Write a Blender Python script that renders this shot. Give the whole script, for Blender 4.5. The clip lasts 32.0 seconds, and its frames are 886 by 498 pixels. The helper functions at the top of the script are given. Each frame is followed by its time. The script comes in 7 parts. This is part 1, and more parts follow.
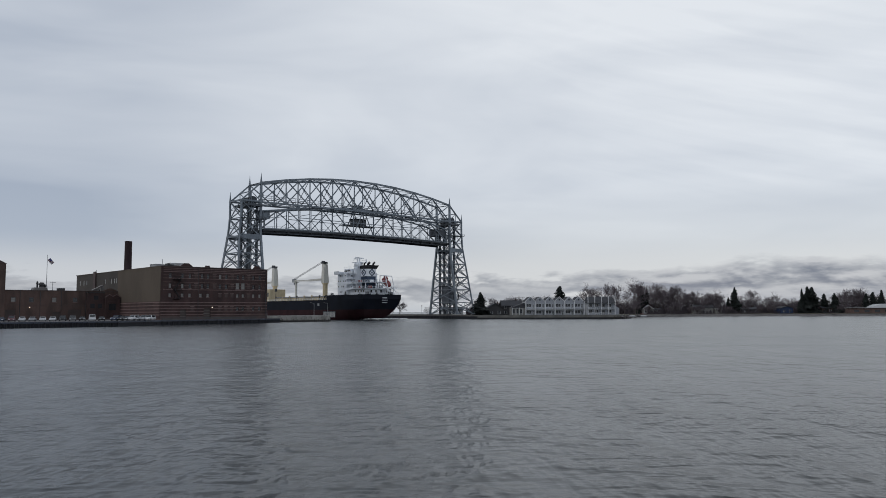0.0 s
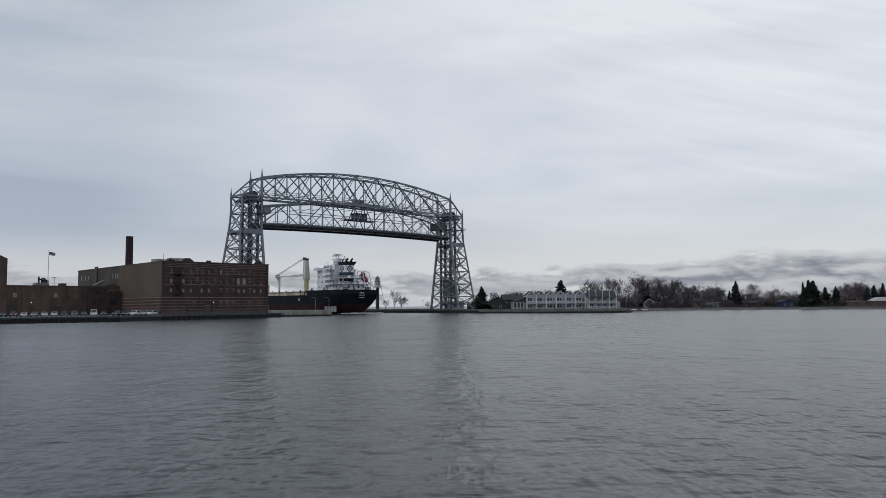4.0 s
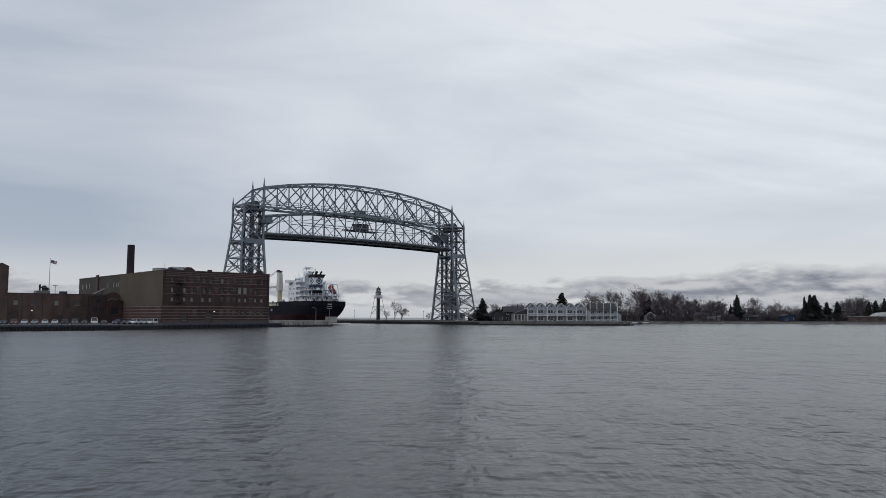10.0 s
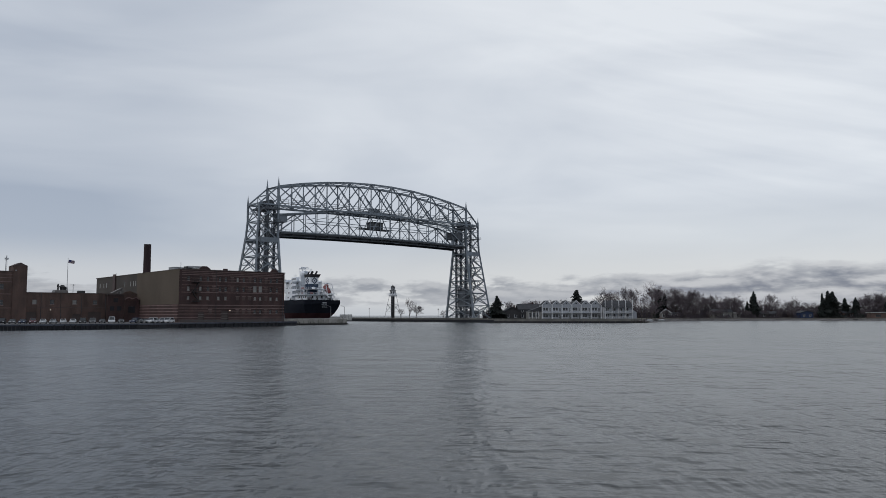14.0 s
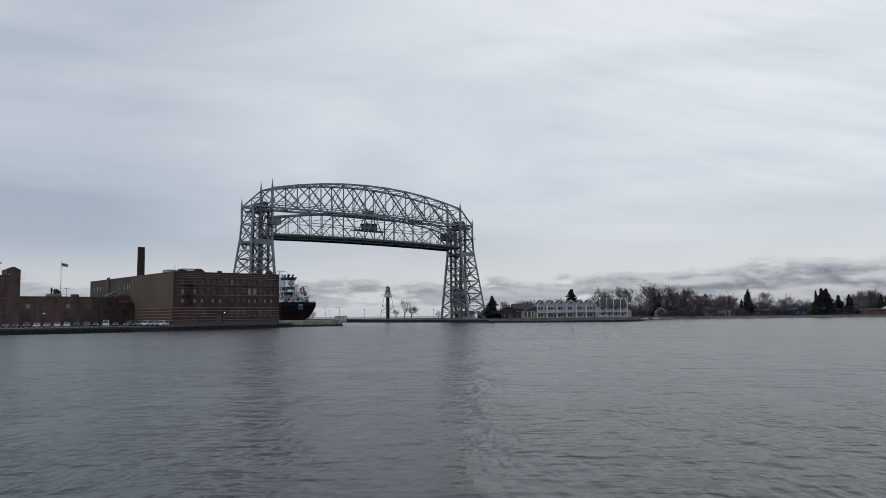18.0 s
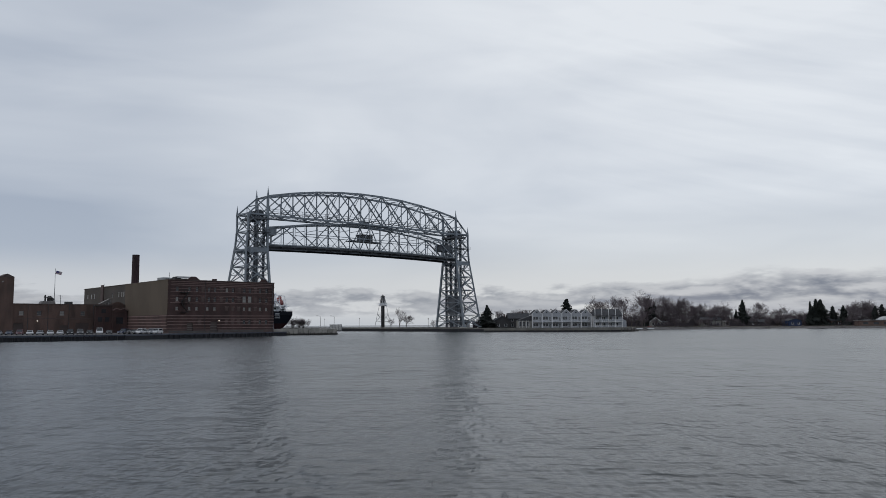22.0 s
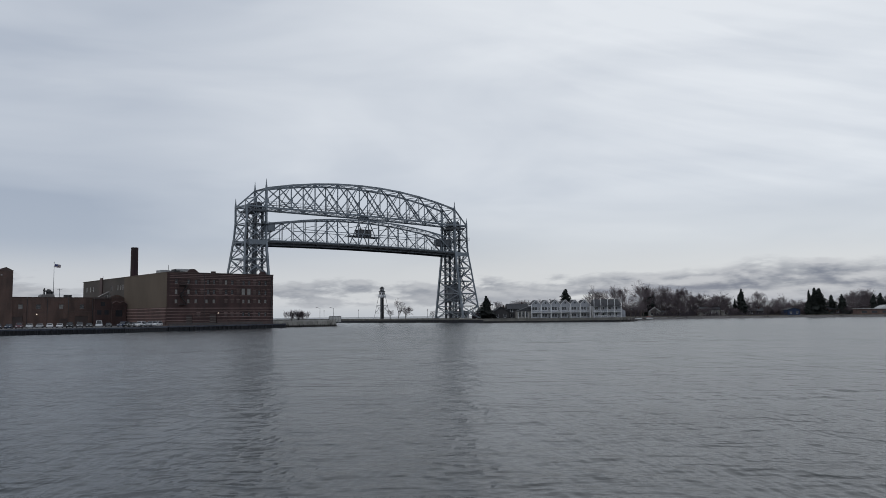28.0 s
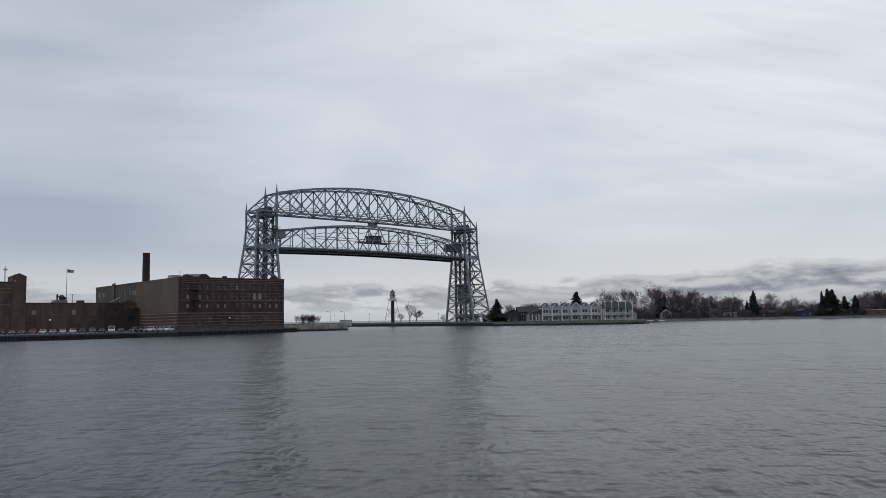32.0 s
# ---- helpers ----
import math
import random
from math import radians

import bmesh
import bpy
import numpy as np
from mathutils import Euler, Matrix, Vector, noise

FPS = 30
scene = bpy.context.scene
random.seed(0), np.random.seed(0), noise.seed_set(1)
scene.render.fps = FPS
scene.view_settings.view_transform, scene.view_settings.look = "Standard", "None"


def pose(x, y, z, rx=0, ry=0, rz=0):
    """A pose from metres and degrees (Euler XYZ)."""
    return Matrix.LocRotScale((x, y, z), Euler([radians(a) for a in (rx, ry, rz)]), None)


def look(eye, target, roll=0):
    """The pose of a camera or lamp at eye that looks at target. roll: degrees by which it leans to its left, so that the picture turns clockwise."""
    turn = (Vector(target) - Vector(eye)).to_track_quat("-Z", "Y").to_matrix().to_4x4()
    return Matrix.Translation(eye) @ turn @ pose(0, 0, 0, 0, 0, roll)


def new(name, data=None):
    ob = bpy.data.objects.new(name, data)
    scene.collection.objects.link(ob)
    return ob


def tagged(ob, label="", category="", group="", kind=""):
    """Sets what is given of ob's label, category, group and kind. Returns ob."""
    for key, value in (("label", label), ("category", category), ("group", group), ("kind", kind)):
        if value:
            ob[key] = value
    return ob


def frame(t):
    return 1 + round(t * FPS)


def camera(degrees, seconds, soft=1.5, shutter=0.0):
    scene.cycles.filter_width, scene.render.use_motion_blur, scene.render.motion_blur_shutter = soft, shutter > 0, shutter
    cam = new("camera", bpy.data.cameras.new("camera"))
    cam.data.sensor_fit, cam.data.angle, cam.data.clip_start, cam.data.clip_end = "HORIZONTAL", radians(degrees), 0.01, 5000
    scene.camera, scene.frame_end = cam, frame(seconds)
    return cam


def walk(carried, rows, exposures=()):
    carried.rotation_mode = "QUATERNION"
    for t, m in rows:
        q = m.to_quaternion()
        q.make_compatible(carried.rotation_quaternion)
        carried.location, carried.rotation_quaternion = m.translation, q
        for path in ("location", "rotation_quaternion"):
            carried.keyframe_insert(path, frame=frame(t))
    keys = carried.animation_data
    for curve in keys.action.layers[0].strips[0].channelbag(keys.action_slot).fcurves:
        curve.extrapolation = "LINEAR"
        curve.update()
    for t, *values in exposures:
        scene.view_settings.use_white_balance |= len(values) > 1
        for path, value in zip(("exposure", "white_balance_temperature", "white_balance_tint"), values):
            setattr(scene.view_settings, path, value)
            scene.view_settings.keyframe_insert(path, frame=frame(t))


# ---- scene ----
# A lift bridge over a ship canal, seen across the harbour from a low quay.
# World axes: x to the right of the first view, y away from the eye, z up, water at z = 0.
EYE = (0.0, 0.0, 3.87)


def aim(yaw, pitch, roll):
    """Hand-held camera turned by yaw, pitch and roll in degrees at the fixed eye."""
    return pose(*EYE, 0, 0, yaw) @ pose(0, 0, 0, pitch) @ pose(0, 0, 0, 0, roll) @ pose(0, 0, 0, 90)


cam = camera(60.0, 32.0, soft=0.75)
AIMS = [
    (0, -0.001, 4.652, 0.248), (0.5, -0.036, 4.573, 0.402), (1, -0.117, 4.432, 0.576), (1.5, -0.057, 4.367, 0.692),
    (2, 0.064, 4.317, 0.686), (2.5, 0.059, 4.301, 0.641), (3, 0.027, 4.291, 0.602), (3.5, 0.029, 4.214, 0.497), (5.5, 0.180, 4.517, 0.140),
    (6, 0.166, 4.707, 0.057), (6.5, 0.267, 4.856, -0.039), (7, 0.338, 4.996, -0.070), (7.5, 0.271, 5.081, -0.254),
    (8, 0.218, 5.104, -0.317), (8.5, 0.273, 5.098, -0.190), (9, 0.276, 5.060, -0.155), (9.5, 0.259, 5.051, -0.202),
    (10, 0.171, 5.075, -0.126), (10.5, 0.173, 5.268, -0.250), (11, 0.269, 5.370, -0.328), (11.5, 0.426, 5.418, -0.341),
    (12, 0.539, 5.344, -0.376), (12.5, 0.683, 5.230, -0.222), (13, 0.833, 5.105, -0.070), (13.5, 0.948, 4.993, 0.046),
    (14, 1.234, 4.911, 0.077), (14.5, 1.303, 4.770, 0.143), (16.5, 1.183, 4.872, 0.361), (17, 1.030, 4.860, 0.466),
    (17.5, 0.925, 4.923, 0.573), (18, 0.826, 4.936, 0.599), (18.5, 0.802, 4.880, 0.640), (19, 0.660, 4.859, 0.617),
    (19.5, 0.594, 4.860, 0.689), (20, 0.592, 4.947, 0.670), (20.5, 0.654, 5.045, 0.721), (21, 0.647, 5.122, 0.502),
    (21.5, 0.543, 5.394, 0.385), (22, 0.475, 5.613, 0.341), (22.5, 0.475, 5.811, 0.316), (23, 0.543, 5.815, 0.282),
    (23.5, 0.532, 5.740, 0.327), (24, 0.532, 5.584, 0.402), (24.5, 0.532, 5.492, 0.351), (25, 0.574, 5.503, 0.477),
    (25.5, 0.576, 5.468, 0.563), (27.5, 0.342, 5.201, 0.680), (28, 0.395, 4.947, 0.668), (28.5, 0.410, 4.732, 0.652),
    (29, 0.531, 4.549, 0.724), (29.5, 0.655, 4.541, 0.751), (30, 0.671, 4.604, 0.858), (30.5, 0.805, 4.692, 0.953),
    (31, 0.940, 4.798, 1.011), (31.5, 1.126, 4.952, 0.976), (32, 1.153, 5.208, 0.983),
]
walk(cam, [(t, aim(a, b, c)) for t, a, b, c in AIMS])

# ---- world, sun, exposure ----
scene.view_settings.exposure = 0.0


def build_world():
    w = bpy.data.worlds.new("overcast_sky")
    scene.world = w
    w.use_nodes = True
    nt = w.node_tree
    nt.nodes.clear()
    N, L = nt.nodes.new, nt.links.new

    def math_node(op, a, b=None, c=None, clamp=False):
        m = N("ShaderNodeMath")
        m.operation, m.use_clamp = op, clamp
        for i, v in enumerate((a, b, c)):
            if v is None:
                continue
            if isinstance(v, (int, float)):
                m.inputs[i].default_value = v
            else:
                L(v, m.inputs[i])
        return m.outputs[0]

    def mix(fac, a, b, kind="MIX"):
        m = N("ShaderNodeMix")
        m.data_type, m.blend_type = "RGBA", kind
        for sock, v in ((m.inputs[0], fac), (m.inputs[6], a), (m.inputs[7], b)):
            if isinstance(v, (int, float)):
                sock.default_value = v
            elif isinstance(v, tuple):
                sock.default_value = (*v, 1)
            else:
                L(v, sock)
        return m.outputs[2]

    def noise_tex(vec, scale, detail, rough, dist=0.0):
        t = N("ShaderNodeTexNoise")
        t.inputs["Scale"].default_value, t.inputs["Detail"].default_value = scale, detail
        t.inputs["Roughness"].default_value, t.inputs["Distortion"].default_value = rough, dist
        L(vec, t.inputs["Vector"])
        return t.outputs["Fac"]

    def vec(x, y, z):
        c = N("ShaderNodeCombineXYZ")
        for i, v in enumerate((x, y, z)):
            if isinstance(v, (int, float)):
                c.inputs[i].default_value = v
            else:
                L(v, c.inputs[i])
        return c.outputs[0]

    def ramp(v, a, b):
        m = N("ShaderNodeMapRange")
        m.interpolation_type = "SMOOTHSTEP"
        m.inputs["From Min"].default_value, m.inputs["From Max"].default_value = a, b
        L(v, m.inputs["Value"])
        return m.outputs[0]

    sky = N("ShaderNodeTexSky")
    sky.sky_type, sky.sun_disc = "NISHITA", False
    sky.sun_elevation, sky.sun_rotation = SUN_ELEVATION, SUN_AZIMUTH
    blue = mix(1.0, sky.outputs[0], (0.1, 0.1, 0.1), "MULTIPLY")

    tc = N("ShaderNodeTexCoord")
    sp = N("ShaderNodeSeparateXYZ")
    L(tc.outputs["Generated"], sp.inputs[0])
    x, y, z = sp.outputs
    # the high layer: soft level sheets, brighter overhead and towards the hidden sun
    def drift(k, kz, seed, detail, rough, dist=0.0):
        return noise_tex(vec(math_node("MULTIPLY", x, k), math_node("MULTIPLY", y, k), math_node("ADD", math_node("MULTIPLY", z, kz), seed)), 1.0, detail, rough, dist)

    def scaled(v, k, off=0.0):
        return math_node("MULTIPLY", math_node("SUBTRACT", v, off), k)

    az = math_node("ARCTAN2", x, y)
    g = Vector((math.sin(0.60) * math.cos(0.42), math.cos(0.60) * math.cos(0.42), math.sin(0.42)))
    dot = math_node("ADD", math_node("ADD", math_node("MULTIPLY", x, g.x), math_node("MULTIPLY", y, g.y)), math_node("MULTIPLY", z, g.z))
    sheet = scaled(drift(2.2, 8.0, 3.1, 4, 0.5, 0.6), 1.05, 0.5)
    bands = scaled(drift(3.0, 22.0, 6.3, 3, 0.5, 0.5), 0.26, 0.5)
    tilt = math_node("ADD", math_node("MULTIPLY", z, 40.0), math_node("MULTIPLY", az, 11.0))
    billow = noise_tex(vec(math_node("MULTIPLY", az, 4.5), tilt, 1.7), 1.0, 3, 0.5, 0.3)
    billow = math_node("MULTIPLY", scaled(billow, 0.6, 0.5), math_node("MULTIPLY", ramp(dot, 0.84, 0.97), ramp(z, 0.10, 0.17)))
    tone = math_node("ADD", math_node("ADD", math_node("ADD", sheet, bands), billow), SKY_BASE)
    tone = math_node("ADD", tone, math_node("MULTIPLY", ramp(z, 0.06, 0.42), 0.30))
    tone = math_node("ADD", tone, math_node("ADD", math_node("MULTIPLY", ramp(dot, 0.74, 1.0), 0.28), math_node("MULTIPLY", ramp(dot, 0.1, 0.95), 0.24)), clamp=True)
    tone = math_node("SUBTRACT", tone, math_node("MULTIPLY", ramp(az, -0.10, -0.48), 0.24), clamp=True)
    opening = math_node("MULTIPLY", ramp(math_node("ABSOLUTE", math_node("ADD", az, 0.07)), 0.34, 0.02), ramp(math_node("ABSOLUTE", math_node("SUBTRACT", z, 0.17)), 0.13, 0.02))
    tone = math_node("ADD", tone, math_node("MULTIPLY", opening, 0.20), clamp=True)
    high = mix(tone, HIGH_DARK, HIGH_LIGHT)
    high = mix(math_node("MULTIPLY", ramp(z, 0.17, 0.05), 0.5), high, mix(ramp(az, -0.5, 0.1), (0.455, 0.51, 0.595), (0.555, 0.58, 0.605)))
    # low stratocumulus: soft level banks, closed over the land and broken over the lake
    def bank(lift):
        zz = math_node("ADD", z, lift)
        big = noise_tex(vec(math_node("MULTIPLY", az, 4.2), math_node("MULTIPLY", zz, 26.0), 5.6), 1.0, 3, 0.5, 0.2)
        small = noise_tex(vec(math_node("MULTIPLY", az, 16.0), math_node("MULTIPLY", zz, 58.0), 7.4), 1.0, 4, 0.55, 0.1)
        return math_node("ADD", math_node("MULTIPLY", big, 0.42), math_node("MULTIPLY", small, 0.58))

    here, over = bank(0.0), bank(0.007)
    closed = ramp(az, 0.02, 0.38)
    top = math_node("ADD", 0.056, math_node("MULTIPLY", closed, 0.013))
    bell = math_node("MULTIPLY", ramp(math_node("SUBTRACT", z, top), 0.012, -0.030), ramp(z, 0.000, 0.018))
    bell = math_node("MULTIPLY", bell, math_node("ADD", 0.77, math_node("MULTIPLY", closed, 0.23)))
    dens = math_node("ADD", math_node("MULTIPLY_ADD", here, 1.45, -0.225), math_node("MULTIPLY_ADD", bell, 0.40, -0.27))
    dens = math_node("ADD", dens, math_node("MULTIPLY", math_node("MULTIPLY", closed, ramp(z, 0.056, 0.036)), 0.07))
    crisp = math_node("SUBTRACT", 2.0, closed)
    dens = math_node("MULTIPLY_ADD", math_node("SUBTRACT", dens, 0.49), crisp, 0.49)
    amount = math_node("MULTIPLY", ramp(dens, 0.35, 0.64), ramp(z, 0.105, 0.075))
    lit = ramp(math_node("SUBTRACT", here, over), -0.115, 0.115)
    glow_low = math_node("MULTIPLY", ramp(z, 0.10, 0.045), ramp(z, -0.01, 0.02))
    high = mix(math_node("MULTIPLY", glow_low, 0.48), high, (0.76, 0.755, 0.745))
    core = mix(lit, (0.13, 0.15, 0.215), (0.52, 0.53, 0.565))
    core = mix(math_node("MULTIPLY", ramp(z, 0.034, 0.018), 0.5), core, (0.42, 0.44, 0.49))
    core = mix(math_node("MULTIPLY", math_node("SUBTRACT", 1.0, closed), 0.4), core, (0.41, 0.435, 0.475))
    high = mix(math_node("MULTIPLY", amount, 0.88), high, core)
    high = mix(math_node("MULTIPLY", ramp(z, 0.020, 0.0), 0.5), high, (0.50, 0.53, 0.57))
    out_col = mix(0.94, blue, high)
    bg = N("ShaderNodeBackground")
    L(out_col, bg.inputs[0])
    bg.inputs[1].default_value = SKY_STRENGTH
    o = N("ShaderNodeOutputWorld")
    L(bg.outputs[0], o.inputs[0])


SUN_ELEVATION, SUN_AZIMUTH = radians(32), radians(236)
HIGH_DARK, HIGH_LIGHT = (0.375, 0.430, 0.525), (0.79, 0.825, 0.87)
SKY_BASE = 0.215
SKY_STRENGTH = 1.0
build_world()
sun = new("sun", bpy.data.lights.new("sun", "SUN"))
sun.data.energy, sun.data.angle, sun.data.color = 0.6, radians(40), (1.0, 0.96, 0.9)
sun.matrix_world = look((0, 0, 300), (-300 * math.sin(SUN_AZIMUTH) * math.cos(SUN_ELEVATION), -300 * math.cos(SUN_AZIMUTH) * math.cos(SUN_ELEVATION), 300 - 300 * math.sin(SUN_ELEVATION)))


# ---- materials ----
def material(name, col, rough=0.7, metal=0.0, var=0.25, scale=0.6, fine=9.0, bump=0.15, spec=0.5, tint=None, streak=0.0):
    """Two scales of blotch and grain over a base colour, with fine relief; streak pulls the pattern upright as rain does."""
    m = bpy.data.materials.new(name)
    m.use_nodes = True
    nt = m.node_tree
    N, L = nt.nodes.new, nt.links.new
    b = nt.nodes["Principled BSDF"]
    b.inputs["Roughness"].default_value, b.inputs["Metallic"].default_value = rough, metal
    b.inputs["Specular IOR Level"].default_value = spec
    tc = N("ShaderNodeTexCoord")
    mp = N("ShaderNodeMapping")
    mp.inputs["Scale"].default_value = (1, 1, 1 - 0.85 * streak)
    L(tc.outputs["Object"], mp.inputs[0])
    oi = N("ShaderNodeObjectInfo")
    n1, n2 = N("ShaderNodeTexNoise"), N("ShaderNodeTexNoise")
    n1.inputs["Scale"].default_value, n1.inputs["Detail"].default_value = scale, 4
    n2.inputs["Scale"].default_value, n2.inputs["Detail"].default_value = fine, 3
    L(mp.outputs[0], n1.inputs["Vector"]), L(mp.outputs[0], n2.inputs["Vector"])
    add = N("ShaderNodeMath")
    add.operation = "MULTIPLY_ADD"
    L(n2.outputs["Fac"], add.inputs[0])
    add.inputs[1].default_value = 0.5
    L(n1.outputs["Fac"], add.inputs[2])
    add2 = N("ShaderNodeMath")
    add2.operation = "MULTIPLY_ADD"
    L(oi.outputs["Random"], add2.inputs[0])
    add2.inputs[1].default_value = 0.12
    L(add.outputs[0], add2.inputs[2])
    cr = N("ShaderNodeValToRGB")
    dark = tuple(c * (1 - var) for c in (tint or col))
    lite = tuple(min(1, c * (1 + var * 0.8)) for c in col)
    cr.color_ramp.elements[0].position, cr.color_ramp.elements[0].color = 0.5, (*dark, 1)
    cr.color_ramp.elements[1].position, cr.color_ramp.elements[1].color = 1.0, (*lite, 1)
    L(add2.outputs[0], cr.inputs[0])
    L(cr.outputs[0], b.inputs["Base Color"])
    if bump:
        bp = N("ShaderNodeBump")
        bp.inputs["Strength"].default_value, bp.inputs["Distance"].default_value = bump, 0.05
        L(n2.outputs["Fac"], bp.inputs["Height"])
        L(bp.outputs[0], b.inputs["Normal"])
    return m


def brick_material(name, c1, c2, mortar, soot=0.45):
    m = bpy.data.materials.new(name)
    m.use_nodes = True
    nt = m.node_tree
    N, L = nt.nodes.new, nt.links.new
    b = nt.nodes["Principled BSDF"]
    b.inputs["Roughness"].default_value = 0.88
    tc, sp, cb = N("ShaderNodeTexCoord"), N("ShaderNodeSeparateXYZ"), N("ShaderNodeCombineXYZ")
    L(tc.outputs["Object"], sp.inputs[0])
    ad = N("ShaderNodeMath")
    L(sp.outputs[0], ad.inputs[0]), L(sp.outputs[1], ad.inputs[1])
    L(ad.outputs[0], cb.inputs[0]), L(sp.outputs[2], cb.inputs[1])
    br = N("ShaderNodeTexBrick")
    br.inputs["Scale"].default_value = 1.0
    br.inputs["Brick Width"].default_value, br.inputs["Row Height"].default_value = 0.22, 0.075
    br.inputs["Mortar Size"].default_value = 0.008
    br.inputs["Color1"].default_value, br.inputs["Color2"].default_value = (*c1, 1), (*c2, 1)
    br.inputs["Mortar"].default_value = (*mortar, 1)
    L(cb.outputs[0], br.inputs["Vector"])
    n1, mp = N("ShaderNodeTexNoise"), N("ShaderNodeMapping")
    mp.inputs["Scale"].default_value = (1, 1, 0.3)
    L(tc.outputs["Object"], mp.inputs[0]), L(mp.outputs[0], n1.inputs["Vector"])
    n1.inputs["Scale"].default_value, n1.inputs["Detail"].default_value = 0.35, 6
    cr = N("ShaderNodeValToRGB")
    cr.color_ramp.elements[0].position, cr.color_ramp.elements[0].color = 0.32, (1 - soot, 1 - soot, 1 - soot, 1)
    cr.color_ramp.elements[1].position, cr.color_ramp.elements[1].color = 0.66, (1.15, 1.12, 1.1, 1)
    L(n1.outputs["Fac"], cr.inputs[0])
    mx = N("ShaderNodeMix")
    mx.data_type, mx.blend_type = "RGBA", "MULTIPLY"
    mx.inputs[0].default_value = 1.0
    L(br.outputs["Color"], mx.inputs[6]), L(cr.outputs[0], mx.inputs[7])
    L(mx.outputs[2], b.inputs["Base Color"])
    bp = N("ShaderNodeBump")
    bp.inputs["Strength"].default_value, bp.inputs["Distance"].default_value = 0.3, 0.01
    L(br.outputs["Fac"], bp.inputs["Height"]), L(bp.outputs[0], b.inputs["Normal"])
    return m


def glass_material(name, col, rough=0.08):
    m = material(name, col, rough=rough, var=0.3, scale=0.3, bump=0.0, spec=0.6)
    return m


def water_material():
    m = bpy.data.materials.new("harbour_water")
    m.use_nodes = True
    nt = m.node_tree
    N, L = nt.nodes.new, nt.links.new
    b = nt.nodes["Principled BSDF"]
    b.inputs["Roughness"].default_value, b.inputs["IOR"].default_value = WATER_ROUGH, 1.315
    tc = N("ShaderNodeTexCoord")
    patch = N("ShaderNodeTexNoise")
    pm = N("ShaderNodeMapping")
    pm.inputs["Scale"].default_value = (0.02, 0.05, 1)
    L(tc.outputs["Object"], pm.inputs[0]), L(pm.outputs[0], patch.inputs["Vector"])
    patch.inputs["Scale"].default_value, patch.inputs["Detail"].default_value = 1.0, 3
    cr = N("ShaderNodeValToRGB")
    cr.color_ramp.elements[0].color, cr.color_ramp.elements[1].color = (*WATER_DARK, 1), (*WATER_LIGHT, 1)
    L(patch.outputs["Fac"], cr.inputs[0]), L(cr.outputs[0], b.inputs["Base Color"])
    total = None
    for sc, amp, sx in ((0.42, 0.85, 0.5), (1.1, 0.78, 0.65), (2.9, 0.17, 0.8), (7.0, 0.025, 0.8)):
        mp, n = N("ShaderNodeMapping"), N("ShaderNodeTexNoise")
        mp.inputs["Scale"].default_value = (sx, 1, 1)
        mp.inputs["Rotation"].default_value = (0, 0, radians(-6 + 9 * sc % 17))
        L(tc.outputs["Object"], mp.inputs[0]), L(mp.outputs[0], n.inputs["Vector"])
        n.inputs["Scale"].default_value, n.inputs["Detail"].default_value = sc, 1
        n.inputs["Distortion"].default_value = 0.25
        k = N("ShaderNodeMath")
        k.operation = "MULTIPLY_ADD"
        L(n.outputs["Fac"], k.inputs[0])
        k.inputs[1].default_value = amp
        if total is None:
            k.inputs[2].default_value = 0
        else:
            L(total, k.inputs[2])
        total = k.outputs[0]
    calm = N("ShaderNodeMapRange")
    calm.inputs["From Min"].default_value, calm.inputs["From Max"].default_value = 0.38, 0.62
    calm.inputs["To Min"].default_value, calm.inputs["To Max"].default_value = 0.6, 1.0
    L(patch.outputs["Fac"], calm.inputs["Value"])
    # wave groups, long in depth, raise and lower the ripples
    gm, groups, swell = N("ShaderNodeMapping"), N("ShaderNodeTexNoise"), N("ShaderNodeMapRange")
    gm.inputs["Scale"].default_value = (0.34, 0.10, 1)
    L(tc.outputs["Object"], gm.inputs[0]), L(gm.outputs[0], groups.inputs["Vector"])
    gm.inputs["Rotation"].default_value = (0, 0, radians(-12))
    groups.inputs["Scale"].default_value, groups.inputs["Detail"].default_value, groups.inputs["Roughness"].default_value = 1.0, 4, 0.62
    swell.inputs["From Min"].default_value, swell.inputs["From Max"].default_value = 0.36, 0.64
    swell.inputs["To Min"].default_value, swell.inputs["To Max"].default_value = 0.55, 1.55
    L(groups.outputs["Fac"], swell.inputs["Value"])
    # wind through the canal mouth roughens the basin before it
    gust, rough_at = N("ShaderNodeVectorMath"), N("ShaderNodeMapRange")
    gust.operation = "DISTANCE"
    gust.inputs[1].default_value = (-50.0, 250.0, 0.0)
    L(tc.outputs["Object"], gust.inputs[0]), L(gust.outputs["Value"], rough_at.inputs["Value"])
    rough_at.inputs["From Min"].default_value, rough_at.inputs["From Max"].default_value = 70.0, 170.0
    rough_at.inputs["To Min"].default_value, rough_at.inputs["To Max"].default_value = 1.9, 1.0
    # the open lake beyond the piers lies almost calm
    far, lake = N("ShaderNodeVectorMath"), N("ShaderNodeMapRange")
    far.operation = "LENGTH"
    L(tc.outputs["Object"], far.inputs[0]), L(far.outputs["Value"], lake.inputs["Value"])
    lake.inputs["From Min"].default_value, lake.inputs["From Max"].default_value = 520.0, 800.0
    lake.inputs["To Min"].default_value, lake.inputs["To Max"].default_value = 1.0, 0.06
    ck, lk, gk = N("ShaderNodeMath"), N("ShaderNodeMath"), N("ShaderNodeMath")
    ck.operation = lk.operation = gk.operation = "MULTIPLY"
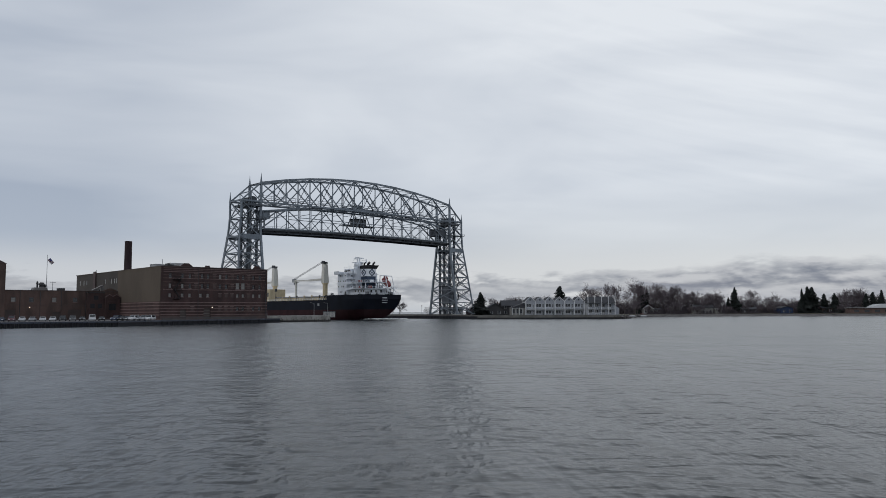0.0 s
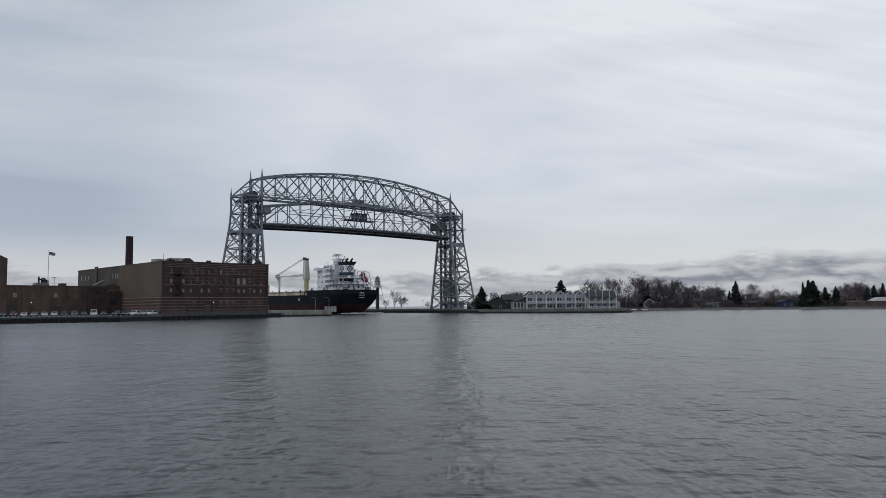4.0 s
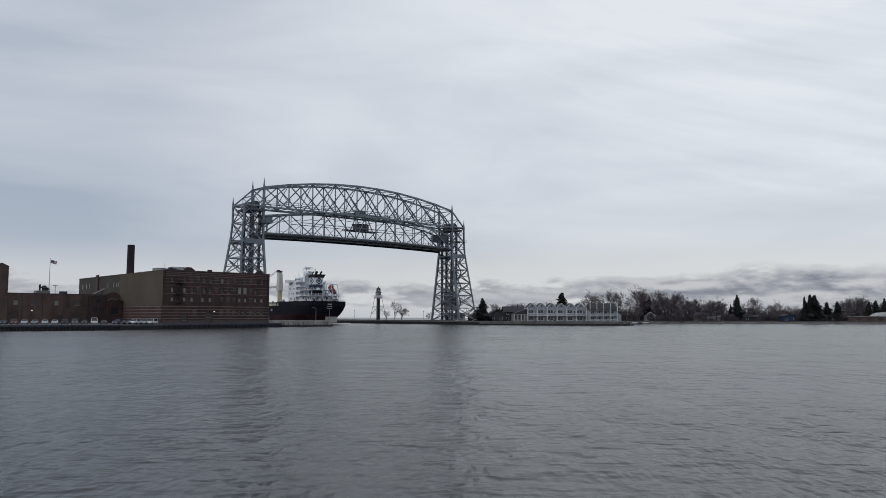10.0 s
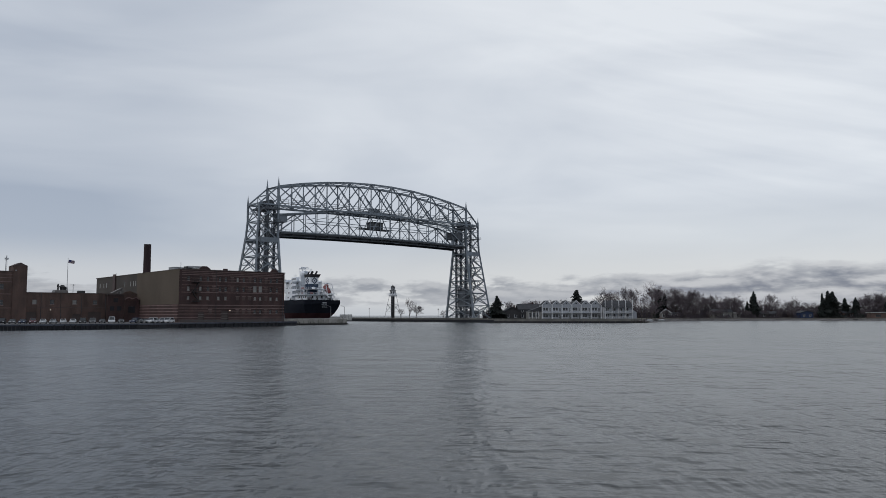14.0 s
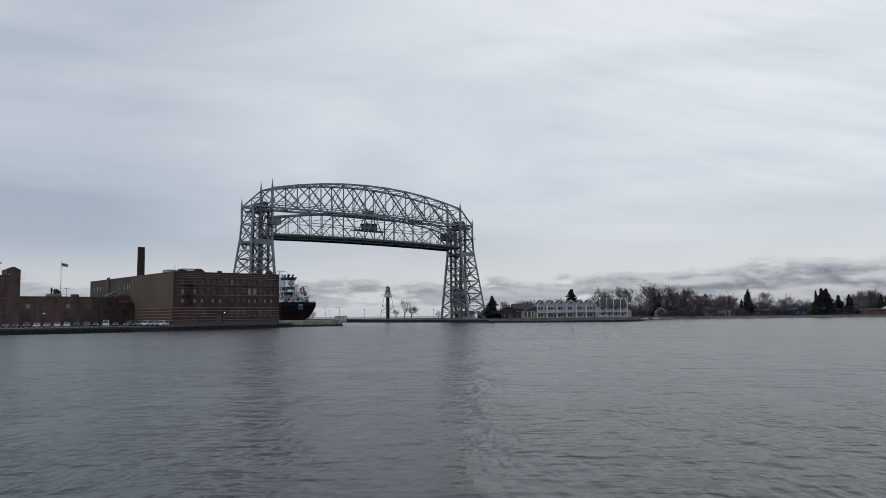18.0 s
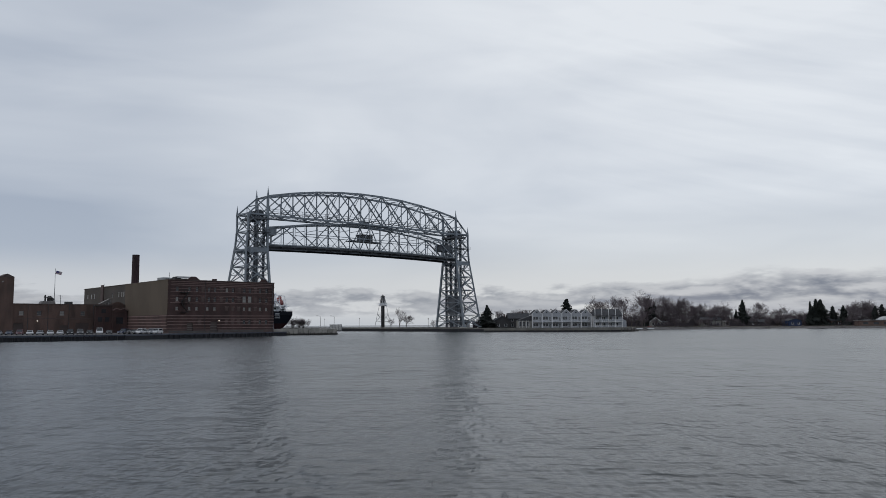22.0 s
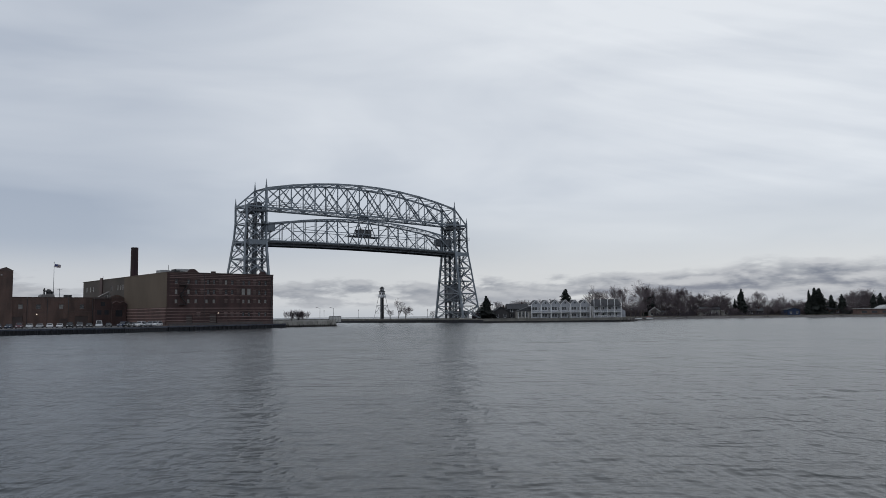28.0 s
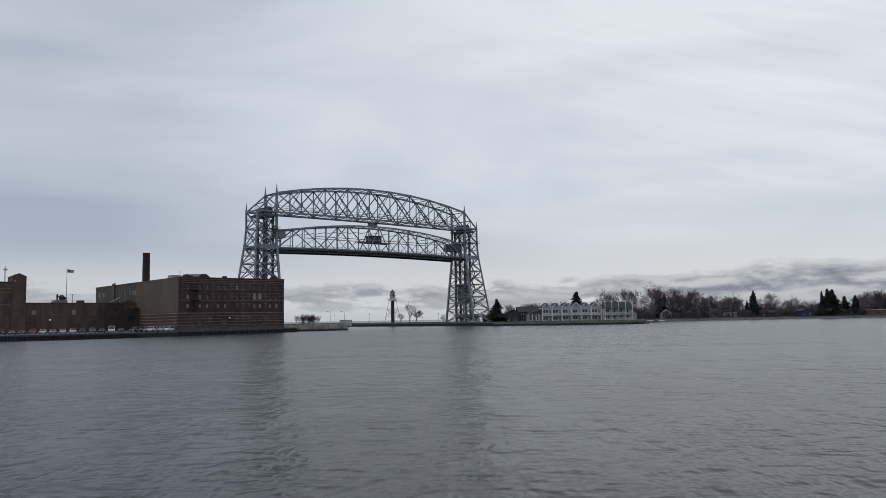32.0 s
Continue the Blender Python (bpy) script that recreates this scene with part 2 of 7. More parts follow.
    L(calm.outputs[0], ck.inputs[0]), L(rough_at.outputs[0], ck.inputs[1])
    L(ck.outputs[0], lk.inputs[0]), L(lake.outputs[0], lk.inputs[1])
    L(lk.outputs[0], gk.inputs[0]), L(swell.outputs[0], gk.inputs[1])
    k = N("ShaderNodeMath")
    k.operation = "MULTIPLY"
    L(total, k.inputs[0]), L(gk.outputs[0], k.inputs[1])
    bp = N("ShaderNodeBump")
    bp.inputs["Strength"].default_value, bp.inputs["Distance"].default_value = 1.0, WATER_RIPPLE
    L(k.outputs[0], bp.inputs["Height"]), L(bp.outputs[0], b.inputs["Normal"])
    return m


def glow(name, col, strength):
    m = bpy.data.materials.new(name)
    m.use_nodes = True
    b = m.node_tree.nodes["Principled BSDF"]
    b.inputs["Emission Color"].default_value, b.inputs["Emission Strength"].default_value = (*col, 1), strength
    return m


WATER_ROUGH, WATER_RIPPLE = 0.245, 0.215
WATER_DARK, WATER_LIGHT = (0.012, 0.017, 0.021), (0.020, 0.026, 0.029)
M = {
    "water": water_material(),
    "steel": material("silver_grey_painted_steel", (0.168, 0.196, 0.226), 0.55, 0.15, 0.3, 0.25, 3.0, 0.1, streak=0.5),
    "steel_dark": material("dark_grey_steel", (0.068, 0.077, 0.09), 0.6, 0.1, 0.3, 0.3, 3.0, 0.1, streak=0.5),
    "deck_steel": material("dark_deck_steel", (0.055, 0.06, 0.068), 0.7, 0.1, 0.3, 0.4, 3.0, 0.1),
    "cabin": material("dark_cabin_paint", (0.045, 0.05, 0.06), 0.5, 0, 0.3),
    "weight": material("weathered_counterweight_concrete", (0.15, 0.165, 0.185), 0.9, 0, 0.25, 0.3, 4, 0.2, streak=0.6),
    "concrete": material("pale_quay_concrete", (0.38, 0.375, 0.36), 0.9, 0, 0.3, 0.3, 5, 0.3, streak=0.3),
    "dock_concrete": material("weathered_dock_concrete", (0.27, 0.26, 0.24), 0.9, 0, 0.45, 0.4, 5, 0.3, streak=0.9),
    "old_concrete": material("stained_old_concrete", (0.115, 0.115, 0.108), 0.9, 0, 0.45, 0.25, 5, 0.3, streak=0.4),
    "wall_dark": material("near_black_quayside", (0.008, 0.009, 0.014), 0.75, 0.0, 0.4, 0.4, 5, 0.3, streak=0.7),
    "timber": material("grey_weathered_timber", (0.06, 0.056, 0.053), 0.9, 0, 0.45, 0.8, 9, 0.4, streak=0.6),
    "asphalt": material("parking_asphalt", (0.07, 0.07, 0.073), 0.9, 0, 0.3, 0.15, 6, 0.2),
    "wet_coping": material("wet_blue_grey_coping", (0.032, 0.038, 0.056), 0.5, 0, 0.4, 0.3, 5, 0.2),
    "soil": material("winter_grass_and_sand", (0.085, 0.075, 0.058), 0.95, 0, 0.45, 0.08, 3, 0.4, tint=(0.05, 0.048, 0.034)),
    "rock": material("shore_rock", (0.085, 0.080, 0.080), 0.9, 0, 0.5, 0.5, 6, 0.5),
    "brick": brick_material("dark_red_brick", (0.071, 0.034, 0.032), (0.047, 0.025, 0.025), (0.060, 0.048, 0.045)),
    "brick_brown": brick_material("brown_brick", (0.118, 0.071, 0.058), (0.085, 0.053, 0.046), (0.105, 0.083, 0.074)),
    "stucco": material("tan_rendered_wall", (0.083, 0.065, 0.049), 0.9, 0, 0.22, 0.12, 2.5, 0.15, streak=0.6),
    "stucco_grey": material("grey_brown_rendered_wall", (0.058, 0.050, 0.044), 0.9, 0, 0.25, 0.12, 2.5, 0.15, streak=0.6),
    "band": material("pale_stone_band", (0.175, 0.120, 0.112), 0.85, 0, 0.3, 0.4, 6, 0.2),
    "coping": material("stone_coping", (0.075, 0.053, 0.05), 0.85, 0, 0.3),
    "roofing": material("tar_roofing", (0.05, 0.05, 0.052), 0.9, 0, 0.35),
    "white_unit": material("pale_roof_unit", (0.42, 0.43, 0.44), 0.6, 0, 0.15),
    "pane_dark": glass_material("dark_window_glass", (0.03, 0.034, 0.04)),
    "pane_pale": material("pale_blind_behind_glass", (0.25, 0.245, 0.235), 0.35, 0, 0.15),
    "frame": material("grey_window_frame", (0.16, 0.15, 0.145), 0.6, 0, 0.15),
    "door": material("dark_door_paint", (0.05, 0.035, 0.032), 0.6, 0, 0.2),
    "chimney": brick_material("chimney_brick", (0.032, 0.014, 0.019), (0.024, 0.010, 0.014), (0.030, 0.021, 0.025)),
    "lamp": glow("lit_wall_lamp", (1.0, 0.88, 0.7), 1.4),
    "pole": material("galvanised_pole", (0.28, 0.29, 0.30), 0.5, 0.4, 0.15),
    "hull": material("navy_black_hull_paint", (0.007, 0.009, 0.015), 0.6, 0, 0.45, 0.15, 2, 0.1, 0.12, streak=0.6),
    "boot": material("red_boot_topping", (0.032, 0.012, 0.014), 0.7, 0, 0.45, 0.2, 2, 0.15, 0.15, streak=0.5),
    "ship_white": material("ship_white_paint", (0.74, 0.77, 0.81), 0.5, 0, 0.12, 0.3, 3, 0.1, streak=0.7),
    "ship_grey": material("ship_deck_grey", (0.25, 0.26, 0.27), 0.7, 0, 0.25),
    "funnel": material("funnel_navy", (0.016, 0.034, 0.066), 0.45, 0, 0.2),
    "funnel_black": material("funnel_black", (0.012, 0.012, 0.014), 0.6, 0, 0.2),
    "crane": material("cream_crane_paint", (0.54, 0.53, 0.485), 0.55, 0, 0.2, 0.3, 3, 0.1, streak=0.7),
    "buff": material("buff_deckhouse_paint", (0.46, 0.385, 0.25), 0.6, 0, 0.2, streak=0.5),
    "orange": material("lifeboat_red_orange", (0.19, 0.045, 0.045), 0.5, 0, 0.15),
    "wake": material("foam", (0.55, 0.57, 0.58), 0.8, 0, 0.3, 2, 9, 0.5),
    "white": material("white_clapboard", (0.54, 0.555, 0.58), 0.7, 0, 0.12, 0.4, 6, 0.1),
    "inn_siding": material("blue_grey_clapboard", (0.29, 0.31, 0.345), 0.7, 0, 0.12, 0.4, 6, 0.1),
    "shingle": material("dark_shingle", (0.034, 0.036, 0.042), 0.9, 0, 0.35, 0.6, 8, 0.3),
    "grey_siding": material("grey_siding", (0.20, 0.20, 0.195), 0.8, 0, 0.2),
    "dark_siding": material("dark_siding", (0.034, 0.034, 0.037), 0.8, 0, 0.25),
    "blue_siding": material("blue_siding", (0.012, 0.027, 0.075), 0.7, 0, 0.2),
    "brown_siding": material("brown_siding", (0.085, 0.055, 0.047), 0.8, 0, 0.3),
    "bark": material("grey_brown_bark", (0.08, 0.068, 0.063), 0.95, 0, 0.35, 1.0, 9, 0.3),
    "twig": material("bare_twigs", (0.108, 0.090, 0.100), 0.95, 0, 0.35, 0.3, 4, 0.0),
    "brush": material("dense_bare_brush", (0.052, 0.043, 0.050), 0.95, 0, 0.45, 0.15, 2, 0.0),
    "needle": material("dark_spruce_needles", (0.008, 0.0125, 0.0105), 0.9, 0, 0.5, 0.5, 4, 0.0),
    "tyre": material("tyre_rubber", (0.02, 0.02, 0.021), 0.9, 0, 0.2),
    "rim": material("wheel_rim", (0.35, 0.36, 0.37), 0.35, 0.8, 0.1),
    "carglass": glass_material("car_glass", (0.02, 0.024, 0.028), 0.05),
    "headlamp": material("headlamp_lens", (0.6, 0.62, 0.64), 0.15, 0, 0.05),
    "taillamp": material("tail_lamp_lens", (0.3, 0.02, 0.02), 0.2, 0, 0.05),
    "flag_red": material("flag_red_stripe", (0.14, 0.06, 0.075), 0.8, 0, 0.1),
    "flag_blue": material("flag_blue_field", (0.04, 0.05, 0.16), 0.8, 0, 0.1),
    "flag_white": material("flag_white_cloth", (0.42, 0.43, 0.46), 0.8, 0, 0.1),
    "ink": material("white_lettering", (0.40, 0.42, 0.45), 0.6, 0, 0.1),
}


def paint(col):
    """Car paint, one material a colour."""
    key = "paint_%d_%d_%d" % tuple(int(c * 1000) for c in col)
    if key not in M:
        M[key] = material("car_paint", col, 0.28, 0.1, 0.08, 0.8, 5, 0.0)
    return M[key]


# ---- building helpers ----
class Solid:
    """Collects boxes, beams, tubes and prisms and turns them into one mesh."""

    def __init__(self):
        self.v, self.f = [], []

    def add(self, verts, faces):
        k = len(self.v)
        self.v += [tuple(p) for p in verts]
        self.f += [tuple(i + k for i in f) for f in faces]
        return self

    def box(self, x0, y0, z0, x1, y1, z1):
        v = [(x, y, z) for z in (z0, z1) for y in (y0, y1) for x in (x0, x1)]
        return self.add(v, [(0, 2, 3, 1), (4, 5, 7, 6), (0, 1, 5, 4), (2, 6, 7, 3), (0, 4, 6, 2), (1, 3, 7, 5)])

    def beam(self, p, q, w, h=None):
        p, q = Vector(p), Vector(q)
        h = h or w
        ax = (q - p).normalized()
        side = ax.cross(Vector((0, 0, 1)))
        side = side.normalized() if side.length > 0.05 else Vector((1, 0, 0))
        up = side.cross(ax).normalized()
        v = []
        for e in (p, q):
            for a, b in ((-1, -1), (1, -1), (1, 1), (-1, 1)):
                v.append(e + side * (a * w / 2) + up * (b * h / 2))
        return self.add(v, [(0, 1, 2, 3), (7, 6, 5, 4), (0, 4, 5, 1), (1, 5, 6, 2), (2, 6, 7, 3), (3, 7, 4, 0)])

    def tube(self, p, q, r0, r1=None, n=8, caps=True):
        p, q = Vector(p), Vector(q)
        r1 = r0 if r1 is None else r1
        ax = (q - p).normalized()
        side = ax.cross(Vector((0, 0, 1)))
        side = side.normalized() if side.length > 0.05 else Vector((1, 0, 0))
        up = side.cross(ax)
        v = []
        for e, r in ((p, r0), (q, r1)):
            for i in range(n):
                t = 2 * math.pi * i / n
                v.append(e + side * (r * math.cos(t)) + up * (r * math.sin(t)))
        f = [(i, i + n, (i + 1) % n + n, (i + 1) % n) for i in range(n)]
        if caps:
            f += [tuple(range(n)), tuple(range(2 * n - 1, n - 1, -1))]
        return self.add(v, f)

    def prism(self, poly, z0, z1):
        n = len(poly)
        v = [(x, y, z0) for x, y in poly] + [(x, y, z1) for x, y in poly]
        return self.add(v, [(i, (i + 1) % n, (i + 1) % n + n, i + n) for i in range(n)] + [tuple(range(n - 1, -1, -1)), tuple(range(n, 2 * n))])

    def extrude_y(self, poly, y0, y1):
        """A profile in x and z, drawn out along y."""
        n = len(poly)
        v = [(x, y0, z) for x, z in poly] + [(x, y1, z) for x, z in poly]
        return self.add(v, [((i + 1) % n, i, i + n, (i + 1) % n + n) for i in range(n)] + [tuple(range(n)), tuple(range(2 * n - 1, n - 1, -1))])

    def mesh(self, name, mat, smooth=False, bevel=0.0):
        me = bpy.data.meshes.new(name)
        me.from_pydata(self.v, [], self.f)
        bm = bmesh.new()
        bm.from_mesh(me)
        if bevel:
            bmesh.ops.bevel(bm, geom=bm.edges[:], offset=bevel, segments=1, affect="EDGES")
        if len(self.f) < 4000:
            bmesh.ops.recalc_face_normals(bm, faces=bm.faces)
        bm.to_mesh(me)
        bm.free()
        me.materials.append(mat)
        if smooth:
            me.shade_smooth()
            me.set_sharp_from_angle(angle=radians(38))
        return me


def part(name, solid, mat, parent, label="", smooth=False, bevel=0.0, at=None):
    data = solid.mesh(name, mat, smooth, bevel) if isinstance(solid, Solid) else solid
    ob = new(name, data)
    ob.parent = parent
    if at is not None:
        ob.matrix_basis = at
    return tagged(ob, label=label)


def thing(name, m, label, category, group="", kind=""):
    ob = new(name)
    ob.empty_display_size = 0.5
    ob.matrix_basis = m
    return tagged(ob, label, category, group, kind)


def setting(name, solid, mat, label, category, smooth=False):
    return tagged(new(name, solid.mesh(name, mat, smooth)), label, category, "", "structure")


def stuff(name, solid, mat, label, category):
    return tagged(new(name, solid.mesh(name, mat)), label, category, "", "stuff")


# The street and canal grid: s runs along the bridge, a runs out along the canal to the lake.
GRID = 42.364
BASE = Vector((-83.457, 349.2))
ALONG = Vector((math.cos(radians(GRID)), math.sin(radians(GRID))))
OUT = Vector((-ALONG.y, ALONG.x))


def grid_xy(s, a):
    p = BASE + ALONG * s + OUT * a
    return (p.x, p.y)


def on_grid(s, a, z=0.0, turn=0.0):
    return pose(*grid_xy(s, a), z, 0, 0, GRID + turn)


# ---- water and land ----
def wave_height(x, y, r):
    rng = np.random.RandomState(4)
    h = np.zeros_like(x)
    for i in range(40):
        lam = 0.55 * 1.085 ** i
        th = radians(80) + rng.normal(0, 0.85)
        k = 2 * np.pi / lam
        amp = WAVE * lam ** 0.45 * (0.5 + rng.rand())
        ph = rng.rand() * 6.28
        warp = 1.3 * np.sin(0.21 * x + 0.13 * y + ph) + 1.1 * np.sin(0.09 * x - 0.23 * y + 2 * ph)
        keep = np.clip(lam / (r * 0.0091 * 2.5) - 1, 0, 1)
        h += amp * keep * np.sin(k * (x * np.cos(th) + y * np.sin(th)) + ph + warp)
    return h


WAVE = 0.0010


def build_water():
    verts, faces = [], []

    def wedge(a0, a1, na, radii, waves):
        k = len(verts)
        aa = np.linspace(a0, a1, na)
        R, A = np.meshgrid(np.array(radii), aa, indexing="ij")
        X, Y = R * np.sin(A), R * np.cos(A)
        Z = np.zeros_like(X)
        if waves:
            fade = np.clip((520 - R) / 300, 0, 1) * np.clip((R - 4) / 5, 0, 1) * np.clip((radians(62) - np.abs(A)) / 0.1, 0, 1)
            Z = wave_height(X, Y, R) * fade
        verts.extend(map(tuple, np.stack([X, Y, Z], -1).reshape(-1, 3).tolist()))
        nr = len(radii)
        for i in range(nr - 1):
            b = k + i * na
            faces.extend((b + j, b + j + 1, b + j + 1 + na, b + j + na) for j in range(na - 1))

    fine = [0.01] + [2.0 * (520 / 2.0) ** (i / 620) for i in range(621)]
    wedge(radians(-62), radians(62), 440, fine + [900, 1700, 3000, 4900], True)
    wedge(radians(62), radians(298), 40, [0.01, 2.0, 20, 100, 520, 900, 1700, 3000, 4900], False)
    me = bpy.data.meshes.new("water")
    me.from_pydata(verts, [], faces)
    me.materials.append(M["water"])
    me.shade_smooth()
    return tagged(new("water", me), "grey rippled harbour water under an overcast sky", "water", "", "structure")


def build_swells():
    """Low wash left by the ship: long smooth ridges that run in towards the near quay."""
    out = []
    for x0, x1, y, h, w, bend in ((-150, 40, 82, 0.12, 5.5, 0.05), (-190, -10, 128, 0.12, 7.0, 0.06), (-20, 230, 150, 0.12, 8.0, -0.05), (60, 420, 330, 0.16, 9.0, -0.03)):
        n, m = 90, 12
        verts, faces = [], []
        for i in range(n + 1):
            u = i / n
            x = x0 + (x1 - x0) * u
            fade = math.sin(math.pi * u) ** 0.7 * (0.8 + 0.2 * math.sin(17 * u + y))
            yc = y + bend * (x - (x0 + x1) / 2) + 1.2 * math.sin(6.0 * u + y) + 0.4 * math.sin(23 * u)
            for j in range(m + 1):
                v = 2 * j / m - 1
                verts.append((x, yc + w * v, (h * fade + 0.02) * (0.5 + 0.5 * math.cos(math.pi * v)) - 0.02))
        for i in range(n):
            for j in range(m):
                a = i * (m + 1) + j
                faces.append((a, a + m + 1, a + m + 2, a + 1))
        me = bpy.data.meshes.new("swell")
        me.from_pydata(verts, [], faces)
        me.materials.append(M["water"])
        me.shade_smooth()
        out.append(tagged(new("swell", me), "low smooth ridge of grey water running across the harbour", "water", "", "structure"))
    return out


QUAY = 1.4   # level of the town ground


def build_land():
    # town side: quay wall, parking ground, canal bank
    quay = [(-420, 20), (-190, 152), (-114.7, 197), (-92, 217.5), (-87, 238), (-66, 284), (-61.0, 287), (-63.6, 299), grid_xy(-19.0, -43), grid_xy(5.5, -43), grid_xy(13, -36), grid_xy(13, 150)]
    back = [grid_xy(-150, 210), (-600, 560), (-700, 60)]
    setting("ground_town", Solid().prism(quay + back, -4, QUAY), M["asphalt"], "dark asphalt parking ground along a harbour quay", "ground")
    wall, cap, fender = Solid(), Solid(), Solid()
    run = quay[:8]
    for (x0, y0), (x1, y1) in zip(run, run[1:]):
        p, q = Vector((x0, y0)), Vector((x1, y1))
        dv = (q - p).normalized()
        nv = Vector((dv.y, -dv.x))
        n = max(1, int((q - p).length / 0.9))
        for i in range(n):
            a, b = p + (q - p) * (i / n), p + (q - p) * ((i + 0.86) / n)
            off = nv * 0.14
            wall.prism([tuple(a - off), tuple(b - off), tuple(b + off), tuple(a + off)][::-1], -3, QUAY - 0.3)
        o2, o3 = nv * 0.25, nv * -0.55
        cap.prism([tuple(p + o2), tuple(q + o2), tuple(q + o3), tuple(p + o3)], QUAY - 0.3, QUAY + 0.16)
    for k in range(46):
        t = k / 45
        p = Vector((-114.7, 197)).lerp(Vector((-92, 217.5)), t) if k % 2 else Vector((-87, 238)).lerp(Vector((-66, 284)), t)
        fender.tube((p.x + 0.35, p.y - 0.25, -2), (p.x + 0.35, p.y - 0.25, 1.0 + 0.35 * random.random()), 0.17, n=6)
    setting("quay_wall", wall, M["wall_dark"], "dark wet sheet-pile quay wall", "quay wall")
    setting("quay_edge", cap, M["wet_coping"], "dark wet coping along the quay", "kerb")
    stuff("fender_piles", fender, M["wall_dark"], "row of timber fender piles against the quay", "pile")
    # lake piers and the far bank
    north = [grid_xy(5, 150), grid_xy(13, 150), grid_xy(13, 480), grid_xy(5, 480)]
    setting("pier_north", Solid().prism(north, -4, 2.0), M["concrete"], "long concrete canal pier running into the lake", "pier")
    south = [grid_xy(104.5, 66), grid_xy(112, 66), grid_xy(112, 470), grid_xy(104.5, 470)][::-1]
    setting("pier_south", Solid().prism(south, -4, 2.3), M["concrete"], "long low concrete canal pier running into the lake", "pier")
    bank = [grid_xy(104.5, 66), grid_xy(104.5, -16), (17, 380), (44, 368.5), (86, 365), (89, 376), (104, 440), (128, 508), (165, 522), (205, 512),
            (255, 494), (340, 468), (760, 380), (1100, 700), (420, 980), (150, 760), grid_xy(190, 110), grid_xy(130, 66)]
    setting("ground_point", Solid().prism(bank, -4, 1.55), M["soil"], "flat winter ground of a wooded sand spit", "ground")
    wall, cap = Solid(), Solid()
    run = [grid_xy(104.5, 300), grid_xy(104.5, 66), grid_xy(104.5, -16), (17, 380), (44, 368.5), (86, 365)]
    for i, ((x0, y0), (x1, y1)) in enumerate(zip(run, run[1:])):
        p, q = Vector((x0, y0)), Vector((x1, y1))
        dv = (q - p).normalized()
        nv = Vector((dv.y, -dv.x))
        a, b = nv * 0.2, nv * -0.9
        top = 2.05 if i > 1 else 2.36
        cap.prism([tuple(p + a), tuple(q + a), tuple(q + b), tuple(p + b)], 0.75 if i > 2 else 1.35, top)
        n = max(1, int((q - p).length / 2.4))
        for k in range(n):
            c0, c1 = p + (q - p) * (k / n), p + (q - p) * ((k + 0.93) / n)
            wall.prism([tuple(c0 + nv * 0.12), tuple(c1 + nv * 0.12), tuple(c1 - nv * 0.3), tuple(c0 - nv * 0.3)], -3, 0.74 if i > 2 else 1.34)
    # lower blocks share the quay wall's near-black colour; the coping above is grey
    setting("seawall", wall, M["wall_dark"], "near-black concrete seawall blocks below a grey coping", "seawall")
    setting("seawall_coping", cap, M["old_concrete"], "weathered grey concrete coping along the seawall", "kerb")
    # rubble along the natural shore
    rocks = Solid()
    rng = random.Random(8)
    shore = [(86, 365), (89, 376), (104, 440), (128, 508), (165, 522), (205, 512), (255, 494), (340, 468), (420, 452)]
    for (x0, y0), (x1, y1) in zip(shore, shore[1:]):
        n = int(math.hypot(x1 - x0, y1 - y0) * 3.2)
        for k in range(n):
            t = rng.random()
            x, y = x0 + (x1 - x0) * t + rng.gauss(0, 0.8), y0 + (y1 - y0) * t - rng.random() * 3.2 + 0.6
            r = 0.25 + rng.random() ** 2 * 0.9
            c = Vector((x, y, 0.05 + rng.random() * 0.9))
            vs = [c + Vector((dx, dy, dz)) * r * rng.uniform(0.6, 1.2) for dx, dy, dz in ((1, 0, 0), (0, 1, 0), (-1, 0, 0), (0, -1, 0), (0, 0, 0.8), (0, 0, -0.8))]
            rocks.add(vs, [(0, 1, 4), (1, 2, 4), (2, 3, 4), (3, 0, 4), (1, 0, 5), (2, 1, 5), (3, 2, 5), (0, 3, 5)])
    stuff("shore_rocks", rocks, M["rock"], "rubble rocks scattered along the waterline", "rocks")
    beach = Solid()
    for (x0, y0), (x1, y1) in zip(shore[3:], shore[4:]):
        beach.add([(x0, y0 - 5, -0.25), (x1, y1 - 5, -0.25), (x1, y1 + 1, 1.57), (x0, y0 + 1, 1.57)], [(0, 1, 2, 3)])
    setting("beach", beach, M["rock"], "narrow strip of brown sand beach", "beach")


water = build_water()
swells = build_swells()
build_land()


# ---- the lift bridge ----
SPAN, WIDTH, TOWER = 118.0, 10.8, 9.2
DECK_0 = 42.1


def member(name, p, q, w, h, parent, mat="steel", label=""):
    return part(name, Solid().beam(p, q, w, h), M[mat], parent, label)


def top_z(s):
    t = (s - 59.0) / 59.0
    return 69.9 - 6.6 * t * t


def low_z(s):
    t = (s - 59.0) / 59.0
    return 54.7 - 0.4 * t * t


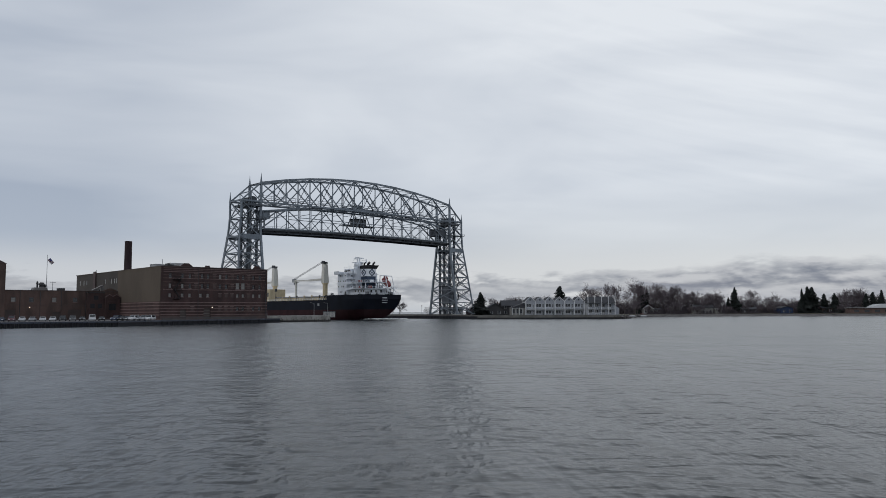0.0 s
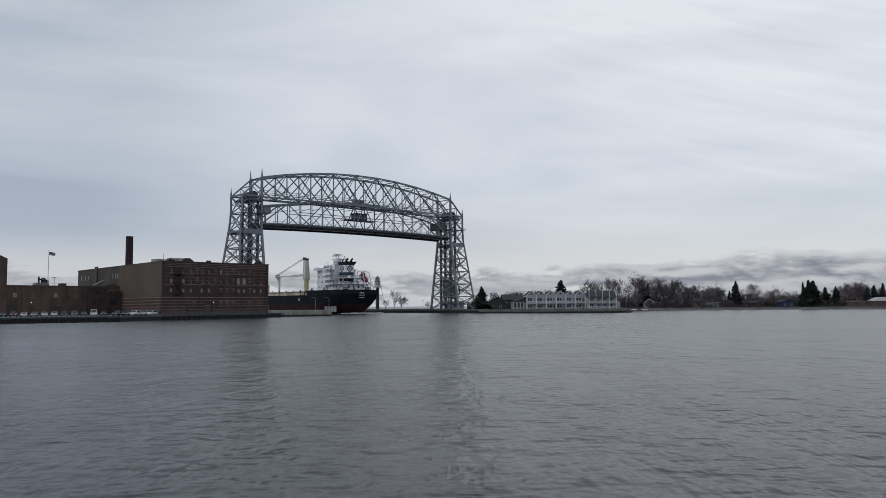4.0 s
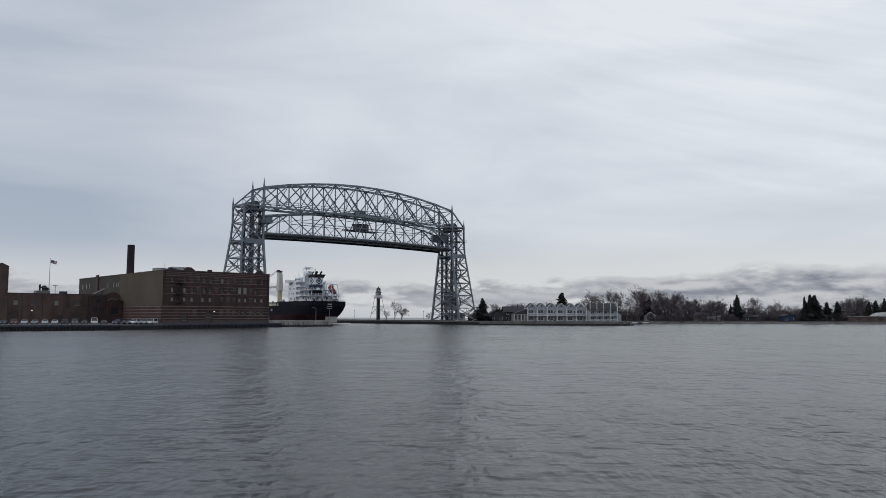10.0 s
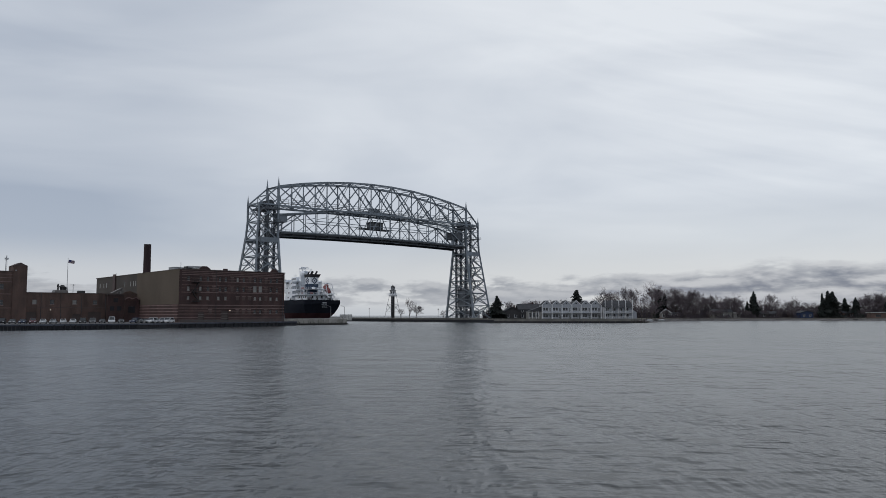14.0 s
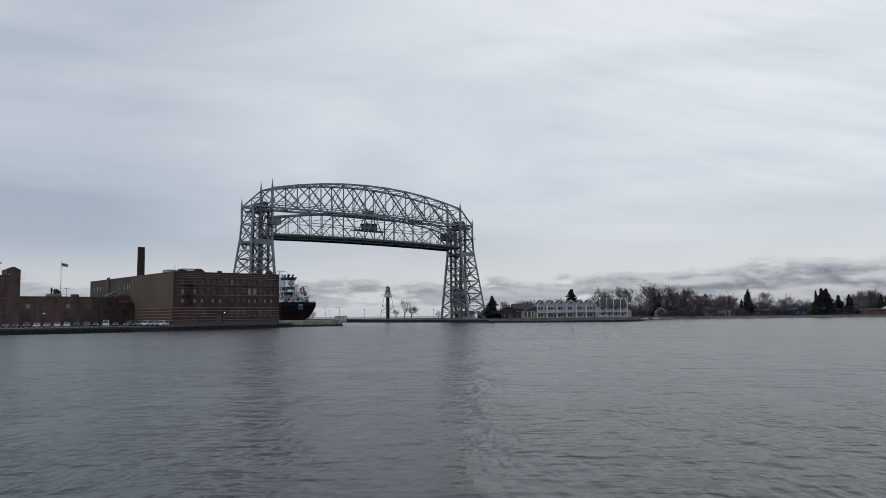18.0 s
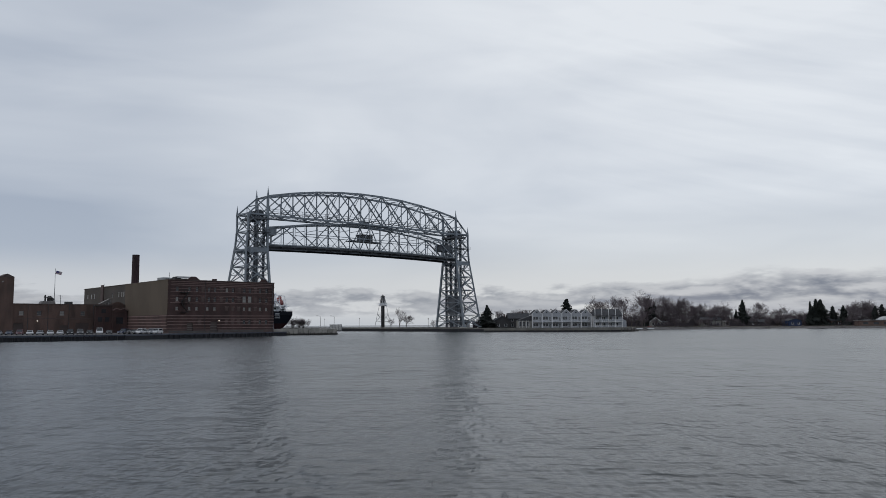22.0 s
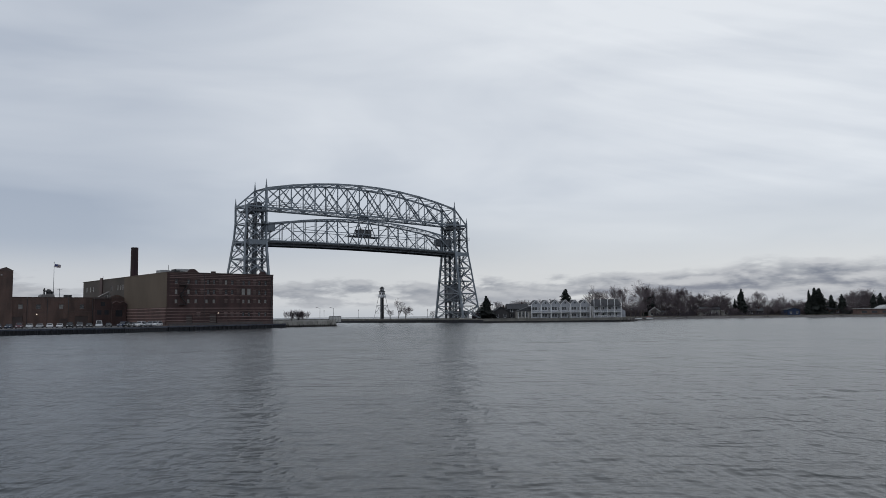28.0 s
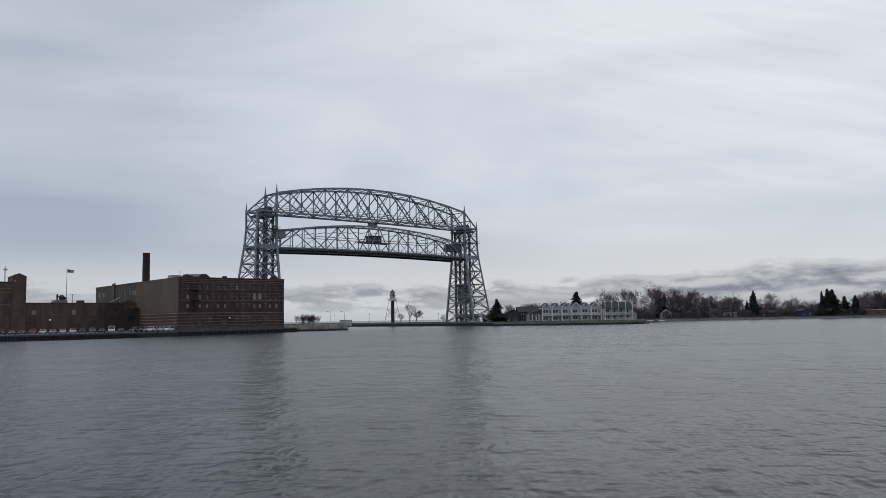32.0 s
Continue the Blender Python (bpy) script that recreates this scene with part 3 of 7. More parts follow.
def build_tower(bridge, x_in, dirx):
    """One tower: dirx points from the channel to the shore."""
    levels = [2.0, 9.0, 16.0, 23.0, 30.5, 38.0, 46.5, 54.5]

    def leg(inner, far, z):
        lean = max(0.0, 40.0 - z) / 38.0
        y = (WIDTH + 6.0 * lean) if far else -6.0 * lean
        top, batter = (TOWER, 4.1) if dirx > 0 else (TOWER + 0.55, 4.5)
        x = x_in if inner else x_in + dirx * (top + batter * max(0.0, 47.0 - z) / 45.0)
        return Vector((x, y, z))

    for inner in (True, False):
        for far in (False, True):
            zs = [2.0, 40.0, 63.3] if inner else [2.0, 40.0, 47.0, 54.5]
            s = Solid()
            w = 0.95 if inner else 0.75
            for z0, z1 in zip(zs, zs[1:]):
                s.beam(leg(inner, far, z0), leg(inner, far, z1), w, w)
            p = part("tower_leg", s, M["steel"], bridge)
            t = leg(inner, far, zs[-1])
            spire = Solid().tube(t, t + Vector((0, 0, 1.4)), 0.55, 0.42, 8).tube(t + Vector((0, 0, 1.4)), t + Vector((0, 0, 4.6)), 0.38, 0.04, 8)
            if inner or far or dirx > 0:
                part("finial", spire, M["steel"], p)
            foot = leg(inner, far, 2.0)
            part("footing", Solid().box(foot.x - 1.6, foot.y - 1.6, 1.0, foot.x + 1.6, foot.y + 1.6, 2.3), M["concrete"], p, "concrete footing")
    corners = ((True, False), (False, False), (False, True), (True, True))
    for i, z in enumerate(levels):
        for (a, b) in zip(corners, corners[1:] + corners[:1]):
            if i == 0:
                continue
            heavy = 0.7 if z in (54.5, 38.0) else 0.42
            member("strut", leg(*a, z), leg(*b, z), heavy, heavy, bridge)
    for z0, z1 in zip(levels, levels[1:]):
        for (a, b) in zip(corners, corners[1:] + corners[:1]):
            zm = (z0 + z1) / 2
            for p, q in ((leg(*a, z0), leg(*b, z1)), (leg(*b, z0), leg(*a, z1))):
                member("cross_brace", p, q, 0.32, 0.42, bridge)
            member("light_strut", leg(*a, zm), leg(*b, zm), 0.2, 0.2, bridge)
        # cross frame inside the tower
        member("inner_brace", leg(True, False, z1), leg(False, True, z1), 0.22, 0.22, bridge)
        member("inner_brace", leg(True, True, z1), leg(False, False, z1), 0.22, 0.22, bridge)
    # sloping end posts of the overhead span
    for far in (False, True):
        t = leg(True, far, 63.3)
        b = leg(False, far, 54.5)
        member("end_post", t, b, 0.6, 0.6, bridge)
        m = leg(True, far, 58.0)
        member("end_post_brace", b, m + Vector((0, 0, -3.5)), 0.3, 0.3, bridge)
        member("end_post_brace", (t + b) / 2, m + Vector((0, 0, -3.5)), 0.25, 0.25, bridge)
        member("end_post_brace", (t + b) / 2, (b + leg(True, far, 54.5)) / 2, 0.25, 0.25, bridge)
    for k in range(3):
        f = k / 2.0
        p, q = leg(True, False, 63.3).lerp(leg(False, False, 54.5), f), leg(True, True, 63.3).lerp(leg(False, True, 54.5), f)
        member("portal_strut", p, q, 0.4, 0.4, bridge)
    # the inner lifting columns, their sheave housing and ropes
    for y in (1.3, WIDTH - 1.3):
        for dx in (1.2, 4.6):
            x = x_in + dirx * dx
            s = Solid().box(x - 0.45, y - 0.5, 2, x + 0.45, y + 0.5, 53.5)
            col = part("lifting_column", s, M["steel_dark"], bridge, "dark riveted steel column")
        for z in range(6, 53, 6):
            member("column_batten", (x_in + dirx * 1.2, y, z), (x_in + dirx * 4.6, y, z + 3), 0.22, 0.22, bridge, "steel_dark")
    for dx in (1.2, 4.6):
        x = x_in + dirx * dx
        for k in range(7):
            z = 3 + k * 7
            member("column_lacing", (x, 1.3, z), (x, WIDTH - 1.3, z + 7), 0.2, 0.26, bridge, "steel_dark")
            member("column_lacing", (x, WIDTH - 1.3, z), (x, 1.3, z + 7), 0.2, 0.26, bridge, "steel_dark")
    for (p, q) in (((True, False), (False, False)), ((True, True), (False, True))):
        for z0, z1 in zip(levels, levels[1:]):
            zm, half = (z0 + z1) / 2, (leg(*p, (z0 + z1) / 2) + leg(*q, (z0 + z1) / 2)) / 2
            member("sub_brace", half, leg(*p, z1).lerp(leg(*q, z1), 0.5), 0.18, 0.18, bridge)
            for e in (p, q):
                member("sub_brace", leg(*e, zm), (leg(*e, z1) + leg(*(q if e == p else p), z1)) / 2, 0.18, 0.2, bridge)
    x0, x1 = sorted((x_in + dirx * 0.2, x_in + dirx * 6.2))
    part("sheave_platform", Solid().box(x0 - 0.8, -0.6, 52.2, x1 + 0.8, WIDTH + 0.6, 53.2), M["steel_dark"], bridge, "dark steel sheave platform")
    for y in (1.6, 4.1, WIDTH - 4.1, WIDTH - 1.6):
        part("sheave", Solid().tube(((x0 + x1) / 2, y - 0.35, 55.0), ((x0 + x1) / 2, y + 0.35, 55.0), 1.9, n=20), M["steel_dark"], bridge, "large grooved rope sheave")
    # portal girder half way up and a walkway with rails
    g0, g1 = sorted((x_in, x_in + dirx * TOWER))
    part("portal_girder", Solid().box(g0, -0.75, 37.0, g1, -0.35, 39.2), M["steel"], bridge, "deep plated girder")
    part("portal_girder", Solid().box(g0, WIDTH + 0.35, 37.0, g1, WIDTH + 0.75, 39.2), M["steel"], bridge, "deep plated girder")
    walkway = Solid().box(g0 - 1, -1.5, 46.3, g1 + 1, -0.4, 46.5)
    for k in range(9):
        xx = g0 - 1 + (g1 - g0 + 2) * k / 8
        walkway.box(xx - 0.04, -1.5, 46.5, xx + 0.04, -1.42, 47.6)
    walkway.box(g0 - 1, -1.5, 47.5, g1 + 1, -1.42, 47.6).box(g0 - 1, -1.5, 47.0, g1 + 1, -1.42, 47.06)
    part("walkway", walkway, M["steel_dark"], bridge, "railed steel walkway")
    stair = Solid()
    for k in range(8):
        z = 4 + k * 4.2
        xs = x_in + dirx * (6.5 if k % 2 else 9.0)
        xe = x_in + dirx * (9.0 if k % 2 else 6.5)
        stair.beam((xs, 2.0, z), (xe, 2.0, z + 4.2), 0.8, 0.2)
        stair.box(min(xs, xe) - 0.5, 1.4, z - 0.1, min(xs, xe) + 0.5, 2.6, z)
    part("stair", stair, M["steel_dark"], bridge, "zigzag steel stair")


def build_bridge():
    bridge = thing("lift_bridge", on_grid(0, 0), "silver-grey riveted steel lift bridge with two lattice towers over a canal", "bridge")
    n = 9
    nodes = [SPAN * i / n for i in range(n + 1)]
    for y in (0.0, WIDTH):
        for f, nm, w in ((top_z, "top_chord", 0.85), (low_z, "bottom_chord", 0.8)):
            for a, b in zip(nodes, nodes[1:]):
                member(nm, (a, y, f(a)), (b, y, f(b)), w * 0.8, w, bridge)
        for i, a in enumerate(nodes):
            if 0 < i < n:
                member("post", (a, y, low_z(a)), (a, y, top_z(a)), 0.42 if i < 5 else 0.34, 0.4, bridge)
            if i < n:
                b = nodes[i + 1]
                heavy, light = 0.62, 0.46
                member("diagonal", (a, y, top_z(a)), (b, y, low_z(b)), heavy if i > 3 else light, 0.4, bridge)
                member("diagonal", (a, y, low_z(a)), (b, y, top_z(b)), heavy if i < 5 else light, 0.4, bridge)
                mid = (a + b) / 2
                member("sub_post", (mid, y, low_z(mid)), (mid, y, (low_z(mid) + top_z(mid)) / 2), 0.16, 0.16, bridge)
                # riveted gusset plates where the diagonals cross and at the lower joints
                g = Solid().box(mid - 0.6, y - 0.24, (low_z(mid) + top_z(mid)) / 2 - 0.6, mid + 0.6, y + 0.24, (low_z(mid) + top_z(mid)) / 2 + 0.6)
                part("gusset", g, M["steel"], bridge)
                part("gusset", Solid().box(a - 0.9, y - 0.4, low_z(a) - 0.1, a + 0.9, y + 0.4, low_z(a) + 1.1), M["steel"], bridge)
    for i, a in enumerate(nodes):
        for f in (top_z, low_z):
            member("lateral_strut", (a, 0, f(a)), (a, WIDTH, f(a)), 0.4, 0.4, bridge)
        if 0 < i < n:
            zt, zl = top_z(a), low_z(a)
            member("sway_brace", (a, 0, zt), (a, WIDTH, zl + 3), 0.22, 0.22, bridge)
            member("sway_brace", (a, WIDTH, zt), (a, 0, zl + 3), 0.22, 0.22, bridge)
            member("sway_strut", (a, 0, zl + 3), (a, WIDTH, zl + 3), 0.25, 0.25, bridge)
        if i < n:
            b = nodes[i + 1]
            for f in (top_z, low_z):
                member("lateral_brace", (a, 0, f(a)), (b, WIDTH, f(b)), 0.24, 0.24, bridge)
                member("lateral_brace", (a, WIDTH, f(a)), (b, 0, f(b)), 0.24, 0.24, bridge)
    # the old carriage rails and walk under the overhead span
    for y in (2.2, WIDTH - 2.2):
        for a, b in zip(nodes, nodes[1:]):
            member("inner_stringer", (a, y, low_z(a) + 1.5), (b, y, low_z(b) + 1.5), 0.2, 0.3, bridge, "steel_dark")
            member("inner_rail", (a, y, low_z(a) + 3.4), (b, y, low_z(b) + 3.4), 0.12, 0.16, bridge)
            for f in (0.0, 0.5):
                q = a + (b - a) * f
                member("hanger", (q, y, low_z(q) + 0.2), (q, y, low_z(q) + 3.4), 0.12, 0.12, bridge)
    build_tower(bridge, 0.0, -1)
    build_tower(bridge, SPAN, 1)
    return bridge


def lift_top(s):
    t = (s - 59.0) / 59.0
    return 7.5 + 6.0 * (1 - t * t)


def build_lift_span():
    """The moving roadway; z = 0 at the top of its floor."""
    span = thing("lift_span", on_grid(0, 0, DECK_0), "grey steel truss roadway hanging raised between two bridge towers", "bridge span")
    n, e0, e1 = 18, 1.2, SPAN - 1.2
    nodes = [e0 + (e1 - e0) * i / n for i in range(n + 1)]
    y0, y1 = 0.9, WIDTH - 0.9

    def rise(q):
        """Upward camber of the floor towards midspan."""
        t = (q - 59.0) / 59.0
        return 0.75 * (1 - t * t) - 0.1

    def strip(ya, yb, za, zb):
        """A bar along the whole floor that follows its camber."""
        v, f = [], []
        for k, q in enumerate(nodes):
            v += [(q, ya, za + rise(q)), (q, yb, za + rise(q)), (q, yb, zb + rise(q)), (q, ya, zb + rise(q))]
            if k:
                c = 4 * k
                f += [(c - 4 + j, c + j, c + (j + 1) % 4, c - 4 + (j + 1) % 4) for j in range(4)]
        m = len(v)
        return Solid().add(v, f + [(3, 2, 1, 0), (m - 4, m - 3, m - 2, m - 1)])

    part("deck_plate", strip(y0 - 1.6, y1 + 1.6, -0.5, -0.05), M["deck_steel"], span, "dark steel grating roadway")
    for y in (y0, y1):
        part("floor_girder", strip(y - 0.35, y + 0.35, -1.75, -0.5), M["deck_steel"], span, "deep dark plate girder")
        part("girder_flange", strip(y - 0.5, y + 0.5, -1.87, -1.755), M["steel"], span)
    for y in (y0 - 1.55, y1 + 1.55):
        part("fascia", strip(y - 0.06, y + 0.06, -0.8, -0.1), M["deck_steel"], span)
        part("fascia_pipe", strip(y - 0.16, y + 0.16, -0.06, 0.14), M["steel"], span, "pale pipe along the deck edge")
        rail = strip(y - 0.05, y + 0.05, 1.15, 1.25)
        low = strip(y - 0.04, y + 0.04, 0.65, 0.7)
        rail.add(low.v, low.f)
        k = e0
        while k < e1:
            rail.box(k - 0.05, y - 0.05, 0.15 + rise(k), k + 0.05, y + 0.05, 1.2 + rise(k))
            k += 2.3
        part("railing", rail, M["steel"], span)
    for a in nodes:
        part("floor_beam", Solid().box(a - 0.2, y0 - 1.5, -1.2 + rise(a), a + 0.2, y1 + 1.5, -0.52 + rise(a)), M["deck_steel"], span)
    for y in (y0, y1):
        for nm, f, w in (("top_chord", lift_top, 0.66), ("bottom_chord", lambda q: 0.4 + rise(q), 0.42)):
            seq = nodes[1:-1] if nm == "top_chord" else nodes
            for a, b in zip(seq, seq[1:]):
                member(nm, (a, y, f(a)), (b, y, f(b)), w * 0.8, w, span)
        member("end_post", (nodes[0], y, 0.5), (nodes[2], y, lift_top(nodes[2])), 0.55, 0.55, span)
        member("end_post", (nodes[-1], y, 0.5), (nodes[-3], y, lift_top(nodes[-3])), 0.55, 0.55, span)
        # laced head members that carry the top chord to the hoists
        member("hoist_beam", (e0, y, lift_top(nodes[2]) - 1.7), (nodes[2], y, lift_top(nodes[2])), 0.5, 0.6, span)
        member("hoist_beam", (e1, y, lift_top(nodes[-3]) - 2.6), (nodes[-3], y, lift_top(nodes[-3])), 0.5, 0.6, span)
        for i, a in enumerate(nodes[1:-1], 1):
            member("post", (a, y, 0.5), (a, y, lift_top(a)), 0.36 if i % 2 == 0 else 0.24, 0.3 if i % 2 == 0 else 0.22, span)
        # web: long diagonals over two panels, short ones at midspan
        web = [(2, 4, 1), (4, 6, 0), (6, 8, 1), (8, 9, 0), (9, 10, 1), (10, 12, 0), (12, 14, 1), (14, 16, 0)]
        for p, q, down in web:
            a, b = nodes[p], nodes[q]
            za, zb = (lift_top(a), 0.5) if down else (0.5, lift_top(b))
            member("diagonal", (a, y, za), (b, y, zb), 0.4, 0.36, span)
            if q - p == 2:
                m = nodes[p + 1]
                member("counter", (m, y, (za + zb) / 2), (a if down else b, y, 0.5), 0.2, 0.2, span)
                member("counter", (m, y, 0.5), (b if down else a, y, 2.6), 0.14, 0.14, span)
        for a, b in zip(nodes[3:-3], nodes[4:-3]):
            member("mid_rail", (a, y, 6.6), (b, y, 6.6), 0.22, 0.3, span)
    for i, a in enumerate(nodes[1:-1], 1):
        member("lateral_strut", (a, y0, lift_top(a)), (a, y1, lift_top(a)), 0.3, 0.3, span)
        member("sway_strut", (a, y0, max(5.4, lift_top(a) - 3)), (a, y1, max(5.4, lift_top(a) - 3)), 0.24, 0.24, span)
        if i < n - 1:
            b = nodes[i + 1]
            member("lateral_brace", (a, y0, lift_top(a)), (b, y1, lift_top(b)), 0.18, 0.18, span)
            member("lateral_brace", (a, y1, lift_top(a)), (b, y0, lift_top(b)), 0.18, 0.18, span)
    # operator's house in the middle, its platform and the machinery boxes at the ends
    plat = part("house_platform", Solid().box(49, 2.8, 5.35, 67.9, 8.0, 5.6), M["steel_dark"], span, "dark steel platform")
    house = part("operator_house", Solid().box(55.4, 3.2, 5.6, 62.4, 7.7, 9.0), M["cabin"], span, "dark control house", bevel=0.08)
    part("house_roof", Solid().box(55.0, 2.8, 9.0, 62.8, 8.1, 9.25), M["steel_dark"], house)
    for k in range(4):
        part("house_window", Solid().box(55.9 + 1.6 * k, 3.12, 6.9, 57.1 + 1.6 * k, 3.24, 8.3), M["carglass"], house)
    hr = Solid()
    for k in range(9):
        x = 49.1 + 18.7 * k / 8
        hr.box(x - 0.05, 2.8, 5.6, x + 0.05, 2.9, 6.6)
    hr.box(49.1, 2.8, 6.5, 67.85, 2.9, 6.6)
    part("platform_railing", hr, M["steel"], plat)
    part("top_hut", Solid().box(56.2, 4.0, 14.3, 60.4, 6.8, 15.9).box(55.9, 3.7, 15.9, 60.7, 7.1, 16.1), M["steel"], span, "small grey equipment hut")
    for x0, x1 in ((1.6, 5.4), (SPAN - 9.4, SPAN - 2.2)):
        z0 = 4.9 if x0 < 50 else 3.5
        part("machinery_house", Solid().box(x0, 1.2, z0, x1, 7.0, z0 + 3.8), M["steel_dark"] if x0 > 50 else M["steel"], span, "boxed machinery housing", bevel=0.06)
    # the hanging approach portal that carries the machinery boxes
    for y in (y0, y1):
        member("machinery_post", (SPAN - 2, y, 0.4), (SPAN - 2, y, 7.0), 0.4, 0.4, span)
        member("machinery_post", (SPAN - 9, y, 0.4), (SPAN - 9, y, 3.6), 0.35, 0.35, span)
        member("machinery_post", (2.2, y, 0.4), (2.2, y, 5.1), 0.4, 0.4, span)
    return span


def build_counterweights():
    out = []
    for x, d in ((-3.2, -1), (SPAN + 3.2, 1)):
        cw = thing("counterweight", on_grid(x, WIDTH / 2, 0), "large grey concrete counterweight hanging inside a bridge tower", "counterweight", "bridge counterweights")
        part("block", Solid().box(-1.1, -3.9, 0, 1.1, 3.9, 9.5), M["weight"], cw, bevel=0.1)
        part("top_frame", Solid().box(-1.2, -4.0, 9.5, 1.2, 4.0, 10.2), M["steel_dark"], cw)
        for y in (-3.2, -2.2, 2.2, 3.2):
            part("hoist_rope", Solid().tube((0, y, 10.2), (0, y, 38.0), 0.07, n=6), M["steel_dark"], cw, "steel hoisting rope")
        out.append((cw, x))
    return out


lift_bridge = build_bridge()
lift_span = build_lift_span()
counterweights = build_counterweights()


# ---- the cargo ship ----
def build_ship():
    ship = thing("cargo_ship", on_grid(59, -15, 0, 90), "navy-black cargo ship with red waterline and white deckhouse", "ship")
    half, length = 11.8, 188.0
    zs = [-3.0, 0.0, 2.5, 5.0, 7.5, 10.0]
    tx = [14.0, 7.6, 4.6, 2.5, 1.1, 0.2]
    tb = [1.0, 5.6, 7.9, 9.7, 10.9, 11.7]
    runs = [0, 0.02, 0.05, 0.09, 0.14, 0.22, 0.5, 0.8, 0.88, 0.93, 0.97, 1.0]
    bow = {0.8: 1.0, 0.88: 0.93, 0.93: 0.72, 0.97: 0.42, 1.0: 0.03}

    def ring(j):
        pts = []
        for u in runs:
            x = tx[j] + (length - tx[j] - (5 - zs[j]) * 0.5) * u
            full = min(1.0, u / (0.14 - 0.018 * j))
            b = tb[j] + (half - tb[j]) * math.sin(full * math.pi / 2)
            b *= bow.get(u, 1.0)
            pts.append((x, b, zs[j]))
        return pts

    def shell(j0, j1):
        s = Solid()
        n = len(runs)
        for side in (1, -1):
            k = len(s.v)
            for j in range(j0, j1 + 1):
                s.v += [(x, side * y, z) for x, y, z in ring(j)]
            for r in range(j1 - j0):
                for i in range(n - 1):
                    a = k + r * n + i
                    s.f.append((a, a + 1, a + 1 + n, a + n) if side < 0 else (a, a + n, a + 1 + n, a + 1))
        m = n * (j1 - j0 + 1)
        for r in range(j1 - j0):
            s.f.append((r * n, m + r * n, m + (r + 1) * n, (r + 1) * n))
        return s

    part("boot_topping", shell(0, 3), M["boot"], ship, "faded red underwater paint", smooth=True)
    part("hull", shell(3, 5), M["hull"], ship, "navy-black topsides", smooth=True)
    top = ring(5)
    deck = [(x + 0.3, y * 0.97) for x, y, z in top] + [(x + 0.3, -y * 0.97) for x, y, z in reversed(top)]
    part("main_deck", Solid().prism(deck[::-1], 9.5, 9.96), M["ship_grey"], ship)
    # raised poop with its rounded break
    poop = [(0.0, 11.6), (1.5, 11.8), (31.5, 11.85), (31.5, -11.85), (1.5, -11.8), (0.0, -11.6)]
    poop_top = part("poop", Solid().prism(poop[::-1], 10.0, 12.3), M["hull"], ship, "navy-black raised stern")
    for y in (11.7, -11.7):
        s = Solid()
        for k in range(8):
            t0, t1 = k / 8 * math.pi / 2, (k + 1) / 8 * math.pi / 2
            s.beam((31.5 + 2.6 * math.sin(t0), y, 10.0 + 2.3 * math.cos(t0)), (31.5 + 2.6 * math.sin(t1), y, 10.0 + 2.3 * math.cos(t1)), 0.25, 0.5)
        part("bulwark_curve", s, M["hull"], ship)
    part("fore_deck", Solid().prism([(168, 10.6), (176, 8.4), (184, 4.0), (187.5, 0.3), (187.5, -0.3), (184, -4.0), (176, -8.4), (168, -10.6)][::-1], 10.0, 12.6), M["hull"], ship)
    part("fore_mast", Solid().tube((176, 0, 12.6), (176, 0, 26), 0.4, 0.2), M["crane"], ship)
    # name and port of registry, as bars
    for k, (w, h) in enumerate(((2.8, 0.55), (3.3, 0.34), (3.1, 0.34))):
        part("name_bar", Solid().box(-0.12, -1.3 - w / 2, 10.7 - k * 1.15 - h / 2, -0.02 + 0.35 * (k > 0), -1.3 + w / 2, 10.7 - k * 1.15 + h / 2), M["ink"], ship, "white lettering bar")
    for x in (98,):
        part("side_mark", Solid().box(x - 60, 11.81, 7.0, x - 58.2, 11.86, 8.3), M["ship_grey"], ship, "faded white load mark")
    # accommodation block, tier by tier
    for k in range(4):
        z = 12.3 + 2.7 * k
        x0 = 17.0
        block = part("house_tier", Solid().box(x0, -9.6, z, 24.8, 9.6, z + 2.68), M["ship_white"], ship, "white accommodation tier", bevel=0.05)
        part("deck_edge", Solid().box(x0 - 1.2, -9.7, z + 2.6, 24.9, 9.68, z + 2.74), M["ship_white"], block)
        for i in range(5):
            xx = 17.8 + i * 1.45
            if (i + k) % 3 != 1:
                part("porthole", Solid().box(xx, 9.55, z + 1.2, xx + 0.55, 9.66, z + 1.9), M["carglass"], block)
        for i in range(4):
            yy = -6.5 + i * 4.2
            part("porthole", Solid().box(16.92, yy, z + 1.2, 17.04, yy + 0.6, z + 1.9), M["carglass"], block)
    wheel = part("wheelhouse", Solid().box(18.5, -6.0, 23.1, 24.2, 6.0, 25.6), M["ship_white"], ship, "white wheelhouse", bevel=0.08)
    for i in range(4):
        part("wheelhouse_window", Solid().box(18.9 + i * 1.35, 5.95, 24.0, 19.9 + i * 1.35, 6.06, 25.0), M["carglass"], wheel)
    part("bridge_wing", Solid().box(20.3, -12.0, 22.6, 24.6, 12.0, 23.0).box(20.3, 11.7, 23.0, 24.6, 12.0, 24.2).box(20.3, -12.0, 23.0, 24.6, -11.7, 24.2).box(24.3, -12, 23.0, 24.6, 12, 24.2), M["ship_white"], ship, "white open bridge wing")
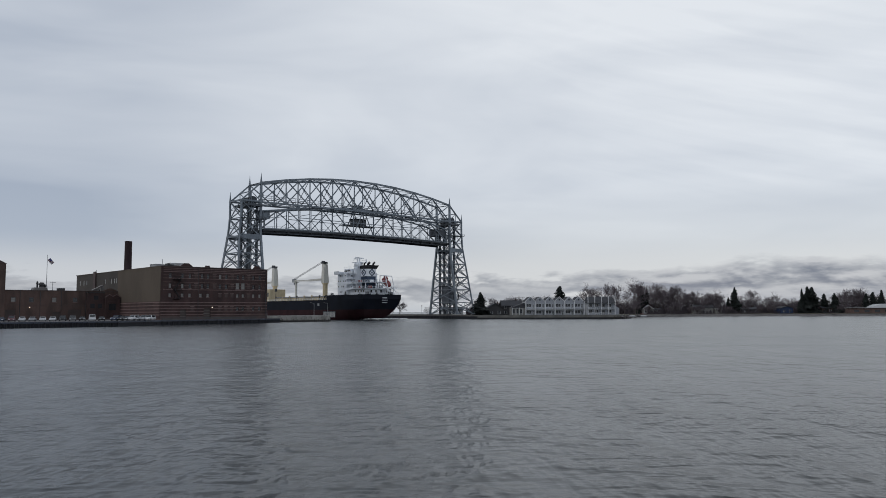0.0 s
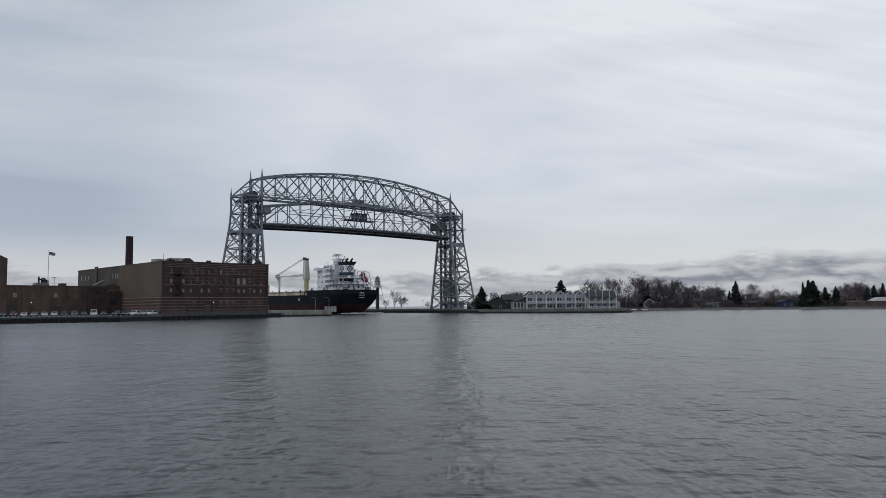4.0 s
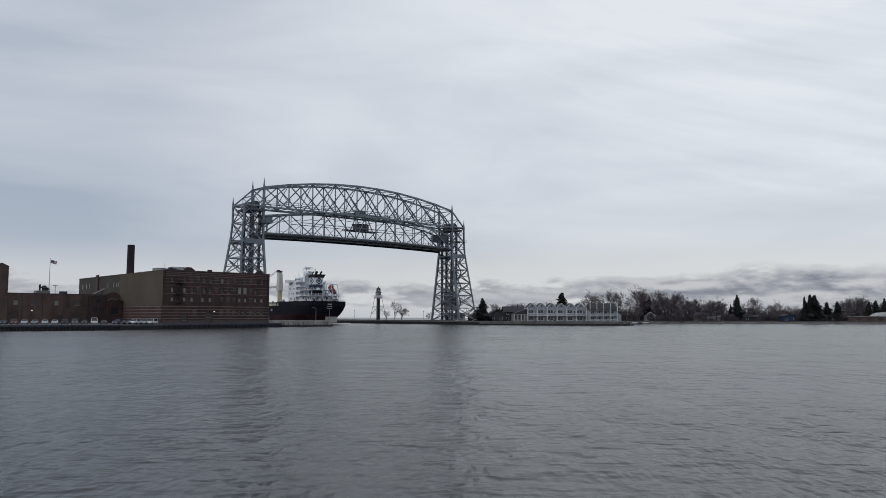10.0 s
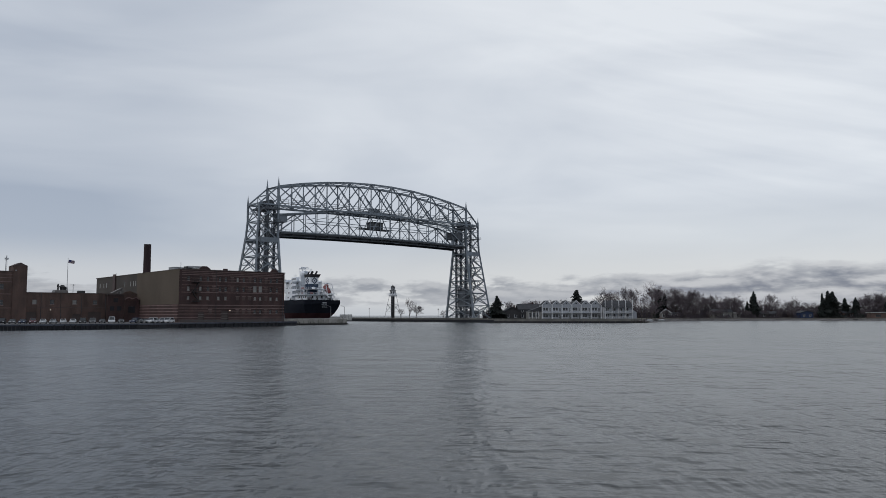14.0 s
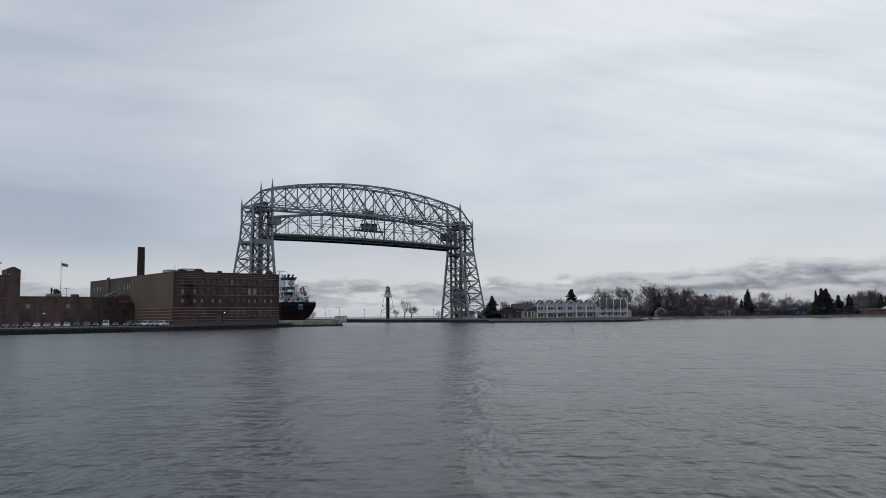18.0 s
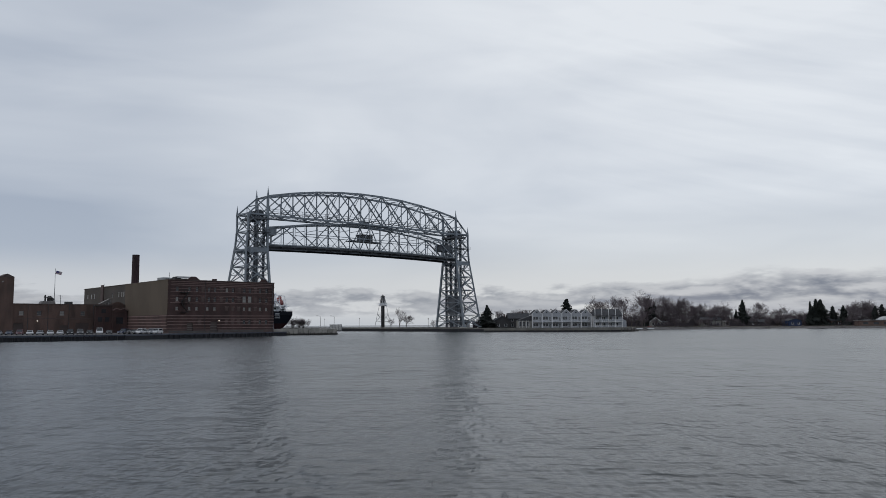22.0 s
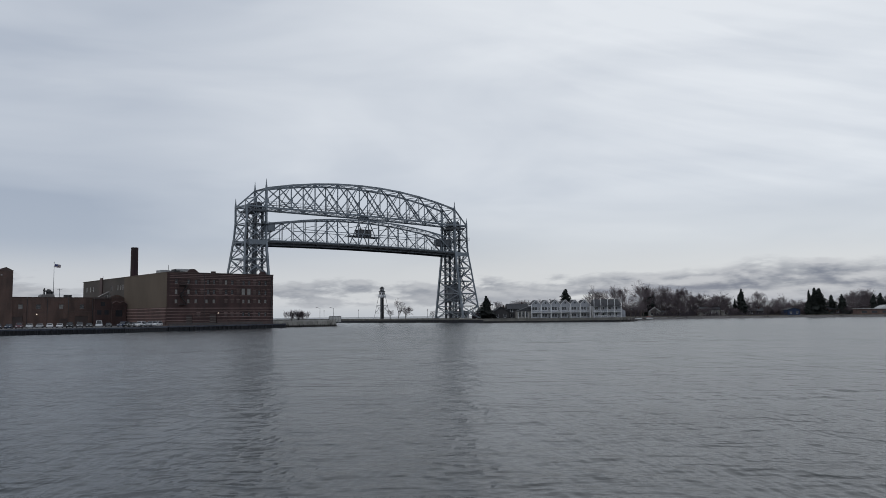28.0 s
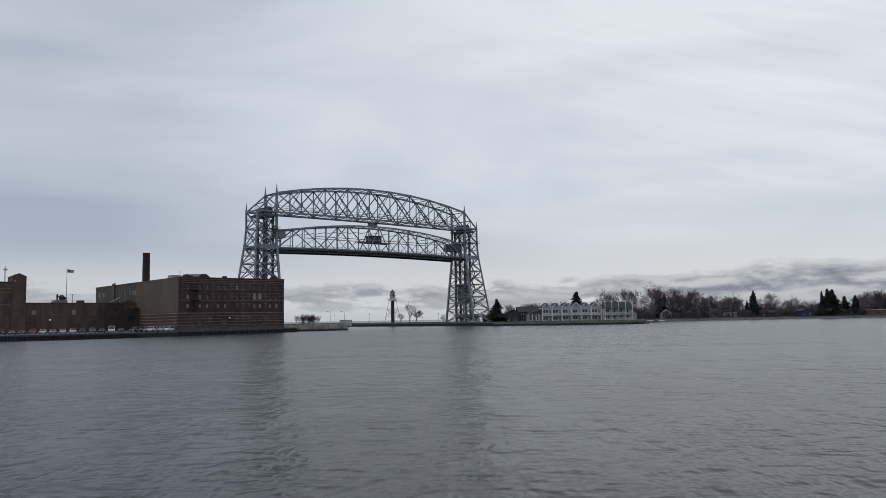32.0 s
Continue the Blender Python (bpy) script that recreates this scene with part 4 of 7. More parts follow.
    part("monkey_rail", Solid().box(18.6, 5.8, 26.5, 24.1, 5.88, 26.6).box(18.6, -5.9, 26.5, 24.1, -5.8, 26.6).box(18.6, -5.9, 25.6, 18.68, -5.8, 26.6).box(18.6, 5.8, 25.6, 18.68, 5.88, 26.6).box(24.0, 5.8, 25.6, 24.1, 5.88, 26.6), M["ship_white"], wheel)
    # mast with radar and satellite dome
    mast = part("radar_mast", Solid().box(18.2, -1.1, 25.6, 20.6, 1.1, 29.4).box(17.0, -3.4, 28.7, 21.4, 3.4, 29.0).tube((19.4, 0, 29.0), (19.4, 0, 31.6), 0.28, 0.16).box(17.6, -2.6, 26.9, 20.8, 2.6, 27.15)
                .box(17.2, 2.6, 29.0, 17.6, 3.0, 30.6).box(17.2, -3.0, 29.0, 17.6, -2.6, 30.6), M["ship_white"], ship, "white radar mast")
    part("radar_bar", Solid().beam((19.4, -2.6, 31.2), (19.4, 2.6, 31.5), 0.4, 0.45), M["ship_white"], mast)
    part("radar_bar", Solid().beam((17.4, 0.6, 30.7), (17.4, 4.6, 30.7), 0.35, 0.4), M["ship_white"], mast)
    part("yard", Solid().beam((18.6, -4.2, 30.2), (18.6, 4.2, 30.2), 0.14, 0.14).tube((18.6, 4.1, 29.6), (18.6, 4.1, 31.0), 0.07, n=5), M["ship_white"], mast)
    for x, y, h in ((22.8, 4.6, 3.2), (23.4, -3.8, 2.6), (20.9, 5.2, 2.2)):
        part("aerial", Solid().tube((x, y, 25.6), (x, y, 25.6 + h), 0.07, 0.03, 5), M["ship_white"], mast)
    dome = Solid()
    for i in range(5):
        t0, t1 = -1.2 + i * 0.54, -1.2 + (i + 1) * 0.54
        dome.tube((16.0, 3.6, 27.3 + 1.8 * math.sin(t0)), (16.0, 3.6, 27.3 + 1.8 * math.sin(t1)), 1.8 * math.cos(t0), max(0.05, 1.8 * math.cos(t1)), 14, False)
    part("satellite_dome", dome, M["ship_white"], ship, "white satellite dome", smooth=True)
    part("vent_trunk", Solid().box(14.9, 1.8, 15.0, 16.95, 5.4, 26.2), M["ship_white"], ship, "white ventilation trunk", bevel=0.15)
    part("vent_trunk", Solid().box(14.6, -5.6, 15.0, 16.95, -2.6, 21.0), M["ship_white"], ship, "white ventilation trunk", bevel=0.15)
    # funnel: navy lower casing, white house-flag field with a dark diamond, black flared top
    fun = part("funnel", Solid().prism([(8.8, -2.2), (9.4, -2.9), (14.0, -2.9), (14.6, -2.2), (14.6, 2.2), (14.0, 2.9), (9.4, 2.9), (8.8, 2.2)], 15.2, 21.6), M["funnel"], ship, "navy blue funnel", bevel=0.05)
    part("funnel_field", Solid().prism([(8.8, -2.2), (9.4, -2.9), (14.0, -2.9), (14.6, -2.2), (14.6, 2.2), (14.0, 2.9), (9.4, 2.9), (8.8, 2.2)], 21.6, 25.3), M["ship_white"], fun, "white upper funnel")
    part("funnel_top", Solid().add([(8.8, -2.9, 25.3), (14.6, -2.9, 25.3), (14.6, 2.9, 25.3), (8.8, 2.9, 25.3), (7.4, -3.4, 27.1), (15.0, -3.4, 27.1), (15.0, 3.4, 27.1), (7.4, 3.4, 27.1)],
                                   [(3, 2, 1, 0), (4, 5, 6, 7), (0, 1, 5, 4), (1, 2, 6, 5), (2, 3, 7, 6), (3, 0, 4, 7)]), M["funnel_black"], fun, "black flared funnel top")
    for face in (0, 1):
        d = Solid()
        c, hw = (11.7, 1.75) if face == 0 else (0.0, 1.75)
        pts = [(c, 25.1), (c + hw, 23.45), (c, 21.8), (c - hw, 23.45)]
        for (ua, za), (ub, zb) in zip(pts, pts[1:] + pts[:1]):
            if face == 0:
                d.beam((ua, 2.93, za), (ub, 2.93, zb), 0.08, 0.55)
            else:
                d.beam((8.77, ua, za), (8.77, ub, zb), 0.08, 0.55)
        if face == 0:
            d.box(c - 0.45, 2.9, 23.0, c + 0.45, 2.97, 23.9)
        else:
            d.box(8.73, -0.45, 23.0, 8.8, 0.45, 23.9)
        part("funnel_mark", d, M["funnel"], fun, "dark diamond mark")
    for x, y, r in ((9.6, -1.3, 0.5), (11.0, 0.8, 0.6), (12.6, -0.6, 0.42), (13.2, 1.6, 0.36)):
        part("exhaust_pipe", Solid().tube((x, y, 27.1), (x - 0.3, y, 28.0), r, n=10).tube((x - 0.3, y, 27.9), (x - 1.3, y, 28.6), r, n=10), M["funnel_black"], fun, smooth=True)
    # after decks with pillars and rails
    aft = part("aft_house", Solid().box(3.2, -8.0, 12.3, 16.9, 8.0, 15.2), M["ship_white"], ship, "white after deckhouse", bevel=0.05)
    part("aft_deck", Solid().box(1.2, -10.4, 15.2, 13.4, 10.4, 15.45), M["ship_white"], aft)
    part("upper_aft_deck", Solid().box(2.2, -7.0, 18.3, 13.4, 9.4, 18.5), M["ship_white"], aft)
    for x in (2.0, 5.5, 9.0, 12.5):
        for y in (9.0, -6.8):
            part("deck_pillar", Solid().box(x - 0.12, y - 0.12, 15.45, x + 0.12, y + 0.12, 18.3), M["ship_white"], aft)
    for x in (4.4, 6.4, 8.6, 11.0):
        part("aft_window", Solid().box(x, 8.0, 13.4, x + 0.9, 8.05, 14.5), M["carglass"], aft)
    for y in (-5.0, -2.0, 1.0, 4.0):
        part("aft_window", Solid().box(3.14, y, 13.2, 3.2, y + 1.1, 14.6), M["carglass"], aft)

    def rail(path, z, nm="railing"):
        s = Solid()
        for (xa, ya), (xb, yb) in zip(path, path[1:]):
            for h in (0.5, 0.95):
                s.beam((xa, ya, z + h), (xb, yb, z + h), 0.07, 0.07)
            n = max(1, int(math.hypot(xb - xa, yb - ya) / 1.6))
            for i in range(n + 1):
                t = i / n
                x, y = xa + (xb - xa) * t, ya + (yb - ya) * t
                s.box(x - 0.05, y - 0.05, z, x + 0.05, y + 0.05, z + 0.98)
        part(nm, s, M["ship_white"], ship)

    rail([(31, 11.6), (1.5, 11.6), (0.3, 11.2), (0.3, -11.2), (1.5, -11.6), (31, -11.6)], 12.3)
    rail([(13, 10.2), (1.4, 10.2), (1.4, -10.2), (13, -10.2)], 15.45)
    rail([(13, 9.2), (2.4, 9.2), (2.4, -6.8)], 18.5)
    rail([(32, 11.6), (166, 11.6)], 9.98)
    # free-fall lifeboat on its ramp
    boat = Solid()
    prof = [(-3.6, 0.15), (-3.0, 0.75), (-1.5, 1.2), (1.0, 1.25), (2.8, 1.0), (3.6, 0.3)]
    for (xa, ra), (xb, rb) in zip(prof, prof[1:]):
        boat.tube((xa, 0, 0), (xb, 0, 0), ra * 1.2, rb * 1.2, 12, False)
    part("lifeboat", boat, M["orange"], ship, "red-orange enclosed lifeboat", smooth=True, at=pose(3.4, -5.0, 18.4, 0, -34, 0) @ Matrix.Scale(1.0, 4))
    part("lifeboat_cabin", Solid().box(0.6, -0.8, 0.9, 2.8, 0.8, 2.2), M["orange"], ship, bevel=0.2, at=pose(3.4, -5.0, 18.4, 0, -34, 0) @ Matrix.Scale(1.0, 4))
    for y in (-7.0, -3.0):
        member("lifeboat_ramp", (-2.0, y, 13.6), (6.6, y, 19.4), 0.3, 0.4, ship, "ship_white")
        member("lifeboat_davit", (6.4, y, 15.4), (6.0, y, 22.0), 0.34, 0.34, ship, "ship_white")
        member("lifeboat_davit", (6.0, y, 22.0), (1.6, y, 21.5), 0.3, 0.3, ship, "ship_white")
        member("lifeboat_davit", (1.6, y, 21.5), (-0.6, y, 14.4), 0.26, 0.26, ship, "ship_white")
        member("lifeboat_davit", (0.2, y, 12.4), (0.2, y, 16.0), 0.25, 0.25, ship, "ship_white")
        for x in (1.4, 3.8, 6.2):
            member("ramp_strut", (x, y, 12.4), (x, y, 13.6 + (x + 2.0) * 0.67), 0.2, 0.2, ship, "ship_white")
    member("davit_cross", (6.0, -7.0, 22.0), (6.0, -3.0, 22.0), 0.3, 0.3, ship, "ship_white")
    member("davit_cross", (1.6, -7.0, 21.5), (1.6, -3.0, 21.5), 0.3, 0.3, ship, "ship_white")
    part("stern_light_mast", Solid().tube((0.8, 3.0, 12.3), (0.8, 3.0, 19.4), 0.12, 0.07, 6).box(0.5, 2.7, 18.4, 1.1, 3.3, 18.8), M["ship_white"], ship)
    for x, y in ((0.9, 7.5), (0.9, 3.0), (0.9, -3.5), (4, 11.0), (16, 11.0), (27, 11.0), (29, 10.5)):
        part("mooring_bitt", Solid().tube((x, y, 12.3), (x, y, 13.5), 0.4, n=8).box(x - 0.8, y - 0.5, 12.3, x + 0.8, y + 0.5, 12.5), M["funnel_black"], ship)
    for x, y, z, w, d, h, m in ((6, 8.6, 15.45, 1.2, 0.8, 1.1, "orange"), (10, 8.9, 15.45, 1.4, 0.7, 1.0, "ship_grey"), (3.2, 4.0, 15.45, 1.6, 1.2, 1.3, "orange"), (3.0, -2.0, 15.45, 1.0, 1.4, 1.5, "ship_grey"),
                                (4.6, 2.0, 18.5, 1.4, 1.4, 1.2, "ship_white"), (7.0, 7.6, 18.5, 1.8, 1.0, 1.0, "orange"), (1.6, 6.0, 12.3, 1.6, 2.2, 1.4, "funnel_black"), (1.6, -8.0, 12.3, 1.6, 2.2, 1.4, "funnel_black")):
        part("deck_locker", Solid().box(x, y, z, x + w, y + d, z + h), M[m], ship, bevel=0.06)
    for k in range(4):
        z = 12.3 + 2.7 * k
        part("outside_ladder", Solid().beam((13.6 + 3.2 * (k % 2), 8.8, z + (0 if k else 2.9)), (16.8 - 3.2 * (k % 2), 8.8, z + 2.7 + (0.1 if k else 0.3)), 0.7, 0.15), M["ship_white"], ship)
        part("side_balcony", Solid().box(12.8, 6.0, z + 2.55, 17.0, 9.6, z + 2.7).box(12.8, 9.5, z + 2.7, 17.0, 9.56, z + 3.6), M["ship_white"], ship, "white open deck")
    # cargo deck
    for k, x in enumerate((37, 56, 73, 117, 132, 146)):
        w = 11 if k in (0, 5) else 13
        part("hatch_coaming", Solid().box(x, -9.2, 9.98, x + w, 9.2, 11.6), M["buff"], ship, "buff hatch coaming")
        part("hatch_cover", Solid().box(x - 0.3, -9.5, 11.6, x + w + 0.3, 9.5, 12.2), M["ship_grey"], ship)
    part("deck_house", Solid().box(100, -5.0, 9.98, 114, 5.6, 17.2), M["buff"], ship, "buff deckhouse between hatches", bevel=0.1)
    for k in range(5):
        part("deck_house_opening", Solid().box(101 + k * 2.6, 5.58, 12.8, 102.5 + k * 2.6, 5.66, 15.2), M["deck_steel"], ship)
    for x in (50.5, 103.5, 156.5):
        c = part("crane_post", Solid().add([(x - 1.2, -1.6, 19.4), (x + 1.6, -1.6, 19.4), (x + 1.6, 1.6, 19.4), (x - 1.2, 1.6, 19.4), (x - 0.7, -1.1, 29.4), (x + 1.5, -1.1, 30.6), (x + 1.5, 1.1, 30.6), (x - 0.7, 1.1, 29.4)],
                 [(3, 2, 1, 0), (4, 5, 6, 7), (0, 1, 5, 4), (1, 2, 6, 5), (2, 3, 7, 6), (3, 0, 4, 7)]), M["crane"], ship, "cream deck crane tower")
        part("crane_pedestal", Solid().tube((x, 0, 9.98), (x, 0, 18.8), 1.35, 1.35, 14).tube((x, 0, 18.8), (x, 0, 19.4), 1.7, 1.7, 14), M["buff"], c, "buff crane pedestal", smooth=True)
        part("crane_head", Solid().box(x - 0.5, -1.2, 30.0, x + 2.2, 1.2, 30.9).tube((x + 1.9, -0.9, 31.0), (x + 1.9, 0.9, 31.0), 0.55, n=12), M["deck_steel"], c, "dark sheave head")
        part("crane_cab", Solid().box(x + 1.6, -2.2, 20.4, x + 3.0, -0.6, 22.4), M["ship_white"], c, bevel=0.08)
        jib = Solid()
        for yy in (-0.9, 0.9):
            jib.beam((x + 1.4, yy, 21.6), (x + 16.0, yy * 0.8, 21.3), 0.4, 0.9).beam((x + 16.0, yy * 0.8, 21.3), (x + 31.5, yy * 0.5, 21.6), 0.35, 0.7)
        for k in range(9):
            q = x + 3.0 + 3.2 * k
            jib.box(q - 0.15, -0.8, 21.3, q + 0.15, 0.8, 21.6)
        part("crane_jib", jib, M["crane"], c, "cream crane jib")
        part("jib_head", Solid().box(x + 30.6, -0.9, 20.7, x + 32.6, 0.9, 22.6).box(x + 31.0, -0.3, 19.4, x + 31.8, 0.3, 20.7), M["ship_grey"], c, bevel=0.1)
        for y in (-0.8, -0.3, 0.3, 0.8):
            part("crane_rope", Solid().tube((x + 1.9, y, 31.2), (x + 31.4, y, 22.5), 0.07, n=5), M["ship_grey"], c)
        part("jib_rest", Solid().box(x + 29.0, -0.45, 9.98, x + 29.9, 0.45, 20.6).box(x + 28.7, -1.3, 20.6, x + 30.2, 1.3, 21.0).box(x + 28.8, -1.0, 12, x + 30.1, 1.0, 12.5), M["crane"], c)
    # hatch-side stanchions, vents and crates along the weather deck
    for k in range(16):
        q = 40 + 7.4 * k
        part("deck_vent", Solid().tube((q, 10.4, 9.98), (q, 10.4, 12.0), 0.22, n=7).tube((q, 10.4, 12.0), (q, 10.4, 12.7), 0.5, 0.35, 8), M["buff"] if k % 3 else M["funnel_black"], ship)
    part("deck_lamp_mast", Solid().tube((92, 6.0, 9.98), (92, 6.0, 17.0), 0.18, 0.1, 6).box(91.5, 5.5, 15.6, 92.5, 6.5, 17.2), M["deck_steel"], ship)
    # churned water at the stern
    wake = Solid()
    rng = random.Random(3)
    for i in range(130):
        x, y = rng.uniform(-9, 6), rng.uniform(-9, 9)
        r = rng.uniform(0.2, 0.9)
        wake.add([(x + r * 2 * math.cos(a), y + r * math.sin(a), 0.1 + rng.random() * 0.35) for a in (0, 1.2, 2.5, 3.8, 5.1)] + [(x, y, 0.3 + 0.5 * rng.random())],
                 [(0, 1, 5), (1, 2, 5), (2, 3, 5), (3, 4, 5), (4, 0, 5)])
    part("stern_wash", wake, M["wake"], ship, "white foam churned up under the stern")
    return ship


cargo_ship = build_ship()


# ---- brick buildings of the town side ----
def panel(length, z0, z1, thick, openings):
    """A wall in x and z, y from 0 to thick, pierced by openings (x, z, width, height)."""
    xs = sorted({0.0, length, *[o[0] for o in openings], *[o[0] + o[2] for o in openings]})
    zz = sorted({z0, z1, *[o[1] for o in openings], *[o[1] + o[3] for o in openings]})
    s = Solid()
    for za, zb in zip(zz, zz[1:]):
        start = None
        for xa, xb in zip(xs, xs[1:]):
            cx, cz = (xa + xb) / 2, (za + zb) / 2
            hole = any(o[0] < cx < o[0] + o[2] and o[1] < cz < o[1] + o[3] for o in openings)
            if not hole and start is None:
                start = xa
            if (hole or xb == xs[-1]) and start is not None:
                s.box(start, 0, za, xa if hole else xb, thick, zb)
                start = None
    return s


def add_window(parent, x, z, w, h, turn, glass="pane_dark", sill=True):
    """A window set back in its opening; turn places the wall's plane in the building."""
    win = part("window", Solid().box(x, 0.22, z, x + 0.09, 0.34, z + h).box(x + w - 0.09, 0.22, z, x + w, 0.34, z + h).box(x, 0.22, z, x + w, 0.34, z + 0.1)
               .box(x, 0.22, z + h - 0.1, x + w, 0.34, z + h).box(x, 0.2, z + h / 2 - 0.04, x + w, 0.32, z + h / 2 + 0.04), M["frame"], parent, at=turn)
    part("pane", Solid().box(x + 0.05, 0.28, z + 0.05, x + w - 0.05, 0.31, z + h - 0.05), M[glass], win)
    if sill:
        part("sill", Solid().box(x - 0.12, -0.09, z - 0.16, x + w + 0.12, 0.25, z - 0.005), M["band"], win)
    return win


def build_main_building():
    b = thing("brick_warehouse", pose(-96.4, 262.0, 1.75, 0, 0, GRID), "four-storey dark red brick warehouse with pale stone bands", "warehouse")
    L, D, H = 40.7, 90.0, 17.9
    w, hh = 1.0, 1.55
    rows = [(14.1, hh, (3.3, 7.7, 10.4, 14.9, 17.1, 21.7, 24.1, 28.6, 30.8, 35.0, 37.6)), (10.6, hh, (3.3, 7.7, 10.4, 14.9, 17.1, 21.7, 24.1, 35.0, 37.6)), (7.5, 1.25, (3.3, 7.7, 10.4, 14.4, 17.1, 28.6, 30.8, 35.0, 37.6)),
            (2.7, 1.35, (28.6, 30.8, 35.0, 37.6))]
    spots = []
    for z, h, us in rows:
        for u in us:
            bright = (z, u) in ((7.5, 28.6), (7.5, 30.8))
            pale = bright or (z == 7.5) or (z, u) in ((14.1, 21.7), (10.6, 3.3), (10.6, 7.7))
            spots.append((u - w / 2, z, w, h, "pane_pale" if pale else "pane_dark"))
    for u in (28.6, 30.8):
        spots.append((u - 0.75, 10.5, 1.5, 2.3, "pane_pale"))
    doors = [(7.0, 0.0, 2.2, 3.2), (15.6, 0.0, 2.6, 3.6)]
    front = part("front_wall", panel(L, 0, H, 0.5, [s[:4] for s in spots] + doors), M["brick"], b, "dark red brick front")
    for s in spots:
        add_window(b, *s[:4], pose(0, 0, 0), s[4])
    for x, z, dw, dh in doors:
        dr = part("loading_door", Solid().box(x, 0.25, z, x + dw, 0.35, z + dh), M["door"], b, "dark loading door")
        for k in range(1, 4):
            part("door_rail", Solid().box(x, 0.2, z + dh * k / 4 - 0.05, x + dw, 0.25, z + dh * k / 4 + 0.05), M["frame"], dr)
    for z, t in ((17.35, 0.2), (16.75, 0.16), (16.1, 0.24), (15.0, 0.12), (12.6, 0.1), (11.5, 0.1), (13.9, 0.16), (10.0, 0.2), (5.5, 0.3), (4.5, 0.22), (3.5, 0.22), (2.45, 0.22), (1.3, 0.22)):
        runs = [(0.0, L)]
        for x, zz, dw, dh in [s[:4] for s in spots] + doors:
            if zz < z + t and zz + dh > z:
                runs = [r for a, c in runs for r in ((a, min(c, x)), (max(a, x + dw), c)) if r[1] - r[0] > 0.05]
        for a, c in sorted(set(runs)):
            part("stone_band", Solid().box(a, -0.07, z, c, 0.0, z + t), M["band"], b)
    part("foundation", Solid().box(-0.1, -0.14, QUAY - 2.2, L + 0.1, D, -0.004), M["coping"], b, "dark stone footing")
    part("base_course", Solid().box(0, -0.12, 0, 6.9, 0, 0.9).box(9.3, -0.12, 0, 15.5, 0, 0.9).box(18.3, -0.12, 0, L, 0, 0.9), M["coping"], b)
    for u in (0.45, 40.25):
        part("pilaster", Solid().box(u - 0.35, -0.16, 5.85, u + 0.35, -0.001, H), M["brick"], b)
    part("right_wall", Solid().box(L - 0.5, 0.5, 0, L, D, H), M["brick"], b)
    part("back_wall", Solid().box(0.5, D - 0.5, 0, L - 0.5, D, H), M["brick"], b)
    # tan side wall: openings are cut in the far half
    side = pose(0, 0, 0, 0, 0, 90)
    flip = Matrix.Diagonal((1, -1, 1, 1))
    small = [(41.8, 13.4, 1.0, 1.9), (44.0, 13.4, 1.0, 1.9), (47.2, 13.4, 1.0, 1.9), (54.0, 13.4, 1.0, 1.9), (76.0, 13.6, 1.2, 1.9), (79.5, 13.6, 1.2, 1.9), (84.2, 13.6, 1.2, 1.9)]
    sw = panel(D - 1.0, 5.95, H, 0.5, [(x - 0.5, z, ww, h) for x, z, ww, h in small])
    sw.v = [(y, x + 0.5, z) for x, y, z in sw.v]
    part("side_wall", sw, M["stucco_grey"], b, "grey-brown rendered side wall")
    part("side_panel", Solid().box(-0.08, 0.02, 5.95, -0.004, 40.5, H - 0.02), M["stucco"], b, "tan painted wall panel")
    lo = Solid().box(-0.15, 0.5, 0, 0.5, 40, 5.95)
    part("side_base", lo, M["brick"], b, "dark red brick base")
    part("side_base", Solid().box(0, 40, 0, 0.5, D - 0.5, 5.95), M["brick_brown"], b)
    for z in (5.5, 4.4, 3.3, 2.2, 1.2):
        part("stone_band", Solid().box(-0.22, 0.0, z, -0.15, 40, z + 0.26), M["band"], b)
    for x, z, ww, h in small:
        p = part("window", Solid().box(0.05, x, z, 0.25, x + 0.1, z + h).box(0.15, x + ww - 0.1, z, 0.25, x + ww, z + h).box(0.15, x, z + h / 2 - 0.05, 0.25, x + ww, z + h / 2 + 0.05), M["frame"], b)
        part("pane", Solid().box(0.08, x, z, 0.11, x + ww, z + h), M["pane_pale"] if x < 48 or x > 78 else M["pane_dark"], p)
    part("pier", Solid().box(-0.5, 64.6, 9, 0.0, 67.2, H + 0.9), M["coping"], b, "dark brick pier")
    # roof, parapet, gables
    part("roof", Solid().box(0.5, 0.5, H - 0.7, L - 0.5, D - 0.5, H - 0.35), M["roofing"], b)
    part("coping", Solid().box(-0.15, -0.2, H, L + 0.15, 0.55, H + 0.28), M["coping"], b)
    part("coping", Solid().box(-0.15, 0.55, H, 0.55, D, H + 0.25), M["stucco"], b)
    for u, w2, h in ((9.0, 2.3, 1.15), (36.3, 1.7, 1.1)):
        part("gable", Solid().extrude_y([(u - w2, H + 0.28), (u + w2, H + 0.28), (u + w2 * 0.35, H + 0.28 + h), (u - w2 * 0.35, H + 0.28 + h)], -0.15, 0.4), M["brick"], b, "small stepped brick gable")
    part("gable", Solid().box(16.0, -0.1, H + 0.28, 17.6, 0.4, H + 0.85), M["brick"], b)
    part("roof_unit", Solid().box(3.2, 2.4, H - 0.35, 8.4, 6.0, H + 0.75).box(3.4, 2.2, H + 0.75, 5.6, 5.0, H + 1.35), M["roofing"], b, "low dark rooftop unit", bevel=0.1)
    part("roof_unit_hood", Solid().box(4.0, 2.0, H + 0.95, 8.8, 4.0, H + 1.5), M["white_unit"], b, "pale sheet-metal hood")
